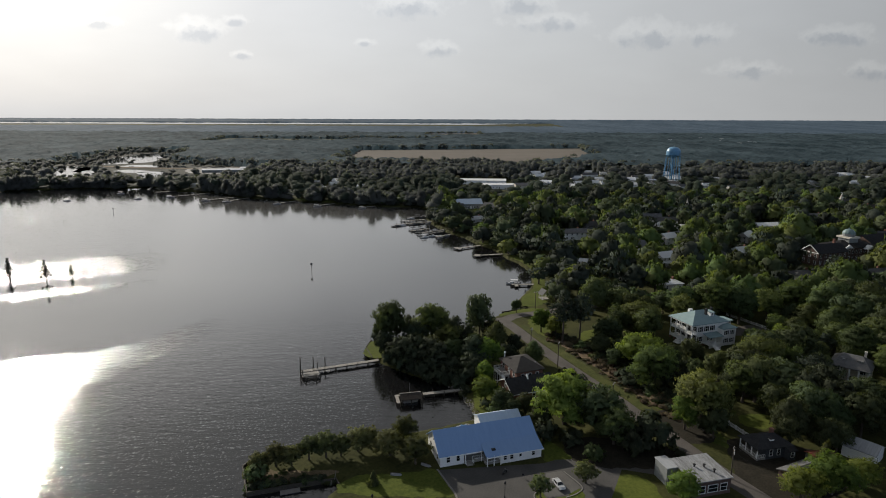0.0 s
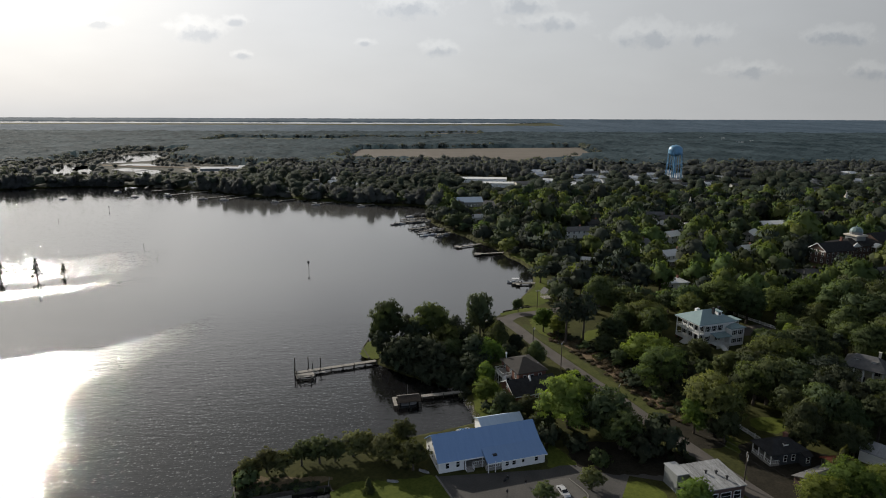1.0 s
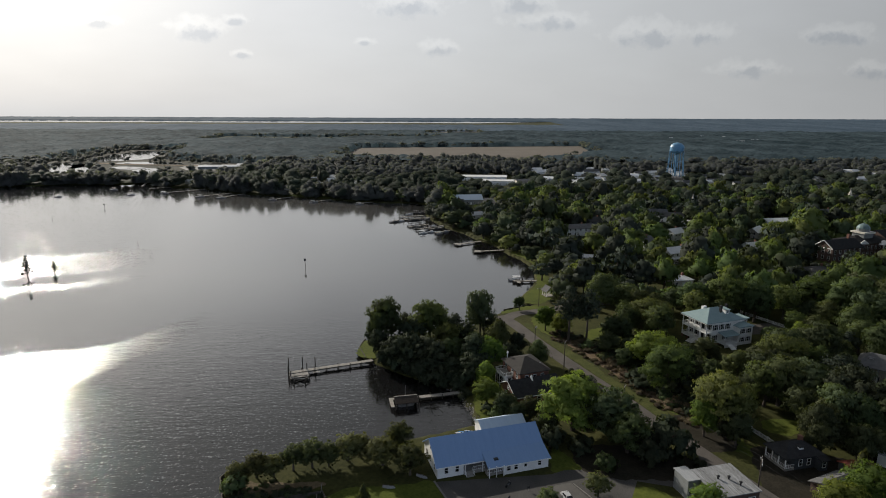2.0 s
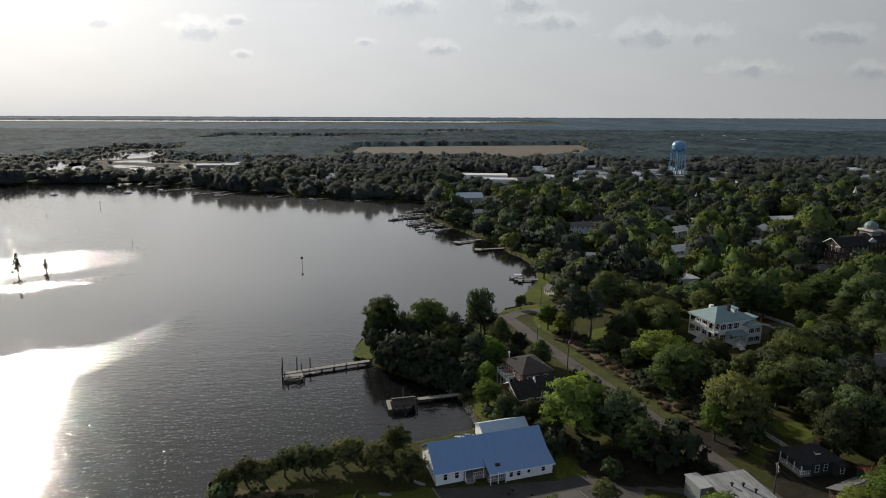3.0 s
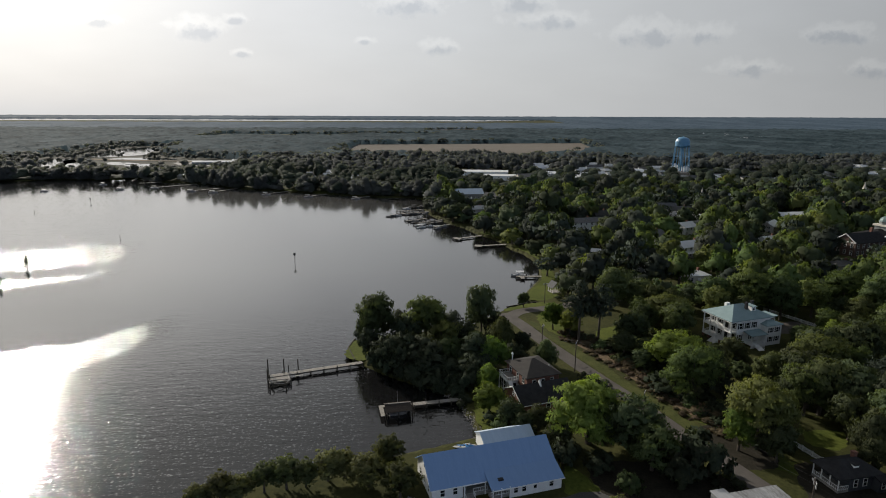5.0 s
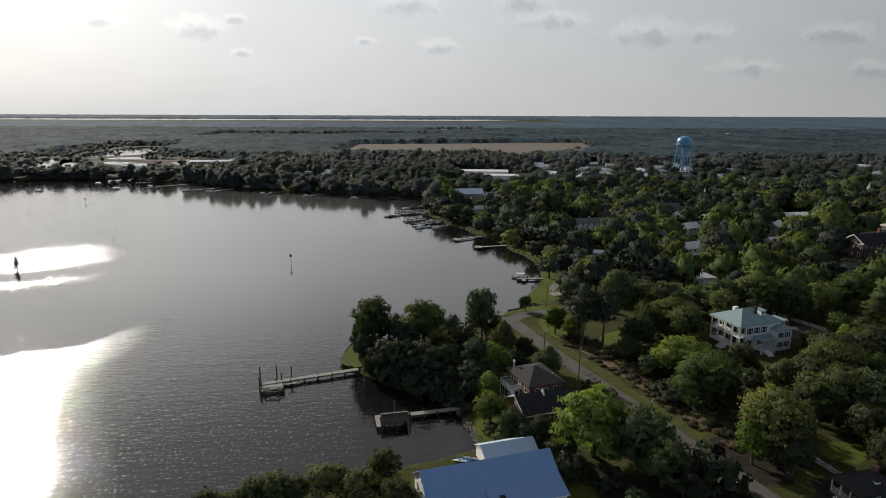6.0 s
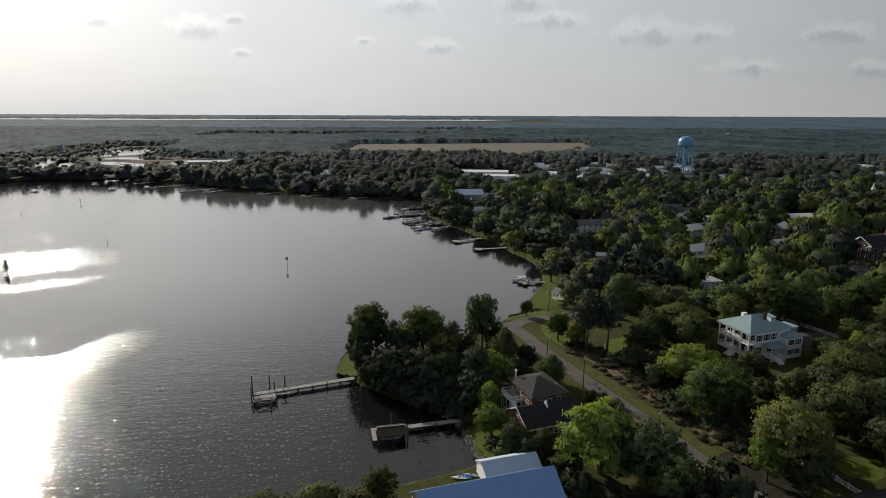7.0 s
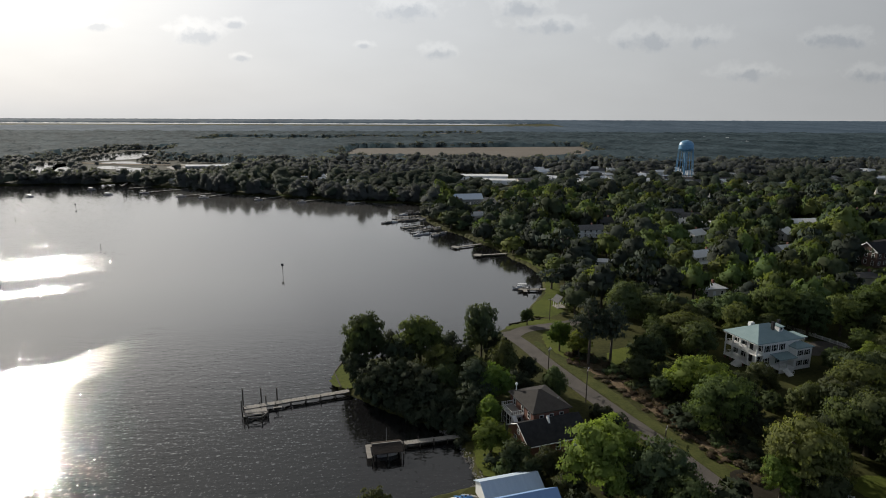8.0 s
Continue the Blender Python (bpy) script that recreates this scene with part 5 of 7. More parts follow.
def brick_house():
    """The red brick house by the cove, with its garage wing and white balcony."""
    h = thing("brick_house", pose(20.8, 159.8, LAND, 0, 0, 20), "red brick two-storey house with dark roof and white balcony", "house")
    part("wall", Geo().box(4.5, 13.5, 6.5, 17.7, -0.3, 6.4), BRICK, h)
    part("roof", hip_roof(9, 11.2, 6.4, 9.0, 0.6, 0.55), BROWNROOF, h, "brown-grey shingled hipped roof", pose(9, 12.1, 0))
    w = part("garage_wing", Geo().extrude_x([(0, -0.3), (9.6, -0.3), (9.6, 3.1), (4.8, 5.7), (0, 3.1)], 0, 14.5), BRICK, h, "low brick garage wing")
    part("wing_roof", Geo().extrude_x([(-0.5, 2.83), (4.8, 5.71), (10.1, 2.83), (10.1, 3.0), (4.8, 5.9), (-0.5, 3.0)][::-1], -0.4, 14.9), SHINGLE, w, "dark shingled roof")
    for a, b in (((-0.5, 2.83), (4.8, 5.71)), ((4.8, 5.71), (10.1, 2.83))):
        part("rake", Geo().tube((-0.42, a[0], a[1] + 0.1), (-0.42, b[0], b[1] + 0.1), 0.11, n=4), TRIM, w, "white rake board")
    part("gutter", Geo().box(-0.4, 14.9, -0.6, -0.5, 2.85, 3.02), TRIM, w)
    part("garage_door", Geo().box(10.4, 13.2, -0.06, 0, 0, 2.3).box(10.3, 10.4, -0.09, 0, 0, 2.4).box(13.2, 13.3, -0.09, 0, 0, 2.4), TRIM, w, "white garage door")
    for y, z in ((2.5, 0.9), (6.2, 0.9), (4.8, 3.4)):
        window(w, pose(0, y, z, 0, 0, -90), 0.9, 1.5 if z < 3 else 0.9)
    for x in (3.0, 7.0):
        window(w, pose(x, 0, 1.0), 1.0, 1.3)
    for y in (8.5, 11.5, 15.5):
        window(h, pose(4.5, y, 4.3, 0, 0, -90), 1.0, 1.5), window(h, pose(4.5, y, 1.0, 0, 0, -90), 1.2, 1.9)
    for x in (6.5, 9, 11.5):
        window(h, pose(x, 6.5, 4.4), 0.9, 1.2)
    b = part("balcony", Geo().box(1.4, 4.49, 11.0, 16.4, 3.85, 4.1), WOOD, h, "weathered wooden balcony deck")
    railing(b, (1.5, 11.1), (1.5, 16.3), 4.1, 1.0), railing(b, (1.5, 11.1), (4.4, 11.1), 4.1, 1.0), railing(b, (1.5, 16.3), (4.4, 16.3), 4.1, 1.0)
    part("fascia", Geo().box(1.34, 1.4, 10.96, 16.44, 3.8, 4.14).box(1.34, 4.49, 10.94, 11.0, 3.8, 4.14), TRIM, b, "white fascia board")
    for y in (11.2, 13.7, 16.2):
        part("balcony_post", Geo().box(1.45, 1.65, y - 0.1, y + 0.1, -0.2, 3.85), TRIM, b)
    part("sunroom", Geo().box(2.0, 4.48, 11.4, 16.1, -0.2, 3.84), TRIM, b, "white glazed sunroom")
    for k in range(3):
        window(b, pose(2.0, 12.2 + k * 1.5, 0.6, 0, 0, -90), 1.15, 2.6)
    window(b, pose(3.3, 11.4, 0.6), 1.4, 2.6)
    t = part("terrace", Geo().box(-1.6, 4.45, 8.0, 15.0, -0.3, 0.45), CONCRETE, h)
    railing(t, (-1.5, 8.1), (-1.5, 14.9), 0.45, 0.9)
    part("stair", Geo().extrude_x([(6.0, 0.2), (10.93, 3.9), (10.93, 4.1), (6.0, 0.45)][::-1], 1.5, 2.5), TRIM, b, "white outside stair")
    part("vent_stack", Geo().lathe([(0.13, 6.3), (0.13, 8.7), (0.34, 8.72), (0.34, 9.0), (0.1, 9.3)], 8, Matrix.Translation((5.4, 16.6, 0))), TRIM, h, "white capped vent stack")
    part("roof_vent", Geo().lathe([(0.12, 6.9), (0.12, 7.7), (0.2, 7.72), (0.05, 7.9)], 8, Matrix.Translation((12.2, 9.2, 0))), METAL, h)
    dm = part("dormer", Geo().extrude_x([(3.2, 4.6), (5.6, 4.6), (4.4, 6.7)], 6.6, 7.0), TRIM, w, "white gable dormer")
    keep_clear(26, 168, 12), keep_clear(22, 165, 7), keep_clear(26, 158, 8), keep_clear(18, 163, 4)


brick_house()


def depot():
    """The low brick shop with a pale metal roof by the street."""
    h = thing("brick_shop", pose(55.4, 115.9, LAND, 0, 0, 14), "low brick shop building with pale metal roof", "shop")
    part("wall", Geo().extrude_x([(0, -0.3), (8.8, -0.3), (8.8, 4.25), (0, 3.8)], 0, 9.4), DARKBRICK, h)
    part("roof", Geo().extrude_x([(-0.3, 3.81), (9.0, 4.28), (9.0, 4.45), (-0.3, 3.98)][::-1], -0.3, 9.7), STAINEDROOF, h, "pale ribbed metal roof with dark stains")
    rib = Geo().box(-0.03, 0.03, 0, 9.3, 0, 0.06).mesh("roof_rib", STAINEDROOF)
    for i in range(13):
        part("roof_rib", rib, STAINEDROOF, h, m=pose(0.1 + i * 0.76, -0.3, 3.985, 2.88))
    for x, y in ((3.5, 5.0), (5.6, 4.4), (6.6, 2.2)):
        part("roof_vent", Geo().lathe([(0.18, 4.0), (0.18, 4.75), (0.34, 4.8), (0.34, 4.95), (0.1, 5.1)], 10, Matrix.Translation((x, y, 0))), BLACK, h, "dark roof vent")
    a = part("office", Geo().box(-3.0, -0.02, 5.6, 10.2, -0.3, 4.3), GREYSIDE, h, "pale rendered office block")
    part("office_roof", Geo().box(-3.2, -0.35, 5.4, 10.4, 4.3, 4.46), METALROOF, a)
    for x in (-2.2, -0.9):
        window(a, pose(x, 5.6, 1.2), 0.9, 1.4)
    for x, w in ((2.0, 1.6), (4.8, 2.4), (7.6, 1.6)):
        window(h, pose(x, 0, 1.0), w, 1.7)
    part("sill_band", Geo().box(0.2, 9.2, -0.08, -0.003, 0.75, 0.9), KERB, h, "pale sill band")
    keep_clear(59, 121, 8)


depot()


def cottage():
    """The dark cottage with a white porch."""
    h = thing("cottage", pose(77.3, 130.8, LAND, 0, 0, 12), "small dark cottage with white porch and shingled roof", "house")
    part("wall", Geo().box(2.2, 9.2, 0, 6.2, -0.3, 3.0), DARKSIDE, h)
    part("roof", hip_roof(9.6, 6.4, 3.0, 5.1, 3.6, 0.4), SHINGLE, h, "dark shingled roof", pose(4.5, 3.1, 0))
    part("porch_floor", Geo().box(-0.3, 2.18, 0, 6.2, -0.2, 0.5), WOOD, h)
    for y in (0.15, 2.1, 4.1, 6.05):
        part("post", Geo().box(-0.25, -0.07, y - 0.09, y + 0.09, 0.5, 3.0), TRIM, h)
    railing(h, (-0.2, 0.1), (-0.2, 6.1), 0.5), railing(h, (-0.2, 0.1), (2.1, 0.1), 0.5)
    part("bay", Geo().box(7.4, 9.3, -1.6, -0.01, -0.3, 2.6), DARKSIDE, h), part("bay_roof", Geo().extrude_x([(-2.0, 2.5), (0, 3.1), (0, 3.25), (-2.0, 2.65)][::-1], 7.1, 9.6), SHINGLE, h)
    for x in (3.6, 5.8):
        window(h, pose(x, 0, 0.9), 0.8, 1.5)
    window(h, pose(8.35, -1.6, 0.9), 0.8, 1.3)
    dm = part("dormer", Geo().box(4.0, 5.2, 1.2, 3.2, 3.5, 4.6), TRIM, h, "small white dormer")
    part("dormer_roof", Geo().box(3.9, 5.3, 1.0, 3.3, 4.6, 4.7), SHINGLE, dm)
    chimney(h, 6.5, 3.8, 3.6, 5.9)
    keep_clear(81, 134, 6.5), keep_clear(80, 128, 5)


cottage()


def columned_house():
    """The grey-roofed house with tall white columns on the hill."""
    h = thing("columned_house", pose(132.0, 178.0, LAND, 0, 0, -42) @ Matrix.Scale(0.84, 4), "large house with tall white columns and grey dormered roof", "house")
    w, d, E_ = 12.5, 9.5, 6.6
    part("wall", Geo().box(-w / 2, w / 2, -d / 2, d / 2, -0.3, E_), CREAM, h)
    part("roof", hip_roof(w, d + 3.2, E_, 10.2, 6.0, 0.5), GREYROOF, h, "brown-grey shingled roof", pose(0, -1.6, 0))
    part("porch_floor", Geo().box(-w / 2, w / 2, -d / 2 - 3.2, -d / 2 - 0.01, -0.2, 0.6), BRICK, h)
    for i in range(5):
        column(h, -w / 2 + 0.4 + i * (w - 0.8) / 4, -d / 2 - 2.9, 0.6, E_, 0.3)
    for s in (-1, 1):
        dm = part("dormer", Geo().extrude_x([(-4.6, 7.4), (-1.5, 7.4), (-1.5, 9.3), (-4.6, 9.0)], s * 2.6 - 0.8, s * 2.6 + 0.8), TRIM, h, "white dormer")
        part("dormer_roof", Geo().extrude_x([(-4.9, 9.0), (-1.2, 9.35), (-1.2, 9.5), (-4.9, 9.15)][::-1], s * 2.6 - 1.0, s * 2.6 + 1.0), GREYROOF, dm)
        window(dm, pose(s * 2.6, -4.6, 7.8), 0.8, 0.9)
    for i in (-1, 1):
        for z in (1.2, 4.2):
            window(h, pose(i * 3.6, -d / 2, z), 1.0, 1.6, True)
    door(h, pose(0, -d / 2, 0.6), BLACK)
    chimney(h, 3.4, 1.5, 8.0, 11.3, CREAM)
    keep_clear(131.5, 177.5, 9), keep_clear(126, 171, 6), keep_clear(122, 165, 5), keep_clear(117, 158, 5), keep_clear(112, 151, 4), keep_clear(126, 163, 5)


columned_house()


def shed():
    h = thing("metal_shed", pose(104.2, 132.8, LAND, 0, 0, -52), "white shed with pale corrugated metal roof", "shed")
    part("wall", gable_wall(7.0, 6.4, 2.9, 4.4), WHITE, h), part("roof", gable_roof(7.0, 6.4, 2.9, 4.4, 0.3), METALROOF, h, "pale corrugated metal roof")
    door(h, pose(3.5, 1.4, 0, 0, 0, 90)), window(h, pose(3.5, -1.4, 1.0, 0, 0, 90), 0.8, 1.0)
    keep_clear(104.2, 132.8, 5), keep_clear(103, 126.5, 4.5), keep_clear(100, 124, 3.5)
    c = thing("carport", pose(90.8, 129.6, LAND, 0, 0, 8), "small open shed with rusty red roof", "shed")
    part("roof", gable_roof(3.6, 3.4, 2.3, 2.9, 0.2), RED, c, "rusty red metal roof")
    for x in (-1.6, 1.6):
        for y in (-1.5, 1.5):
            part("post", Geo().box(x - 0.06, x + 0.06, y - 0.06, y + 0.06, -0.1, 2.35), WOOD, c)
    part("back_wall", Geo().box(-1.6, 1.6, 1.44, 1.56, -0.1, 2.2), GREYSIDE, c)
    keep_clear(90.8, 129.6, 3)
    house(106.5, 116.5, -40, 9, 7, 3.0, 4.8, GREYSIDE, BLUEROOF, "low house with blue metal roof", front=0)
    house(83.2, 123.4, 24, 8.5, 4.6, 2.3, 3.2, DARKBRICK, GREYROOF, "low brown shed with grey roof under trees", front=0, chim=False, cols=1, sides=1)


shed()
# town houses among the trees
for x, y, turn, w, d, e, r, wall, roof, label, kw in (
    (130, 330, 24, 17, 8, 5.4, 7.8, WHITE, PALEROOF, "long white two-storey house with pale metal roof", dict(storeys=2, cols=5, porch=True)),
    (121, 356, 24, 8, 9, 5.6, 8.4, WHITE, GREYROOF, "white two-storey gabled house with porches", dict(storeys=2, porch=True)),
    (112, 281, 10, 10, 8, 3.2, 4.8, CREAM, PALEROOF, "small house with pale hipped metal roof", dict(kind="hip", line=0.5)),
    (95, 296, -10, 9, 9, 3.2, 5.6, GREYSIDE, GREYROOF, "grey house with hipped shingle roof", dict(kind="hip", line=0.5)),
    (82, 328, -20, 9, 6, 2.6, 3.6, WHITE, PALEROOF, "low white house with pale metal roof", dict(chim=False)),
    (90, 402, 12, 22, 9, 5.0, 7.2, WHITE, GREYROOF, "long white house with grey roof", dict(storeys=2, cols=6)),
    (150, 386, 30, 11, 9, 5.2, 7.6, WHITE, PALEROOF, "white house with pale blue-grey metal roof", dict(storeys=2)),
    (172, 452, 0, 18, 9, 5.0, 7.4, WHITE, GREYROOF, "white house with long grey roof", dict(storeys=2, cols=5)),
    (176, 432, -10, 15, 8, 3.6, 5.0, WHITE, TRIM, "low white building with bright white roof", dict(chim=False, cols=4)),
    (241, 518, 0, 14, 10, 5.0, 8.0, WHITE, PALEROOF, "white house with pale blue metal roof", dict(storeys=2)),
    (246, 440, 10, 22, 10, 3.6, 5.4, WHITE, PALEROOF, "long low building with pale metal roof", dict(cols=6, chim=False)),
    (160, 336, 70, 10, 9, 5.6, 8.4, GREYSIDE, GREYROOF, "tall grey gabled house", dict(storeys=2)),
    (179, 344, 20, 11, 9, 5.0, 7.5, WHITE, PALEROOF, "white gabled house with metal roof", dict(storeys=2)),
    (187, 297, 8, 13, 8, 3.6, 5.4, CREAM, GREYROOF, "cream house with flat grey roof", dict(kind="hip")),
    (220, 291, 14, 12, 9, 5.2, 7.8, CREAM, GREYROOF, "cream two-storey gabled house", dict(storeys=2)),
    (372, 520, -10, 26, 12, 5.0, 8.0, WHITE, SHINGLE, "long white building with dark roof", dict(storeys=2, cols=6)),
    (28, 468, 20, 11, 7, 3.0, 5.0, WHITE, PALEROOF, "white boathouse-like home with pale roof", dict()),
    (44, 530, -30, 12, 9, 4.0, 7.0, CREAM, GREYROOF, "cream gabled house near the marina", dict()),
    (78, 526, 60, 9, 8, 5.0, 8.0, WHITE, GREYROOF, "white gabled house among trees", dict(storeys=2)),
    (110, 430, 15, 12, 9, 5.0, 7.5, GREYSIDE, GREYROOF, "grey house among trees", dict(storeys=2)),
    (300, 470, 5, 16, 10, 5.0, 7.6, WHITE, GREYROOF, "white house with grey roof among trees", dict(storeys=2)),
    (205, 392, 40, 12, 9, 5.0, 7.6, CREAM, PALEROOF, "cream house with pale metal roof", dict(storeys=2)),
    (300, 395, 12, 12, 9, 5.0, 7.6, WHITE, GREYROOF, "white house with grey roof", dict(storeys=2)),
    (14, 520, 10, 10, 8, 4.8, 7.6, WHITE, GREYROOF, "white house by the marina", dict(storeys=2)),
):
    house(x, y, turn, w, d, e, r, wall, roof, label, **kw)


def steeple(x, y, h, label):
    t = thing("church_steeple", pose(x, y, LAND), label, "church")
    part("tower", Geo().box(-1.6, 1.6, -1.6, 1.6, -0.3, h * 0.5), WHITE, t)
    part("belfry", Geo().box(-1.2, 1.2, -1.2, 1.2, h * 0.5, h * 0.66), CREAM, t)
    part("spire", Geo().lathe([(1.4, h * 0.66), (0.6, h * 0.82), (0.05, h)], 8), CREAM, t, "pale pointed spire")
    part("nave", gable_wall(18, 9, 5, 9), WHITE, t, m=pose(10.5, 0, 0)), part("nave_roof", gable_roof(18, 9, 5, 9), GREYROOF, t, m=pose(10.5, 0, 0))
    keep_clear(x, y, 6, 18)


steeple(152, 458, 11.5, "small white church with pointed spire"), steeple(213, 510, 14, "white church with slender steeple"), steeple(372, 548, 15, "white church with domed steeple")


def courthouse():
    """The brick public building with a domed cupola."""
    h = thing("courthouse", pose(243, 347, LAND, 0, 0, 18), "red brick courthouse with green copper dome", "courthouse")
    part("wall", Geo().box(-13, 14, -8, 8, -0.3, 8.0), DARKBRICK, h), part("roof", hip_roof(27, 16, 8.0, 11.4, 13, 0.6), SHINGLE, h, "dark slate roof", pose(0.5, 0, 0))
    for x, w in ((-31, 18),):
        g = part("west_wing", gable_wall(22, 11, 7.6, 11.4), DARKBRICK, h, "brick wing with white gable", pose(-25, -6, 0))
        part("wing_roof", gable_roof(22, 11, 7.6, 11.4, 0.5), SHINGLE, g, "dark slate roof")
        part("pediment", Geo().tube((-11.55, -6, 7.5), (-11.55, 0, 11.55), 0.22, n=4).tube((-11.55, 0, 11.55), (-11.55, 6, 7.5), 0.22, n=4).box(-11.2, -11.02, -5.6, 5.6, 7.3, 7.7), TRIM, g)
        for y in (-3.6, 0, 3.6):
            for z in (1.2, 4.8):
                window(g, pose(-11, y, z, 0, 0, -90), 1.2, 2.0)
        for i in range(6):
            for z in (1.2, 4.8):
                window(g, pose(-9 + i * 3.6, -5.5, z), 1.1, 1.9)
        chimney(g, 10.2, 3.0, 9, 13.2, BRICK, 0.6)
    e = part("east_wing", gable_wall(20, 14, 8.5, 12.4), DARKBRICK, h, "brick wing", pose(26, 4, 0, 0, 0, 0))
    part("wing_roof", gable_roof(20, 14, 8.5, 12.4, 0.5), SHINGLE, e, "dark slate roof")
    p = part("portico", Geo().extrude_x([(-3.4, 7.2), (3.4, 7.2), (0, 9.4)], -0.2, 3.2, pose(6, -8, 0, 0, 0, -90) @ pose(0, 0, 0)), TRIM, h, "white columned portico")
    for x in (3.2, 5.0, 7.0, 8.8):
        column(p, x, -10.8, 0, 7.2, 0.35)
    part("pediment", Geo().extrude_x([(-4.2, 7.8), (4.2, 7.8), (0, 10.4)], 0, 0.5, pose(-9, -8.02, 0, 0, 0, -90)), TRIM, h)
    part("cupola_base", Geo().box(-3.6, 3.6, -3.6, 3.6, 9.0, 12.6), GREYSIDE, h), part("cupola_cornice", Geo().box(-4.3, 4.3, -4.3, 4.3, 12.6, 13.5), CREAM, h, "pale cornice")
    part("drum", Geo().lathe([(3.3, 13.5), (3.3, 14.8), (3.5, 14.82), (3.5, 15.0)], 12), GREYSIDE, h)
    part("dome", Geo().lathe([(3.4, 15.0)] + [(3.4 * math.cos(a), 15.0 + 2.9 * math.sin(a)) for a in np.linspace(0.1, 1.3, 7)] + [(0.3, 17.9), (0.3, 18.5)], 12), COPPER, h, "green copper dome")
    for i in range(6):
        window(h, pose(-11 + i * 3.0, -8, 1.2), 1.1, 2.0), window(h, pose(-11 + i * 3.0, -8, 4.8), 1.1, 2.0)
    keep_clear(243, 347, 15, 40), keep_clear(216, 333, 12, 55), keep_clear(208, 331, 9, 55), keep_clear(268, 358, 12, 0)


courthouse()


def boat_gable():
    """The small gabled waterside pavilion by the inlet."""
    h = thing("waterside_pavilion", pose(47.5, 263.5, LAND, 0, 0, 20) @ Matrix.Scale(0.72, 4), "small gabled waterside pavilion on posts", "pavilion")
    part("roof", gable_roof(5.5, 5.0, 3.4, 6.0, 0.5), GREYROOF, h, "steep grey roof", pose(0, 0, 0, 0, 0, 90)), part("wall", Geo().extrude_x([(-2.4, 3.4), (2.4, 3.4), (0, 6.0)], -2.6, 2.6, pose(0, 0, 0, 0, 0, 90)), CREAM, h)
    for x in (-2.2, 2.2):
        for y in (-2.4, 0, 2.4):
            part("post", Geo().box(x - 0.12, x + 0.12, y - 0.12, y + 0.12, -0.2, 3.45), TRIM, h)
    part("deck", Geo().box(-2.8, 2.8, -3, 3, -0.2, 0.25), WOOD, h)
    keep_clear(47.5, 263.5, 6, 12)


boat_gable()


def water_tower():
    t = thing("water_tower", pose(300, 775, LAND, 0, 0, 10), "light blue elevated water tank on steel legs", "water tower")
    H_, R_ = 33.5, 8.6
    part("tank", Geo().lathe([(2.5, H_ - 1.5), (6.2, H_ - 0.2), (R_, H_ + 2.2), (R_ + 0.1, H_ + 7.0), (R_ * 0.86, H_ + 10.0), (R_ * 0.55, H_ + 11.8), (0.6, H_ + 12.6), (0.4, H_ + 13.2)], 28), TANKBLUE, t, "light blue painted steel tank")
    part("balcony", Geo().lathe([(R_ + 0.1, H_ + 1.9), (R_ + 1.0, H_ + 1.9), (R_ + 1.0, H_ + 2.0), (R_ + 0.1, H_ + 2.05)], 28), TANKBLUE, t)
    part("riser", Geo().tube((0, 0, -0.5), (0, 0, H_ - 1.0), 1.1, n=14), TANKBLUE, t)
    for i in range(8):
        a = i * math.pi / 4
        c, s = math.cos(a), math.sin(a)
        part("leg", Geo().tube((c * (R_ + 2.2), s * (R_ + 2.2), -0.5), (c * R_, s * R_, H_ + 2.0), 0.45, n=8), TANKBLUE, t)
    for z in (11.0, 22.0):
        for i in range(8):
            a, b = i * math.pi / 4, (i + 1) * math.pi / 4
            q = R_ + 2.2 - 2.2 * z / H_
            part("brace", Geo().tube((q * math.cos(a), q * math.sin(a), z), (q * math.cos(b), q * math.sin(b), z), 0.2, n=6), TANKBLUE, t)
    keep_clear(300, 775, 16)


water_tower()
for x, y, turn, w, d, e, r, wall, roof, label in ((24, 547, 10, 25, 16, 4.6, 8.2, GREYSIDE, PALEBLUE, "large boat shed with pale blue metal roof"), (50, 752, -4, 62, 18, 5, 6.5, WHITE, TRIM, "long low building with bright white roof"),
                                                 (72, 700, -4, 58, 14, 5, 6.2, WHITE, TRIM, "long low building with bright white roof"), (95, 690, 10, 20, 14, 5, 8, CREAM, GREYROOF, "low building with grey roof")):
    house(x, y, turn, w, d, e, r, wall, roof, label, chim=False, cols=8, front=70.0, category="building")


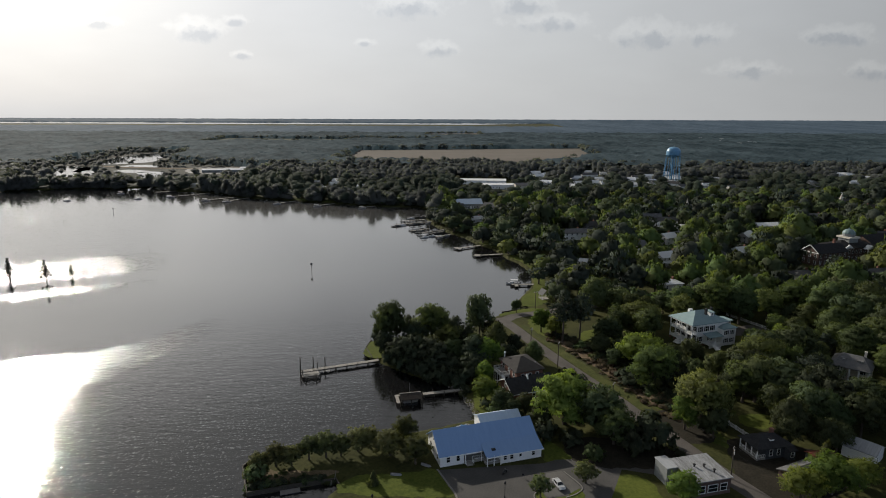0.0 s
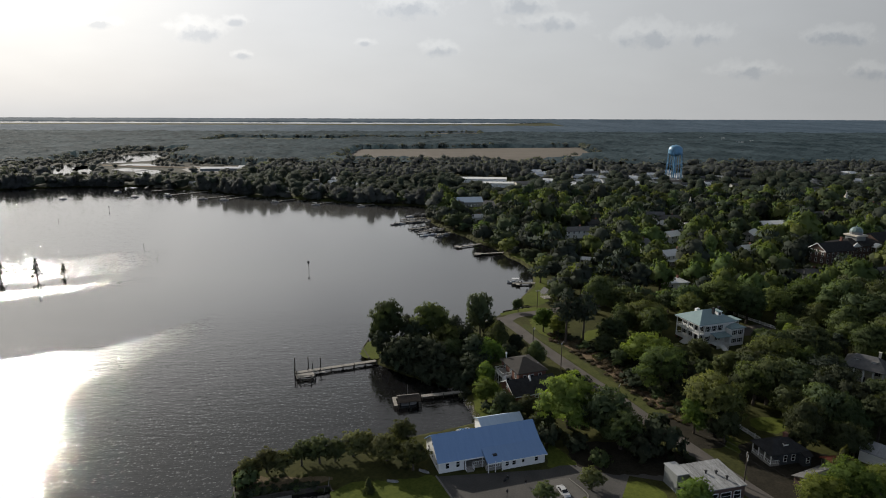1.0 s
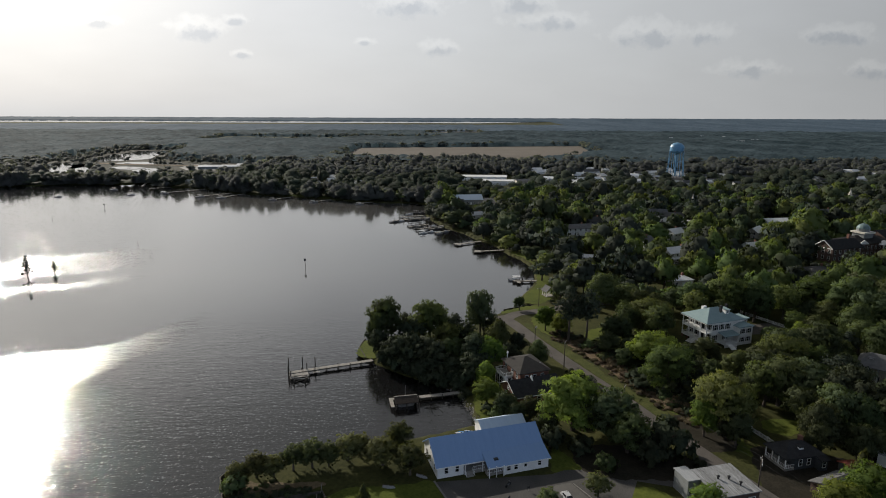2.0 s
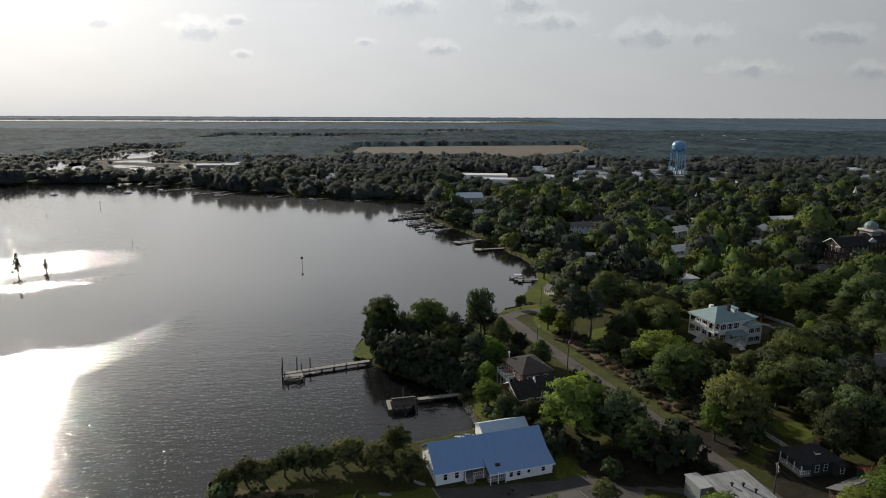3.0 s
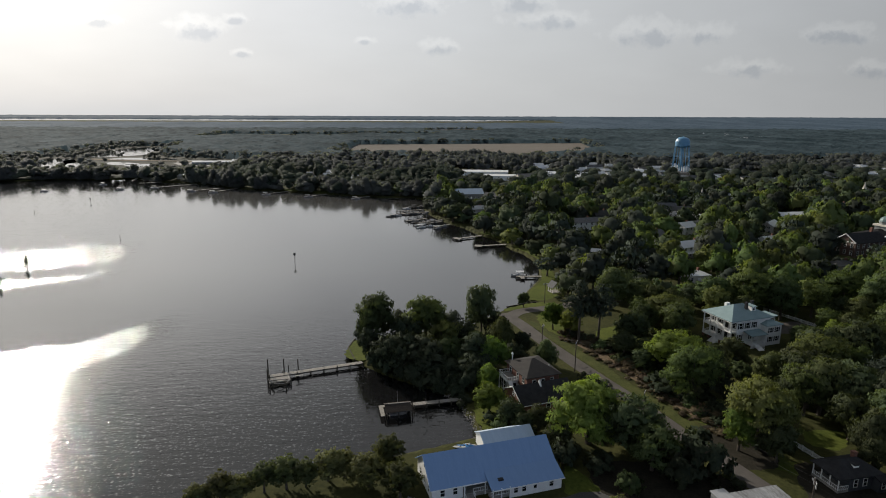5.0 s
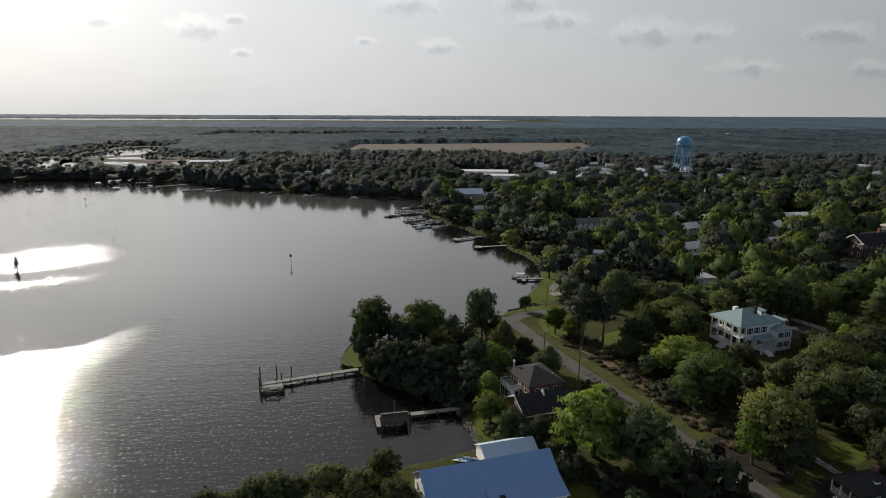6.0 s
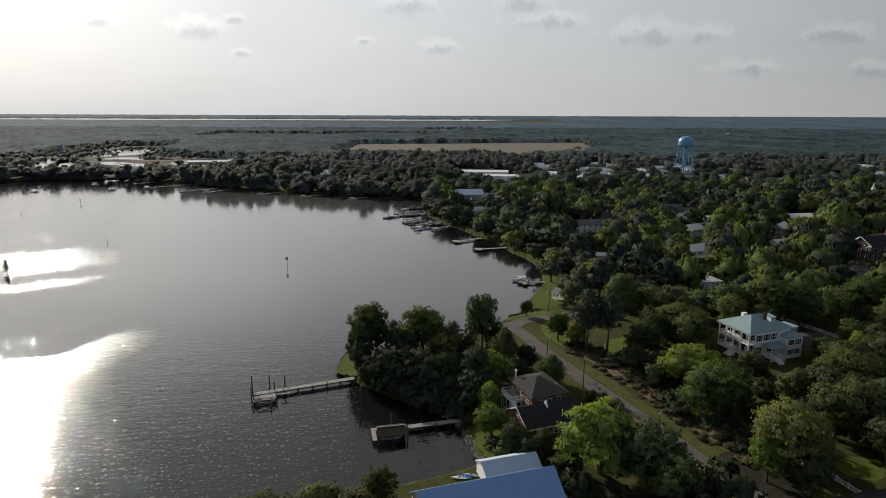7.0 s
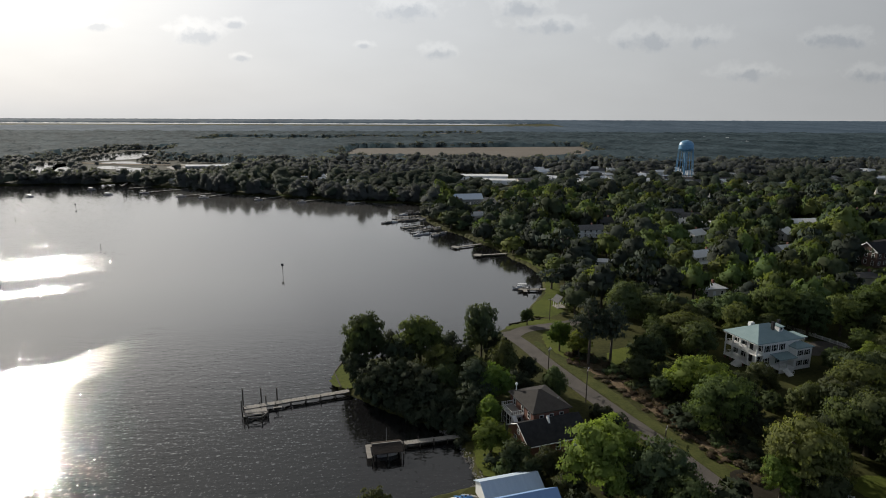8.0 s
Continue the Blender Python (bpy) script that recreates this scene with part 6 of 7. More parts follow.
# ---- docks and things on the water ----
def deck(name, a, b, width, z, label, group="docks", piles=4.0, pile_top=0.6):
    """A plank dock on piles from a to b."""
    a, b = Vector((*a, 0)), Vector((*b, 0))
    ln = (b - a).length
    t = thing(name, pose(a.x, a.y, 0, 0, 0, math.degrees(math.atan2(b.y - a.y, b.x - a.x))), label, "dock", group)
    part("stringer", Geo().box(0, ln, -width / 2 + 0.1, -width / 2 + 0.25, z - 0.4, z - 0.06).box(0, ln, width / 2 - 0.25, width / 2 - 0.1, z - 0.4, z - 0.06), PILE, t)
    n = int(ln / 0.6)
    g = Geo()
    for i in range(n):
        j = rng.uniform(-0.04, 0.04)
        g.box(i * ln / n + 0.02, (i + 1) * ln / n - 0.02, -width / 2 + j, width / 2 + j, z - 0.06, z + rng.uniform(-0.01, 0.012))
    part("decking", g, WOOD, t, "weathered grey planks")
    k = max(2, int(ln / piles) + 1)
    for i in range(k):
        for s in (-1, 1):
            top = z + (pile_top if (i + (s > 0)) % 3 == 0 else 0.15)
            part("dock_post", Geo().tube((0.2 + i * (ln - 0.4) / (k - 1), s * (width / 2 + 0.05), -3), (0.2 + i * (ln - 0.4) / (k - 1), s * (width / 2 + 0.05), top), 0.16, 0.14, 7), PILE, t)
    return t


def near_dock():
    d = deck("dock", (-21.5, 191.7), (-46.0, 182.0), 1.7, 1.1, "long weathered plank dock with tall dark piles", piles=3.6, pile_top=0.5)
    inv = d.matrix_basis.inverted()

    def at(x, y):
        p = inv @ Vector((x, y, 0))
        return p.x, p.y

    (x0, y0), (x1, y1) = at(-46.2, 183.4), at(-40.0, 181.2)
    for k in range(9):
        s0 = x1 + (x0 + 0.6 - x1) * k / 9
        part("plank", Geo().box(s0, s0 + (x0 + 0.6 - x1) / 9 - 0.04, 0.9, 4.3, 0.86, 0.95), WOOD, d)
    for px, py, z in ((-46.7, 184.0, 5.2), (-43.0, 186.6, 4.3), (-39.2, 187.4, 3.9)):
        x, y = at(px, py)
        part("tall_post", Geo().tube((x, y, -3), (x, y, z), 0.19, 0.15, 8), PILE, d, "tall dark pile")
    low = [at(-44.9, 179.1), at(-43.3, 177.0), at(-40.1, 177.4), at(-39.4, 180.1), at(-46.2, 181.4), at(-41.2, 184.6)]
    for (x, y), z in zip(low, (2.9, 1.6, 1.7, 1.9, 3.4, 3.2)):
        part("lift_post", Geo().tube((x, y, -3), (x, y, z), 0.17, 0.14, 7), PILE, d, "dark lift pile")
    for a, b in ((0, 3), (1, 2), (0, 1), (2, 3)):
        (ax, ay), (bx, by) = low[a], low[b]
        part("brace", Geo().tube((ax, ay, 1.3), (bx, by, 0.2), 0.08, n=5).tube((ax, ay, 0.2), (bx, by, 1.3), 0.08, n=5), PILE, d)
        part("lift_beam", Geo().tube((ax, ay, 1.25), (bx, by, 1.25), 0.11, n=5), WOOD, d, "pale lift beam")
    part("bench", Geo().box(x1 - 3.5, x1 - 1.5, 2.9, 3.4, 1.35, 1.42).box(x1 - 3.5, x1 - 3.4, 2.9, 3.4, 0.95, 1.35).box(x1 - 1.6, x1 - 1.5, 2.9, 3.4, 0.95, 1.35), WOOD, d)


near_dock()


def boat_house():
    deck("dock", (7.0, 169.3), (-5.6, 166.3), 1.6, 1.0, "short plank dock leading to a boat shelter", piles=3.2)
    h = thing("boat_shelter", pose(-9.2, 163.2, 0, 0, 0, 12), "low open boat shelter with dark weathered gabled roof on piles", "boat shelter")
    part("roof", gable_roof(5.6, 4.2, 1.9, 2.75, 0.4, 0.12), SHELTERROOF, h, "dark weathered roof")
    part("ridge_cap", Geo().box(-3.2, 3.2, -0.10, 0.10, 2.86, 2.93), WOOD, h, "pale ridge board")
    for x in (-2.8, 0, 2.8):
        for y in (-2.1, 2.1):
            part("dock_post", Geo().tube((x, y, -3), (x, y, 1.95), 0.15, n=8), PILE, h)
    part("walkway", Geo().box(-4.3, 3.8, 2.2, 3.2, 0.9, 1.0).box(-4.3, -3.3, -2.2, 2.2, 0.9, 1.0), WOOD, h)
    part("beam", Geo().box(-3.0, 3.0, -2.22, -2.04, 1.6, 1.78).box(-3.0, 3.0, 2.04, 2.22, 1.6, 1.78), WOOD, h)
    part("cross_beam", Geo().box(-2.95, -2.75, -2.3, 2.3, 1.35, 1.5).box(2.75, 2.95, -2.3, 2.3, 1.35, 1.5), WOOD, h)
    for s in (-1, 1):
        part("fender_post", Geo().tube((s * 3.3, -2.6, -3), (s * 3.3, -2.6, 1.5), 0.14, n=7), PILE, h)
    # dark boards added to deepen the darkness under the roof
    part("siding", Geo().box(-2.9, 2.9, 2.06, 2.14, 0.2, 1.6).box(2.72, 2.78, -2.0, 2.0, 0.3, 1.35), SHELTERROOF, h, "dark boards added to darken the shelter")
    part("outer_post", Geo().tube((0.4, 3.5, -3), (0.4, 3.5, 4.4), 0.07, 0.05, 8), METAL, h, "thin metal mast")
    boat(-9.0, 163.0, 12, 4.6, "small grey motor boat moored under the low shelter", 0.05, False, False, BOATGREY)


def boat(x, y, turn, length, label, z=0.0, canopy=False, mast=False, paint=None):
    """A small motor boat."""
    b = thing("motor_boat", pose(x, y, z, 0, 0, turn), label, "boat", "boats")
    L_, W_ = length / 2, length * 0.19
    g = Geo()
    ring = []
    for k, (t, w, s) in enumerate(((-1, 0.85, 0), (-0.4, 1, 0), (0.3, 0.95, 0.06), (0.75, 0.6, 0.15), (1.0, 0.05, 0.28))):
        X = t * L_
        ring.append([(X, -W_ * w, 0.62 + s), (X * 0.96, -W_ * w * 0.6, -0.25 + s * 0.9), (X * 0.96, W_ * w * 0.6, -0.25 + s * 0.9), (X, W_ * w, 0.62 + s), (X * 0.98, W_ * w * 0.82, 0.45 + s), (X * 0.98, -W_ * w * 0.82, 0.45 + s)])
    v = [p for r in ring for p in r]
    f = [(i * 6 + j, i * 6 + (j + 1) % 6, i * 6 + 6 + (j + 1) % 6, i * 6 + 6 + j) for i in range(4) for j in range(6)]
    g.add(v, [tuple(reversed(q)) for q in f] + [tuple(range(6)), tuple(reversed(range(24, 30)))])
    paint = paint or CARWHITE
    part("hull", g, paint, b)
    part("cabin", Geo().extrude_x([(-W_ * 0.6, 0.45), (W_ * 0.6, 0.45), (W_ * 0.45, 1.25), (-W_ * 0.45, 1.25)], -L_ * 0.2, L_ * 0.4), paint, b)
    part("windscreen", Geo().box(L_ * 0.4, L_ * 0.43, -W_ * 0.45, W_ * 0.45, 0.75, 1.2), GLASS, b)
    part("outboard", Geo().box(-L_ - 0.35, -L_ + 0.02, -0.18, 0.18, 0.0, 0.95), BLACK, b)
    if canopy:
        part("canopy", Geo().box(-L_ * 0.7, L_ * 0.35, -W_ * 0.9, W_ * 0.9, 2.0, 2.1), paint, b)
        for sx in (-0.65, 0.3):
            for sy in (-0.8, 0.8):
                part("canopy_post", Geo().tube((sx * L_, sy * W_, 0.5), (sx * L_, sy * W_, 2.02), 0.04, n=6), METAL, b)
    if mast:
        part("mast", Geo().tube((0.2, 0, 0.5), (0.2, 0, length * 1.15), 0.07, 0.05, 6), METAL, b)
        part("boom", Geo().tube((0.2, 0, 1.7), (-L_ * 0.8, 0, 1.75), 0.06, n=6), METAL, b)
    return b


boat_house()
deck("dock", (52.5, 288), (35.0, 287.6), 1.8, 0.9, "plank dock with a moored white boat")
deck("dock", (37.5, 283.8), (37.5, 290.5), 1.8, 0.9, "short cross dock with boat lift")
boat(36.4, 291.4, 178, 7.0, "white motor boat with pale canopy moored at dock", 0.1, True)
deck("dock", (37.5, 355.6), (19.6, 351), 2.0, 0.9, "long plank dock with a broad end")
deck("dock", (21.5, 349.3), (22.3, 354.5), 4.0, 0.9, "broad plank dock end")
deck("dock", (25.5, 380.6), (9, 370.6), 2.0, 0.9, "long pale plank dock")
deck("dock", (11.8, 369.5), (9.0, 374.5), 3.0, 0.9, "broad plank dock end")
for a, b in (((1, 428), (-9, 421.5)), ((-9, 441), (-23, 430.5)), ((-14, 481), (-33, 473)), ((6.5, 418), (-4, 408.0)), ((5, 438.6), (-16, 421.8)), ((-2, 432), (-12, 427)), ((-5, 473.5), (-36, 455.9)), ((-8, 497.6), (-29, 491.6)), ((-26, 461.5), (-28.5, 466))):
    deck("dock", a, b, 2.0, 0.9, "dark plank marina dock with many piles", "marina docks", piles=2.4, pile_top=2.2)
for x, y, s, l, c, k in ((-18, 433, 30, 8, False, True), (-21, 437, 30, 7.5, False, False), (-11, 430, 212, 8, False, True), (-4, 425, 30, 8, True, False), (-1, 431, 32, 7.5, False, False), (-15, 441, 30, 8, False, True),
                         (-24, 466, 30, 8, False, False), (-18, 463, 210, 8, True, False), (-10, 467, 30, 7.5, False, False), (-35, 453, 30, 8, False, False), (-24, 494, 17, 8, False, False), (-15, 495, 197, 8, True, False), (3, 414, 40, 7.5, False, False), (-1, 407, 40, 6, True, False), (-6, 414, 200, 7, False, False), (-13, 418, 30, 9, False, True), (-9, 424, 30, 8, False, True), (-16, 428, 30, 8, True, False), (-6, 436, 35, 7, False, False),
                         (-22, 461, 30, 8, True, False), (-31, 456, 210, 7, False, False), (-14, 471, 30, 8, False, False), (-20, 497, 20, 8, True, False), (-26, 489, 15, 7, False, False), (-12, 410, 30, 7, True, False)):
    boat(x, y, s, l, "small motor boat moored in the marina" if not k else "small sailing boat with bare mast in the marina", 0.05, c, k, BOATDARK if l == 8 else BOATGREY if l != 7 else None)
# far bank docks
for a, b in (((-63, 556), (-75, 548)), ((-104, 571), (-116, 560)), ((-145, 590), (-158, 575)), ((-200, 612), (-212, 590)), ((-215, 617), (-236, 596)), ((-255, 651), (-282, 622)), ((-300, 668), (-318, 655)), ((-345, 704), (-336, 676))):
    deck("dock", a, b, 2.4, 0.9, "small plank dock on the far bank", "far bank docks", piles=5.0, pile_top=1.4)
for x, y, s, l in ((-74, 545, 10, 8), (-118, 557, 15, 8), (-160, 572, 15, 8), (-214, 586, 10, 9), (-238, 594, 10, 9), (-285, 620, 0, 9), (-312, 606, 5, 8), (-352, 648, 5, 8), (-375, 590, 5, 7)):
    boat(x, y, s, l, "small boat on the far side of the river", 0.05, True, False, BOATGREY)


def marker(x, y, h, label, board=True):
    t = thing("channel_marker", pose(x, y, 0), label, "channel marker", "channel markers")
    part("dock_post", Geo().tube((0, 0, -3), (0, 0, h), 0.14, 0.12, 8), PILE, t)
    if board:
        part("board", Geo().box(-0.55, 0.55, -0.24, -0.18, h - 1.1, h + 0.1), BLACK, t, "dark daymark board")


marker(-71.1, 314.9, 4.9, "dark channel marker pile with daymark board"), marker(-291.8, 521.7, 3.4, "far dark channel marker pile")
marker(-187.8, 372, 2.2, "bare channel marker pile in the river", False), marker(-299.7, 463.7, 2.6, "thin channel marker pile", False)


# ---- banks ----
def bulkhead(line, label):
    """A timber wall along the water's edge, plank beside plank."""
    t = thing("bulkhead", pose(0, 0, 0), label, "bulkhead")
    for (ax, ay), (bx, by) in zip(line, line[1:]):
        a, b = Vector((ax, ay, 0)), Vector((bx, by, 0))
        m = pose(ax, ay, 0, 0, 0, math.degrees(math.atan2(by - ay, bx - ax)))
        ln = (b - a).length
        part("planking", Geo().box(0, ln, -0.08, 0.08, -2.5, 1.05, m), PILE, t)
        part("cap", Geo().box(-0.1, ln + 0.1, -0.12, 0.12, 1.05, 1.13, m), DARKWOOD, t, "weathered cap board")
        for i in range(int(ln / 2.4) + 1):
            part("post", BPOST, PILE, t, m=m @ pose(i * 2.4, -0.2, 0))
    return t


BPOST = Geo().tube((0, 0, -2.5), (0, 0, 1.15), 0.13, n=7).mesh("post", PILE)
bulkhead([(-23.3, 121.2), (-24.3, 123.2), (-33.6, 120.8), (-43.0, 117.8)], "dark timber bulkhead round the small basin")
bulkhead([(-43.2, 117.8), (-47.5, 128.0), (-46.0, 132.0)], "dark timber bulkhead at the end of the spit")
bulkhead([(-24.2, 194.2), (-27.5, 203.2), (-26.4, 210.8)], "dark timber bulkhead along the lawn of the point")
bulkhead([(26, 243.7), (33.4, 247.6), (38.2, 250.1)], "low timber bulkhead beside the lane")
raft = thing("floating_dock", pose(-34.0, 119.4, 0, 0, 0, 17), "small pale floating dock in the basin", "dock")
part("decking", Geo().box(-2.2, 2.2, -0.8, 0.8, 0.15, 0.32), KERB, raft), part("float", Geo().box(-2.1, 2.1, -0.7, 0.7, -0.2, 0.15), BLACK, raft)


corner = thing("mooring_posts", pose(-24.6, 122.8, LAND - 0.3), "two pale leaning mooring posts at the basin corner", "mooring post")
part("post", Geo().tube((0, 0, 0), (0.35, 0.2, 2.4), 0.07, n=7), KERB, corner), part("post", Geo().tube((-0.5, -1.6, 0), (-0.35, -1.9, 1.3), 0.07, n=7), KERB, corner)


def rocks():
    """Riprap stones along the cove."""
    r = np.random.default_rng(5)
    meshes = []
    for i in range(6):
        v = ICO_V * r.uniform(0.7, 1.25, (12, 1)) * np.array([1, 0.8, 0.6])
        meshes.append(mesh_of("stone", v, ICO_F.tolist(), STONE))
    t = thing("riprap", pose(0, 0, 0), "grey riprap stones along the cove bank", "rocks")
    line = [(8.5, 151.0), (10.4, 152.5), (9.4, 157.9), (7.5, 164.3), (6.8, 169.5), (3.0, 173.0)]
    for k in range(290):
        s = r.uniform(0, len(line) - 1.001)
        i = int(s)
        p = Vector(line[i]).lerp(Vector(line[i + 1]), s - i)
        q = r.uniform(-0.9, 0.9)
        part("stone", meshes[k % 6], STONE, t, m=pose(p.x + q, p.y + r.uniform(-0.3, 0.3), 0.26 + q * 0.35, r.uniform(0, 360), r.uniform(0, 30), r.uniform(0, 360)) @ Matrix.Scale(r.uniform(0.14, 0.40), 4))


rocks()


# ---- street and yard things ----
def utility_pole(x, y, h, turn, label, arms=2, lamp=False):
    t = thing("utility_pole", pose(x, y, LAND - 0.3, 0, 0, turn), label, "utility pole", "utility poles")
    part("pole", Geo().tube((0, 0, 0), (0, 0, h), 0.16, 0.11, 8), BARK, t)
    for i in range(arms):
        part("crossarm", Geo().box(-1.2, 1.2, -0.16, -0.06, h - 0.6 - i * 0.8, h - 0.46 - i * 0.8), WOOD, t)
        for k in (-1.0, -0.4, 0.4, 1.0):
            part("insulator", Geo().lathe([(0.05, h - 0.46 - i * 0.8), (0.07, h - 0.36 - i * 0.8), (0.03, h - 0.26 - i * 0.8)], 6, Matrix.Translation((k, -0.11, 0))), TRIM, t)
    if lamp:
        part("lamp_arm", Geo().tube((0, 0, h - 1.6), (1.6, 0, h - 1.2), 0.05, n=6), METAL, t), part("lamp_head", Geo().box(1.4, 2.1, -0.14, 0.14, h - 1.28, h - 1.12), METAL, t)
    return t


utility_pole(67.2, 123.4, 8.4, 65, "tall wooden utility pole with crossarms beside the street", 2, True)
utility_pole(38.9, 185.5, 9.7, 65, "wooden utility pole beside the street", 1)
utility_pole(32.0, 200.2, 9.2, 65, "wooden utility pole with street lamp beside the lane", 1, True)
utility_pole(41.0, 248.0, 8.5, 30, "thin wooden utility pole by the inlet", 1)
for (a, b, h0, h1) in (((67.2, 123.4), (38.9, 185.5), 8.6, 9.9), ((38.9, 185.5), (32, 200.2), 9.9, 9.4), ((67.2, 123.4), (96, 60), 8.6, 8.6)):
    for k in (-1.0, 1.0):
        o = Vector((0.9, 0.42, 0)) * k
        pts = [Vector((*a, h0)).lerp(Vector((*b, h1)), i / 10) + o - Vector((0, 0, 1.2 * (1 - (i / 5 - 1) ** 2))) for i in range(11)]
        sec = [Vector((0.011, 0, -0.006)), Vector((-0.011, 0, -0.006)), Vector((0, 0, 0.012))]
        g = Geo().add([p + q for p in pts for q in sec], [(3 * i + j, 3 * i + (j + 1) % 3, 3 * i + 3 + (j + 1) % 3, 3 * i + 3 + j) for i in range(10) for j in range(3)])
        single("cable", g, BLACK, "thin overhead cable between utility poles", "cable", "overhead cables")


def lamp_post(x, y, h, label):
    t = thing("lamp_post", pose(x, y, LAND), label, "lamp post", "lamp posts")
    part("pole", Geo().lathe([(0.14, -0.1), (0.14, 0.5), (0.06, 0.6), (0.05, h)], 8), BLACK, t)
    part("lantern", Geo().lathe([(0.08, h), (0.2, h + 0.15), (0.24, h + 0.55), (0.28, h + 0.58), (0.04, h + 0.85)], 8), BLACK, t, "black lantern head")


lamp_post(14.0, 116.1, 3.3, "black lantern post at the edge of the parking lot"), lamp_post(-14.5, 111.5, 3.3, "black lantern post on the lawn")
utility_pole(52.7, 168.5, 3.2, 60, "short pole with two lamp heads beside the street", 1)


def car(x, y, turn, paint, label):
    t = thing("car", pose(x, y, LAND + 0.035, 0, 0, turn) @ Matrix.Scale(0.86, 4), label, "car")
    body = [(-2.25, 0.35), (2.25, 0.35), (2.28, 0.7), (1.9, 0.92), (1.05, 0.98), (0.35, 1.42), (-1.15, 1.45), (-1.85, 1.0), (-2.28, 0.95)]
    m = pose(0, 0, 0, 0, 0, 90)
    g = Geo()
    n = len(body)
    v = [(x_, s * (0.88 if z < 1.1 else 0.66), z) for s in (-1, 1) for x_, z in body]
    g.add(v, [tuple(range(n)), tuple(reversed(range(n, 2 * n)))] + [(i, n + i, n + (i + 1) % n, (i + 1) % n) for i in range(n)])
    part("body", g, paint, t)
    part("side_window", Geo().add([(0.25, -0.75, 1.36), (0.9, -0.88, 1.0), (-1.6, -0.88, 1.02), (-1.1, -0.75, 1.38), (0.25, -0.69, 1.38), (-1.1, -0.69, 1.4)], [(3, 2, 1, 0), (0, 4, 5, 3)]), GLASS, t)
    part("side_window", Geo().add([(0.25, 0.75, 1.36), (0.9, 0.88, 1.0), (-1.6, 0.88, 1.02), (-1.1, 0.75, 1.38)], [(0, 1, 2, 3)]), GLASS, t)
    part("windscreen", Geo().add([(1.08, -0.8, 0.995), (1.08, 0.8, 0.995), (0.40, 0.66, 1.42), (0.40, -0.66, 1.42)], [(0, 1, 2, 3)]), GLASS, t)
    part("rear_window", Geo().add([(-1.87, 0.8, 1.02), (-1.87, -0.8, 1.02), (-1.2, -0.66, 1.455), (-1.2, 0.66, 1.455)], [(0, 1, 2, 3)]), GLASS, t)
    for sx in (-1.4, 1.4):
        for sy in (-0.85, 0.85):
            w = part("wheel", Geo().tube((sx, sy - 0.1, 0.33), (sx, sy + 0.1, 0.33), 0.33, n=14), BLACK, t)
            part("rim", Geo().tube((sx, sy - 0.11, 0.33), (sx, sy + 0.11, 0.33), 0.2, n=10), METAL, w)
    for sy in (-0.6, 0.6):
        part("headlight", Geo().box(2.2, 2.3, sy - 0.2, sy + 0.2, 0.62, 0.76), TRIM, t), part("tail_light", Geo().box(-2.3, -2.2, sy - 0.2, sy + 0.2, 0.72, 0.88), RED, t)
    return t


car(26.7, 120.4, -73, CARWHITE, "white saloon car parked on the lot")
car(28.8, 154.2, 40, CARWHITE, "white car parked beside the brick garage")


def motorcycle(x, y, turn):
    t = thing("motorcycle", pose(x, y, LAND + 0.02, 0, 0, turn), "dark motorcycle parked in front of the hall", "motorcycle")
    for sx in (-0.72, 0.72):
        part("wheel", Geo().tube((sx, -0.07, 0.32), (sx, 0.07, 0.32), 0.32, n=16), BLACK, t)
    part("frame", Geo().tube((-0.72, 0, 0.32), (0.0, 0, 0.45), 0.05).tube((0.0, 0, 0.45), (0.72, 0, 0.32), 0.05).tube((0.72, 0, 0.32), (0.45, 0, 1.0), 0.05), METAL, t)
    part("engine", Geo().box(-0.25, 0.25, -0.16, 0.16, 0.28, 0.6), METAL, t), part("tank", Geo().box(0.0, 0.45, -0.14, 0.14, 0.65, 0.85), BLACK, t), part("seat", Geo().box(-0.7, 0.02, -0.14, 0.14, 0.66, 0.76), BLACK, t)
    part("handlebar", Geo().tube((0.42, -0.38, 1.05), (0.42, 0.38, 1.05), 0.025), METAL, t)


motorcycle(14.9, 125.2, 50)
post = thing("sign_post", pose(19.0, 123.6, LAND), "short post with small dark board", "sign")
part("pole", Geo().tube((0, 0, -0.1), (0, 0, 1.1), 0.04, n=6), METAL, post), part("board", Geo().box(-0.25, 0.25, -0.05, -0.02, 0.6, 1.1), BLACK, post)
for i, (x, y, mat, c) in enumerate(((6.4, 146.6, BLUE, "blue"), (7.9, 147.2, CARWHITE, "white"), (5.6, 146.3, TRIM, "white"), (7.1, 146.9, BLUE, "blue"))):
    k = thing("kayak", pose(x, y, LAND, 0, 0, 70 + 6 * i), c + " kayak lying on the bank behind the hall", "kayak", "kayaks")
    part("hull", Geo().lathe([(0.02, -1.7), (0.22, -1.1), (0.33, 0), (0.22, 1.1), (0.02, 1.7)], 10, pose(0, 0, 0.26, 90) @ Matrix.Diagonal((1, 0.75, 1, 1))), mat, k)
    part("cockpit", Geo().lathe([(0.2, 0.44), (0.22, 0.52), (0.16, 0.53)], 10), BLACK, k)
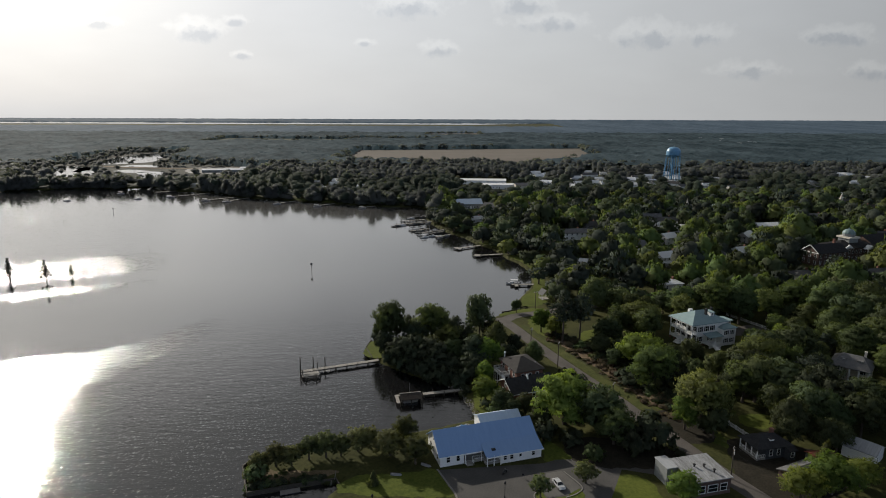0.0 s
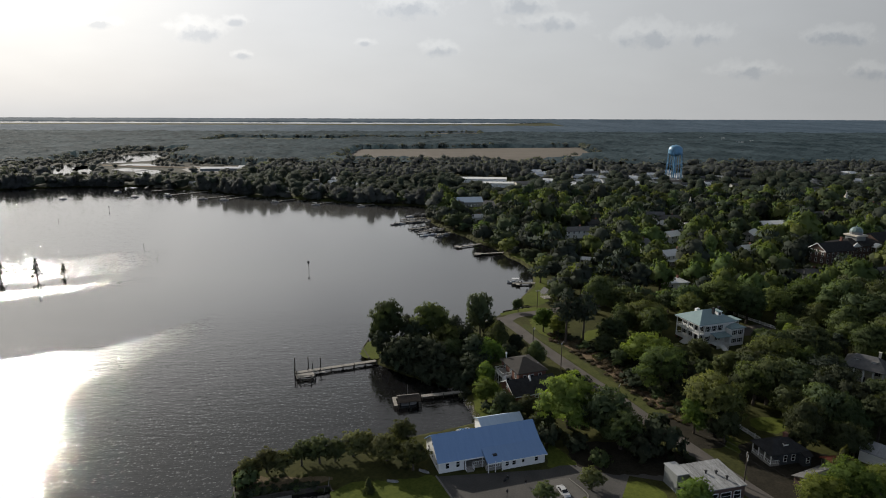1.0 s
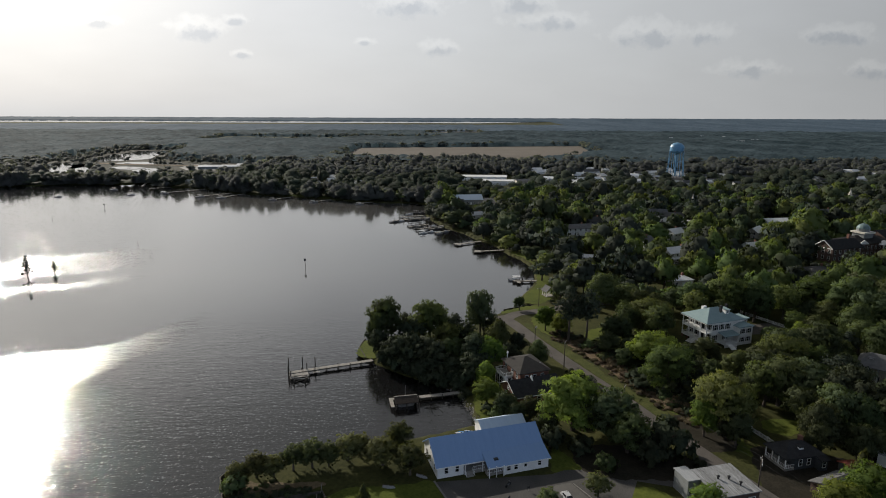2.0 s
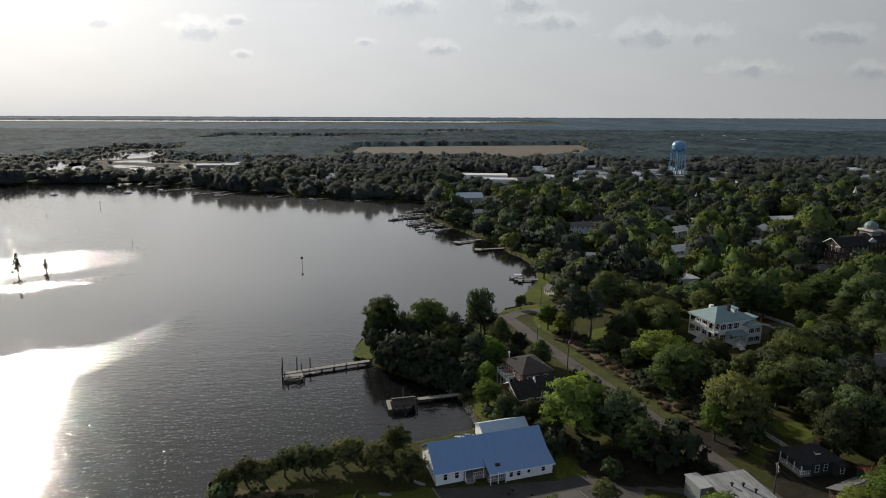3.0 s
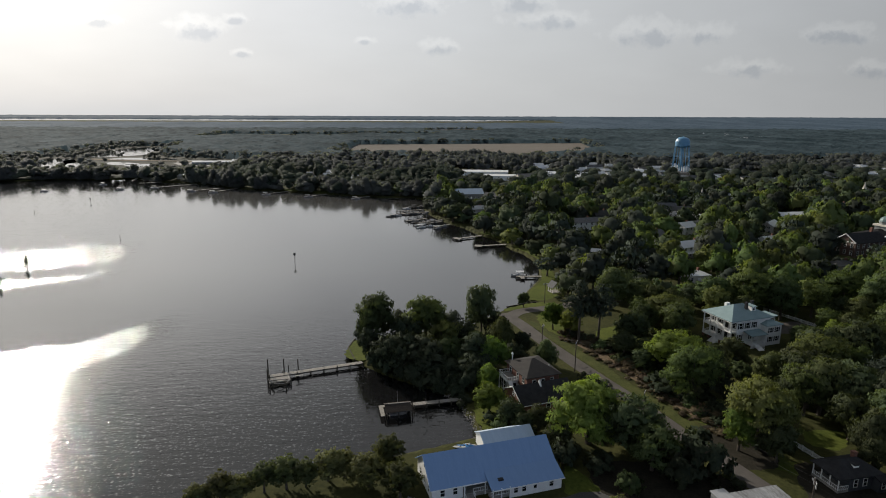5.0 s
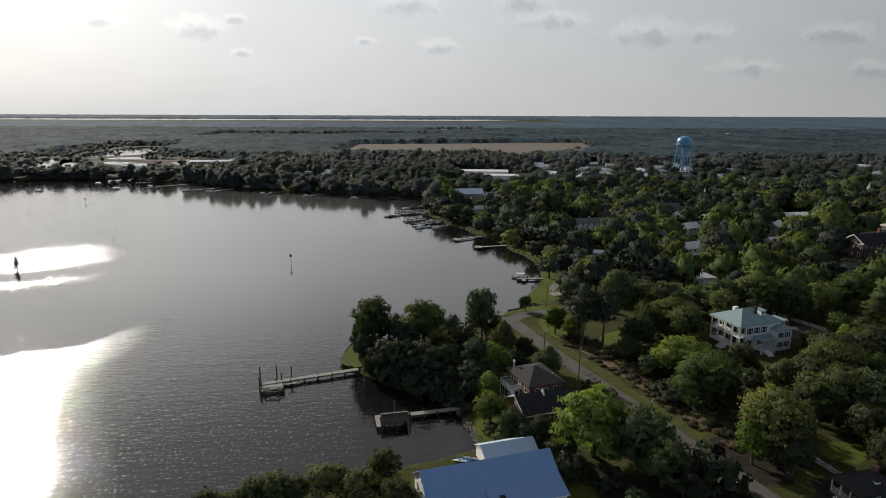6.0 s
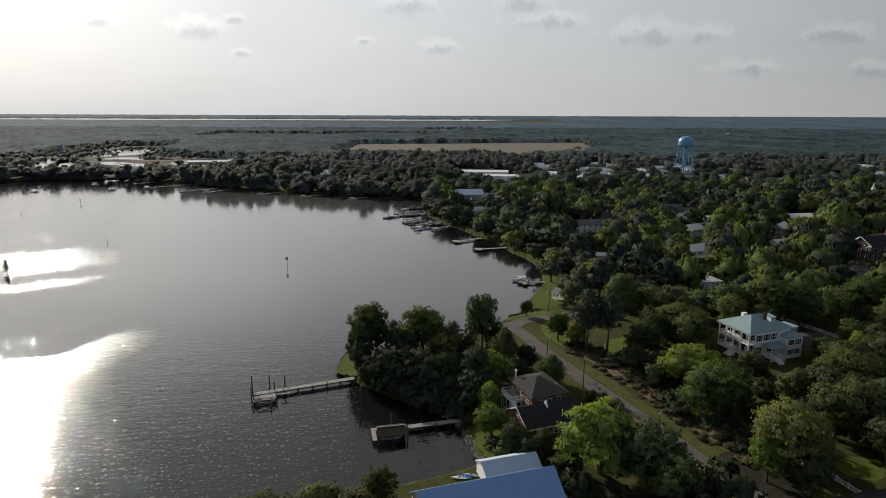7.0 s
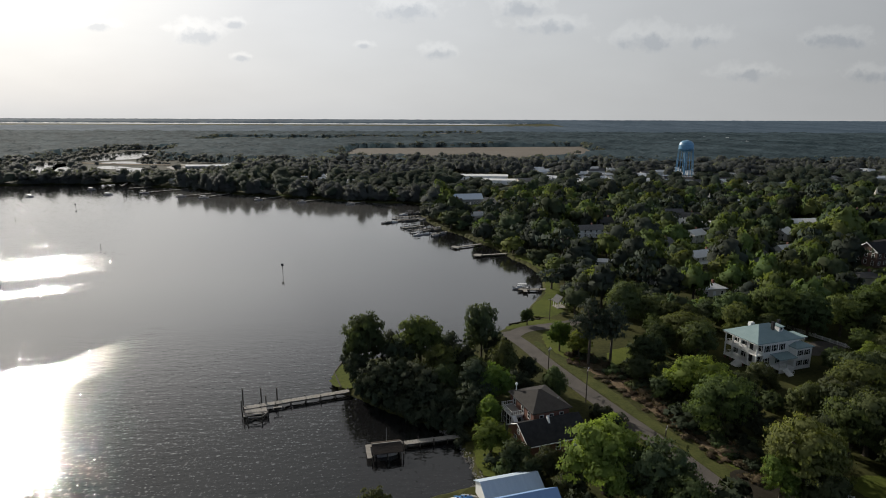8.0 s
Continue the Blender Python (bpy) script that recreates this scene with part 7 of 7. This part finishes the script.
for x, y in ((-10.5, 124.6), (-3.6, 128.4)):
    k = thing("rowing_boat", pose(x, y, LAND, 0, 0, rng.uniform(60, 100)), "small pale upturned rowing boat beside the hall", "boat", "rowing boats")
    part("hull", Geo().lathe([(0.30, -1.3), (0.40, -0.9), (0.48, 0), (0.36, 0.9), (0.05, 1.4)], 10, pose(0, 0, 0.12, 90) @ Matrix.Diagonal((1, 0.9, 1, 1))), BOATGREY, k)
    part("keel", Geo().box(-0.04, 0.04, -1.3, 1.35, 0.50, 0.60), DARKWOOD, k), part("transom", Geo().box(-0.3, 0.3, 1.3, 1.36, 0.0, 0.42), DARKWOOD, k)


def picket_fence(a, b, h, label, mat=None):
    t = thing("fence", pose(0, 0, LAND), label, "fence", "garden fences")
    va, vb = Vector((*a, 0)), Vector((*b, 0))
    n = int((vb - va).length / 2.4)
    m = pose(*a, 0, 0, 0, math.degrees(math.atan2(b[1] - a[1], b[0] - a[0])))
    for i in range(n + 1):
        part("post", FPOST, TRIM, t, m=m @ pose(i * 2.4, 0, 0))
    for i in range(n):
        for z in (0.2, 0.95):
            part("rail", FRAIL, TRIM, t, m=m @ pose(i * 2.4, 0, z))
        for k in range(9):
            part("picket", FPICKET, TRIM, t, m=m @ pose(i * 2.4 + 0.23 + k * 0.24, 0, 0))


FPOST = Geo().box(-0.09, 0.09, -0.09, 0.09, -0.2, 1.35).mesh("post", TRIM)
FRAIL = Geo().box(0.1, 2.3, -0.03, 0.03, 0.0, 0.1).mesh("rail", TRIM)
FPICKET = Geo().box(-0.06, 0.06, -0.055, -0.031, 0.08, 1.2).mesh("picket", TRIM)
picket_fence((75.5, 157.0), (81.2, 139.2), 1.2, "white picket fence round the garden")
picket_fence((121, 240), (137, 206), 1.2, "white picket fence behind the porch house")
for i, (x, y) in enumerate(((121, 167), (123, 165.5), (125, 164.5), (119.5, 168))):
    plant("shrub", x, y, 2.2, 1.6, label="flowering shrub in front of the columned house")


# ---- undergrowth on the banks of the street and in the gardens ----
_r = np.random.default_rng(21)
for x0, y0, x1, y1, n, q in ((54, 205, 69, 168, 34, 2.2), (56, 200, 74, 160, 26, 3.2), (64, 168, 74, 148, 16, 2.4), (39.5, 180, 44, 172, 5, 1.2), (45, 138, 58, 132, 10, 2.0), (74, 176, 84, 165, 12, 2.6), (68, 214, 84, 190, 16, 3.2), (36, 152, 46, 146, 8, 2.4), (14, 158, 19, 152, 6, 2.0)):
    for k in range(n):
        s, a = _r.uniform(), _r.uniform(2.0, 4.2)
        x, y = x0 + (x1 - x0) * s + _r.normal(0, q), y0 + (y1 - y0) * s + _r.normal(0, q)
        plant("shrub_dark" if _r.uniform() < 0.62 else "shrub", x, y, a * _r.uniform(0.6, 1.0), a * _r.uniform(0.55, 0.8), group="undergrowth", label="tangled undergrowth beside the street")
for k in range(150):
    # low dry brush on the earth bank above the street
    i = _r.uniform(1.6, 5.4)
    p = Vector(ROAD[int(i)]).lerp(Vector(ROAD[int(i) + 1]), i % 1)
    a = _r.uniform(0.7, 1.7)
    o = 5.8 + 7.5 * _r.uniform() ** 0.8
    plant("brush" if o < 10 or k % 3 else "shrub_dark", p.x + o, p.y + o * 0.42, a * _r.uniform(0.6, 1.0) * (1.6 if o > 10 else 1.0), a * (1.5 if o > 10 else 1.0), group="undergrowth", label="low dry brown brush on the bank" if o < 10 or k % 3 else "tangled undergrowth beside the street")
for key, x, y, h, q in (("fresh", 65.5, 170.5, 15, 8.4), ("mid_a", 92.5, 161.5, 15, 8.6), ("fresh", 73, 155, 9, 5.2), ("dark_b", 74, 180, 11, 5.2), ("dark_a", 86, 192, 8, 4.4), ("shrub_dark", 40.6, 176.4, 4.2, 3.2),
                        ("dark_a", 58, 186, 7, 3.6), ("dark_b", 68, 193, 9, 4.4), ("dark_a", 17.5, 155.0, 7, 4.0), ("dark_a", 27.0, 146.0, 7, 3.6)):
    plant(key, x, y, h, q, group="trees along the street")
    TAKEN.append((x, y, q))


for key, x, y, h, q in (("dark_a", 96.0, 156.5, 13, 6.0), ("mid_b", 98.5, 148.5, 13, 6.2), ("deep_b", 102, 153.5, 14, 7.0), ("dark_a", 95.0, 143.8, 11, 4.6), ("fresh", 88.5, 161.0, 14, 6.6), 
                        ("fresh", 75.8, 150.5, 12, 4.8), ("mid_b", 101, 141.0, 13, 6.0), ("deep_a", 107, 147.5, 14, 6.5), ("dark_a", 99, 134.5, 9, 3.8), ("dark_a", 116, 150, 13, 6.5), ("deep_b", 110, 157, 14, 6.5)):
    plant(key, x, y, h, q, group="trees round the garden lawn")
    TAKEN.append((x, y, q))
for key, x, y, h, q in (("dark_a", 124.5, 163.5, 6, 4.0), ("mid_a", 129, 158.5, 8, 4.6), ("dark_b", 119.5, 169.5, 6, 3.4), ("dark_a", 23.6, 153.4, 6.5, 3.6), ("dark_a", 20.0, 151.6, 6, 3.0)):
    plant(key, x, y, h, q, group="trees by the houses")
    TAKEN.append((x, y, q))
for k in range(26):
    s = k / 25
    x, y = -43.5 + 17.5 * s + _r.normal(0, 0.5), 119.6 + 3.6 * s + _r.normal(0, 0.5)
    plant("shrub_dark" if k % 3 else "shrub", x, y, _r.uniform(0.6, 1.5), _r.uniform(0.8, 1.5), group="undergrowth", label="low scrub on the bank above the basin")
for k in range(9):
    plant("shrub", _r.uniform(-43, -30), _r.uniform(122.5, 127), _r.uniform(0.5, 1.0), _r.uniform(0.5, 1.0), group="undergrowth", label="dry tuft under the live oaks")


# ---- trees filling the town, then the far woods ----
def off_roads(x, y, gap):
    for line in (ROAD, SIDE_ROAD):
        for (ax, ay), (bx, by) in zip(line, line[1:]):
            dx, dy = bx - ax, by - ay
            t = min(1, max(0, ((x - ax) * dx + (y - ay) * dy) / (dx * dx + dy * dy)))
            if math.hypot(x - ax - t * dx, y - ay - t * dy) < gap:
                return False
    return True


LAWNS = [(86, 149, 8), (81, 141, 5), (77, 134, 4), (79, 158, 6), (60, 210, 8), (44, 218, 7), (56, 206, 6), (43, 262, 9), (48, 280, 6), (50, 300, 5), (49, 318, 4), (44, 337, 4), (38, 362, 3), (30, 382, 3), (34, 246, 9), (12, 163, 7), (28, 246, 6), (20, 232, 5), (4, 490, 8), (31, 136, 9), (56, 122, 9)]


def free(x, y, r, taken, gap=0.62):
    for cx, cy, cr in CLEAR:
        if (x - cx) ** 2 + (y - cy) ** 2 < (cr + r * 0.35) ** 2:
            return False
    for cx, cy, cr in LAWNS:
        if (x - cx) ** 2 + (y - cy) ** 2 < (cr + r * 0.3) ** 2:
            return False
    for cx, cy, cr in taken:
        if (x - cx) ** 2 + (y - cy) ** 2 < (gap * (r + cr)) ** 2:
            return False
    return True


def town_trees():
    r = np.random.default_rng(3)
    near_keys = ["mid_a", "mid_b", "dark_a", "dark_b", "fresh", "mid_b", "pine", "mid_a", "dark_a", "fresh"]
    cells, heaps, gardens = {}, {}, np.array(LOW)
    for p in TAKEN:
        cells.setdefault((int(p[0] // 24), int(p[1] // 24)), []).append(p)
    for k in range(15000):
        y = 118 + 450 * r.uniform() ** 0.72
        x = r.uniform(-60, 0.82 * y + 25)
        rad = float(np.clip(r.normal(6.2 if y < 245 else 6.8, 1.6), 3.2, 10.0))
        h = rad * r.uniform(1.6, 2.3) + 1.8
        if (x < 62 and y < 235) or (x < 80 and y < 205):
            continue
        if y < 240 and x < 0.30 * y + 2:
            continue
        cx, cy = int(x // 24), int(y // 24)
        close = [p for i in (-1, 0, 1) for j in (-1, 0, 1) for p in cells.get((cx + i, cy + j), ())]
        inside = (gardens[:, 0] - x) ** 2 + (gardens[:, 1] - y) ** 2 < gardens[:, 2] ** 2
        top = min(h, float(gardens[inside, 3].min())) if inside.any() else h
        if top < h:
            h, rad = top, max(1.2, min(rad, top * 0.6))
        if not free(x, y, rad, close) or not off_roads(x, y, 4.5 + rad * 0.35):
            continue
        d = float(shore_distance(np.array([x]), np.array([y]))[0])
        if d < 3.0:
            continue
        if d < 14:
            h *= 0.7
        patch = noise.noise(Vector((x * 0.012, y * 0.012, 0)))
        w = r.uniform() + patch * 0.6
        if y < 245:
            plant(near_keys[int(r.integers(len(near_keys)))], x, y, h, rad * 1.12, z=LAND - 0.15, group="town trees")
        else:
            heaps.setdefault(0 if w < 0.28 else 1 if w < 0.46 else 2 if w < 0.60 else 3 if w < 0.78 else 4 if w < 0.95 else 5, []).append((x, y, h, rad * 1.12, r.uniform(0, 6.28)))
        cells.setdefault((cx, cy), []).append((x, y, rad))
    for i, rows in sorted(heaps.items()):
        k = KINDS["town_%d" % i]
        for piece, mat in (("crown", k["crown"].materials[0]), ("trunk", BARK)):
            me = k[piece]
            v = np.empty(len(me.vertices) * 3)
            me.vertices.foreach_get("co", v)
            v = v.reshape(-1, 3)
            f = [tuple(p.vertices) for p in me.polygons]
            vs, fs, ns, nv = [], [], [], k["normals"]
            for x, y, h, q, a in rows:
                c, s = math.cos(a), math.sin(a)
                if piece == "crown":
                    ns.append(np.column_stack([(nv[:, 0] * c - nv[:, 1] * s) / q, (nv[:, 0] * s + nv[:, 1] * c) / q, nv[:, 2] / h]))
                base = len(vs) * len(v)
                vs.append(np.column_stack([(v[:, 0] * c - v[:, 1] * s) * q + x, (v[:, 0] * s + v[:, 1] * c) * q + y, v[:, 2] * h + LAND - 0.15]))
                fs += [tuple(base + u for u in p) for p in f]
            if piece == "crown":
                heap = new("town_woods", mesh_of("town_woods", np.concatenate(vs), fs, mat, np.concatenate(ns)))
                tagged(heap, k["label"], "woods", kind="stuff")
            else:
                tagged(part("trunk", mesh_of("trunk", np.concatenate(vs), fs, mat), mat, heap), kind="stuff")


town_trees()


def woods(name, xs, ys, h, rad, seed, leaf, n_leaf, size, mat, label, gap_fields=True, min_d=2.0, core=True, up=0.7, base=0.42, lobes=3):
    """One sheet of far trees: each an uneven heap of leaf clumps over a dense heart."""
    r = np.random.default_rng(seed)
    m = len(xs)
    d = shore_distance(xs, ys)
    keep = d > min_d
    if gap_fields:
        for poly in OPEN:
            keep &= ~in_poly(xs, ys, np.array(poly, float))
    for cx, cy, cr in CLEAR:
        keep &= (xs - cx) ** 2 + (ys - cy) ** 2 > cr * cr
    xs, ys, h, rad = xs[keep], ys[keep], h[keep], rad[keep]
    top = low_growth(xs, ys, h)
    rad, h = np.where(top < h, np.minimum(rad, top * 0.8), rad), top
    m = len(xs)
    z = LAND + far_rise(ys)
    lc = np.stack([xs, ys, z], 1)[:, None, :] + np.stack([r.normal(0, 0.30, (m, lobes)) * rad[:, None], r.normal(0, 0.30, (m, lobes)) * rad[:, None], h[:, None] * r.uniform(base, 0.78, (m, lobes))], 2)
    lr = rad[:, None] * r.uniform(0.65, 0.95, (m, lobes))
    lv = h[:, None] * r.uniform(0.17, 0.27, (m, lobes))
    lc, lr, lv = lc.reshape(-1, 3), lr.ravel(), lv.ravel()
    dirs = r.normal(size=(len(lc), n_leaf, 3))
    dirs[:, :, 2] = np.abs(dirs[:, :, 2]) * 0.9 - 0.25
    dirs /= np.linalg.norm(dirs, axis=2, keepdims=True)
    c = lc[:, None, :] + dirs * np.stack([lr, lr, lv], 1)[:, None, :] * r.uniform(0.82, 1.06, (len(lc), n_leaf, 1))
    v, f = quads(c.reshape(-1, 3), (dirs + np.array([0, 0, up]) + r.normal(0, 0.3, dirs.shape)).reshape(-1, 3), size, r, True)
    vs, fs = [v], f.tolist()
    heart = np.repeat(np.stack([xs, ys, z + h * 0.45], 1), lobes, axis=0)
    wide = np.repeat(np.stack([rad, rad, h * 0.45], 1), lobes, axis=0)
    soft = unit(dirs * 0.35 + unit((c - heart[:, None, :]) / wide[:, None, :]) * 0.55 + np.array([0, 0, 1.15]) + r.normal(0, 0.06, dirs.shape)).reshape(-1, 3)
    ns = [np.repeat(soft, 3, axis=0)]
    if core:
        ns.append(unit(ICO_V[None] * 0.35 + unit((ICO_V[None] * np.stack([lr, lr, lv], 1)[:, None, :] + (lc - heart)[:, None, :]) / wide[:, None, :]) * 0.55 + np.array([0, 0, 1.15])).reshape(-1, 3))
        iv = (ICO_V[None] * r.uniform(0.7, 0.95, (len(lc), 12, 1)) * np.stack([lr, lr, lv * 1.1], 1)[:, None, :] + lc[:, None, :]).reshape(-1, 3)
        fi = (ICO_F[None] + (np.arange(len(lc)) * 12)[:, None, None] + len(v)).reshape(-1, 3)
        vs.append(iv)
        fs += fi.tolist()
    ob = new(name, mesh_of(name, np.concatenate(vs), fs, mat, np.concatenate(ns)))
    return tagged(ob, label, "woods", kind="stuff")


def in_poly(px, py, poly):
    inside = np.zeros(px.shape, bool)
    for (ax, ay), (bx, by) in zip(poly, np.roll(poly, -1, axis=0)):
        cross = (ay > py) != (by > py)
        inside ^= cross & (px < ax + (py - ay) * (bx - ax) / ((by - ay) if by != ay else 1e-9))
    return inside


OPEN = [[(-190, 1100), (-215, 1530), (380, 1660), (330, 1250), (120, 960)], [(-70, 2500), (-60, 2800), (170, 2850), (160, 2550)], [(-420, 2080), (-400, 2240), (-20, 2300), (-30, 2120)],
        [(-760, 1900), (-830, 2300), (-300, 2250), (-330, 1950)], [(-570, 790), (-660, 960), (-720, 1180), (-740, 1420), (-600, 1420), (-500, 1100), (-290, 980), (-262, 880), (-255, 745), (-300, 705), (-380, 715), (-450, 705), (-520, 690)]]


def canopy(name, y0, y1, step, du, h0, h1, mat, label, r):
    """The uneven top of far woods as one sheet, open over fields and water."""
    ys = np.arange(y0, y1 + step, step)
    us = np.arange(-0.88, 0.88, du)
    gu, gy = np.meshgrid(us, ys)
    gy = gy + r.uniform(-0.35, 0.35, gy.shape) * step
    gx = (gu + r.uniform(-0.35, 0.35, gu.shape) * du) * gy
    soft = noise_of((gx * 0.018).ravel(), (gy * 0.006).ravel()).reshape(gx.shape)
    fine = noise_of((gx * 0.04).ravel(), (gy * 0.025).ravel()).reshape(gx.shape)
    h = (h0 + h1) / 2 + (h1 - h0) * (0.55 * soft + 0.50 * fine + r.uniform(-0.16, 0.16, gx.shape))
    gap = np.zeros(gx.shape, bool)
    for poly in OPEN:
        gap |= in_poly(gx, gy, np.array(poly, float))
    gap |= (gy > 3720) & (gy < 4420) & (gx < 800)
    for cx, cy, cr in CLEAR:
        if cy > y0 - 40:
            gap |= (gx - cx) ** 2 + (gy - cy) ** 2 < (cr * 1.3) ** 2
    z = LAND + far_rise(gy) + np.where(gap, -1.5, h)
    nx, ny = len(us), len(ys)
    i = (np.arange(ny - 1)[:, None] * nx + np.arange(nx - 1)[None, :]).ravel()
    me = mesh_of(name, np.column_stack([gx.ravel(), gy.ravel(), z.ravel()]), np.column_stack([i, i + 1, i + nx + 1, i + nx]).tolist(), mat, np.column_stack([r.normal(0, 0.10, gx.size), r.normal(0, 0.10, gx.size), np.ones(gx.size)]))
    return tagged(new(name, me), label, "woods", kind="stuff")


def noise_of(a, b):
    return np.array([noise.noise(Vector((p, q, 3.0))) for p, q in zip(a, b)])


def far_woods():
    r = np.random.default_rng(9)
    # behind the town and along the far bank
    n = 5400
    y = 540 + 440 * r.uniform(size=n) ** 0.85
    x = r.uniform(-0.86, 0.86, n) * y
    tall = 13.5 + 9 * noise_of(x * 0.008, y * 0.008) + r.normal(0, 2.8, n)
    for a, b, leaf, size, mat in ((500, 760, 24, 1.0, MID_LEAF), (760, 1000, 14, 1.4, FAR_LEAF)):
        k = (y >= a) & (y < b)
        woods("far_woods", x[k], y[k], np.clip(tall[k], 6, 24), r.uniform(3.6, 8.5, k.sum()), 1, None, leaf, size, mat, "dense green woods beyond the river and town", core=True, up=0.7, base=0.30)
    # close along the far bank
    q = np.array(FAR_SHORE[4:-3], float)
    s = r.uniform(0, len(q) - 1.001, 1150)
    k = s.astype(int)
    p = q[k] + (q[k + 1] - q[k]) * (s - k)[:, None]
    x, y = p[:, 0] + r.uniform(-3, 6, 1150), p[:, 1] + 0.5 + 15 * r.uniform(size=1150) ** 1.6
    k = noise_of(x * 0.045, y * 0.02) > -0.16
    x, y = x[k], y[k]
    n = len(x)
    low = np.where((x < -300) & (x > -470), r.choice([0.28, 0.36, 0.5, 0.85], n), np.where(x <= -470, 1.25, 1.0))
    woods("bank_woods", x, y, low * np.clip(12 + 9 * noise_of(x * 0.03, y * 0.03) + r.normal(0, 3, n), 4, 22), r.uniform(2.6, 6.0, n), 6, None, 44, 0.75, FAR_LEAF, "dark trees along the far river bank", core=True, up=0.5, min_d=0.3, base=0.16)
    # along the edges of fields and marsh, and where the canopy begins
    e = [r.uniform(-0.86, 0.86, 500) * 960, r.uniform(920, 1010, 500)]
    for poly in OPEN:
        q = np.array(poly + poly[:1], float)
        s = r.uniform(0, len(q) - 1.001, 330)
        k = s.astype(int)
        p = q[k] + (q[k + 1] - q[k]) * (s - k)[:, None] + r.normal(0, 7, (330, 2))
        e = [np.concatenate([e[0], p[:, 0]]), np.concatenate([e[1], p[:, 1]])]
    n = len(e[0])
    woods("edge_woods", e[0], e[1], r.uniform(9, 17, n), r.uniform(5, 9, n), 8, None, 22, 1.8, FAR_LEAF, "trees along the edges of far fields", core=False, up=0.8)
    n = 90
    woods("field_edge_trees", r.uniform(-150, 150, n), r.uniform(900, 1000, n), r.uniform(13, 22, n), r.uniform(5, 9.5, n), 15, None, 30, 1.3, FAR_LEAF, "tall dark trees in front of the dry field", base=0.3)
    # farther country: one rough canopy, haze carried by its colour
    canopy("distant_woods", 925, 2760, 8.0, 0.0046, 6.5, 15.5, CANOPY, "distant woods with haze put into their colour", r)
    canopy("horizon_woods", 2750, 5300, 20.0, 0.0036, 6.0, 11.0, HAZE_TINT_CANOPY, "horizon woods tinted pale blue for haze", r)
    # trees on the marsh, standing clear of the view over the creeks and the causeway
    n = 2600
    y = 690 + 740 * r.uniform(size=n) ** 1.3
    x = r.uniform(-0.74, -0.27, n) * y
    h = np.clip(8.5 + 8 * noise_of(x * 0.02, y * 0.02) + r.normal(0, 2.5, n), 2.5, 17)
    keep = in_poly(x, y, np.array(OPEN[-1], float))
    for poly in CREEKS + [BOATYARD]:
        q = np.array(poly, float)
        near = np.zeros(n, bool)
        for k in (0.0, 0.25, 0.5, 0.75, 1.0):
            f = 1 + k * h / (73 - h)
            near |= in_poly(x * f, y * f, q)
        keep &= ~near | (r.uniform(size=n) < 0.10)
        keep &= ~in_poly(x, y, q)
    x, y, h = x[keep], y[keep], h[keep]
    woods("marsh_trees", x, y, h, np.clip(h * r.uniform(0.32, 0.5, len(x)), 1.5, 6), 4, None, 22, 1.0, FAR_LEAF, "scattered dark trees on the marsh", gap_fields=False)


def far_houses():
    """Small pale houses scattered in the woods beyond the town."""
    r = np.random.default_rng(12)
    roofs = [gable_roof(13, 9, 3.2, 5.6).mesh("roof", m) for m in (PALEROOF, GREYROOF, TRIM)]
    walls = gable_wall(13, 9, 3.2, 5.6).mesh("wall", WHITE)
    for x0, x1, y0, y1, n in ((110, 340, 700, 890, 46), (330, 620, 560, 900, 22), (-330, -90, 630, 760, 10), (760, 1000, 1700, 2300, 9)):
        for k in range(n):
            x, y = r.uniform(x0, x1), r.uniform(y0, y1)
            if float(shore_distance(np.array([x]), np.array([y]))[0]) < 22:
                continue
            t = thing("house", pose(x, y, LAND + float(far_rise(y)), 0, 0, r.uniform(-30, 30)), "small pale far house among the woods", "house", "far houses")
            s = 1.0 if y < 1200 else 2.0
            part("wall", walls, WHITE, t, m=Matrix.Diagonal((s, s, s, 1))), part("roof", roofs[int(r.integers(3))], METALROOF, t, m=Matrix.Diagonal((s, s, s, 1)))
            keep_clear(x, y, 7.0, 120.0 if x > 0 else 50.0)


ribbon("causeway", [(-600, 1010), (-520, 978), (-425, 958), (-317, 950), (-230, 950)], 13, LAND + 0.6, DIRT, "pale causeway road across the marsh", "road")
house(-330, 900, 8, 60, 12, 4, 5.5, GREYSIDE, PALEROOF, "long low marina shed with pale roof", chim=False, cols=8, front=30, category="building")
house(-290, 935, 3, 50, 12, 4, 5.5, GREYSIDE, PALEROOF, "long low grey marina shed", chim=False, cols=6, front=30, category="building")
far_houses()
far_woods()
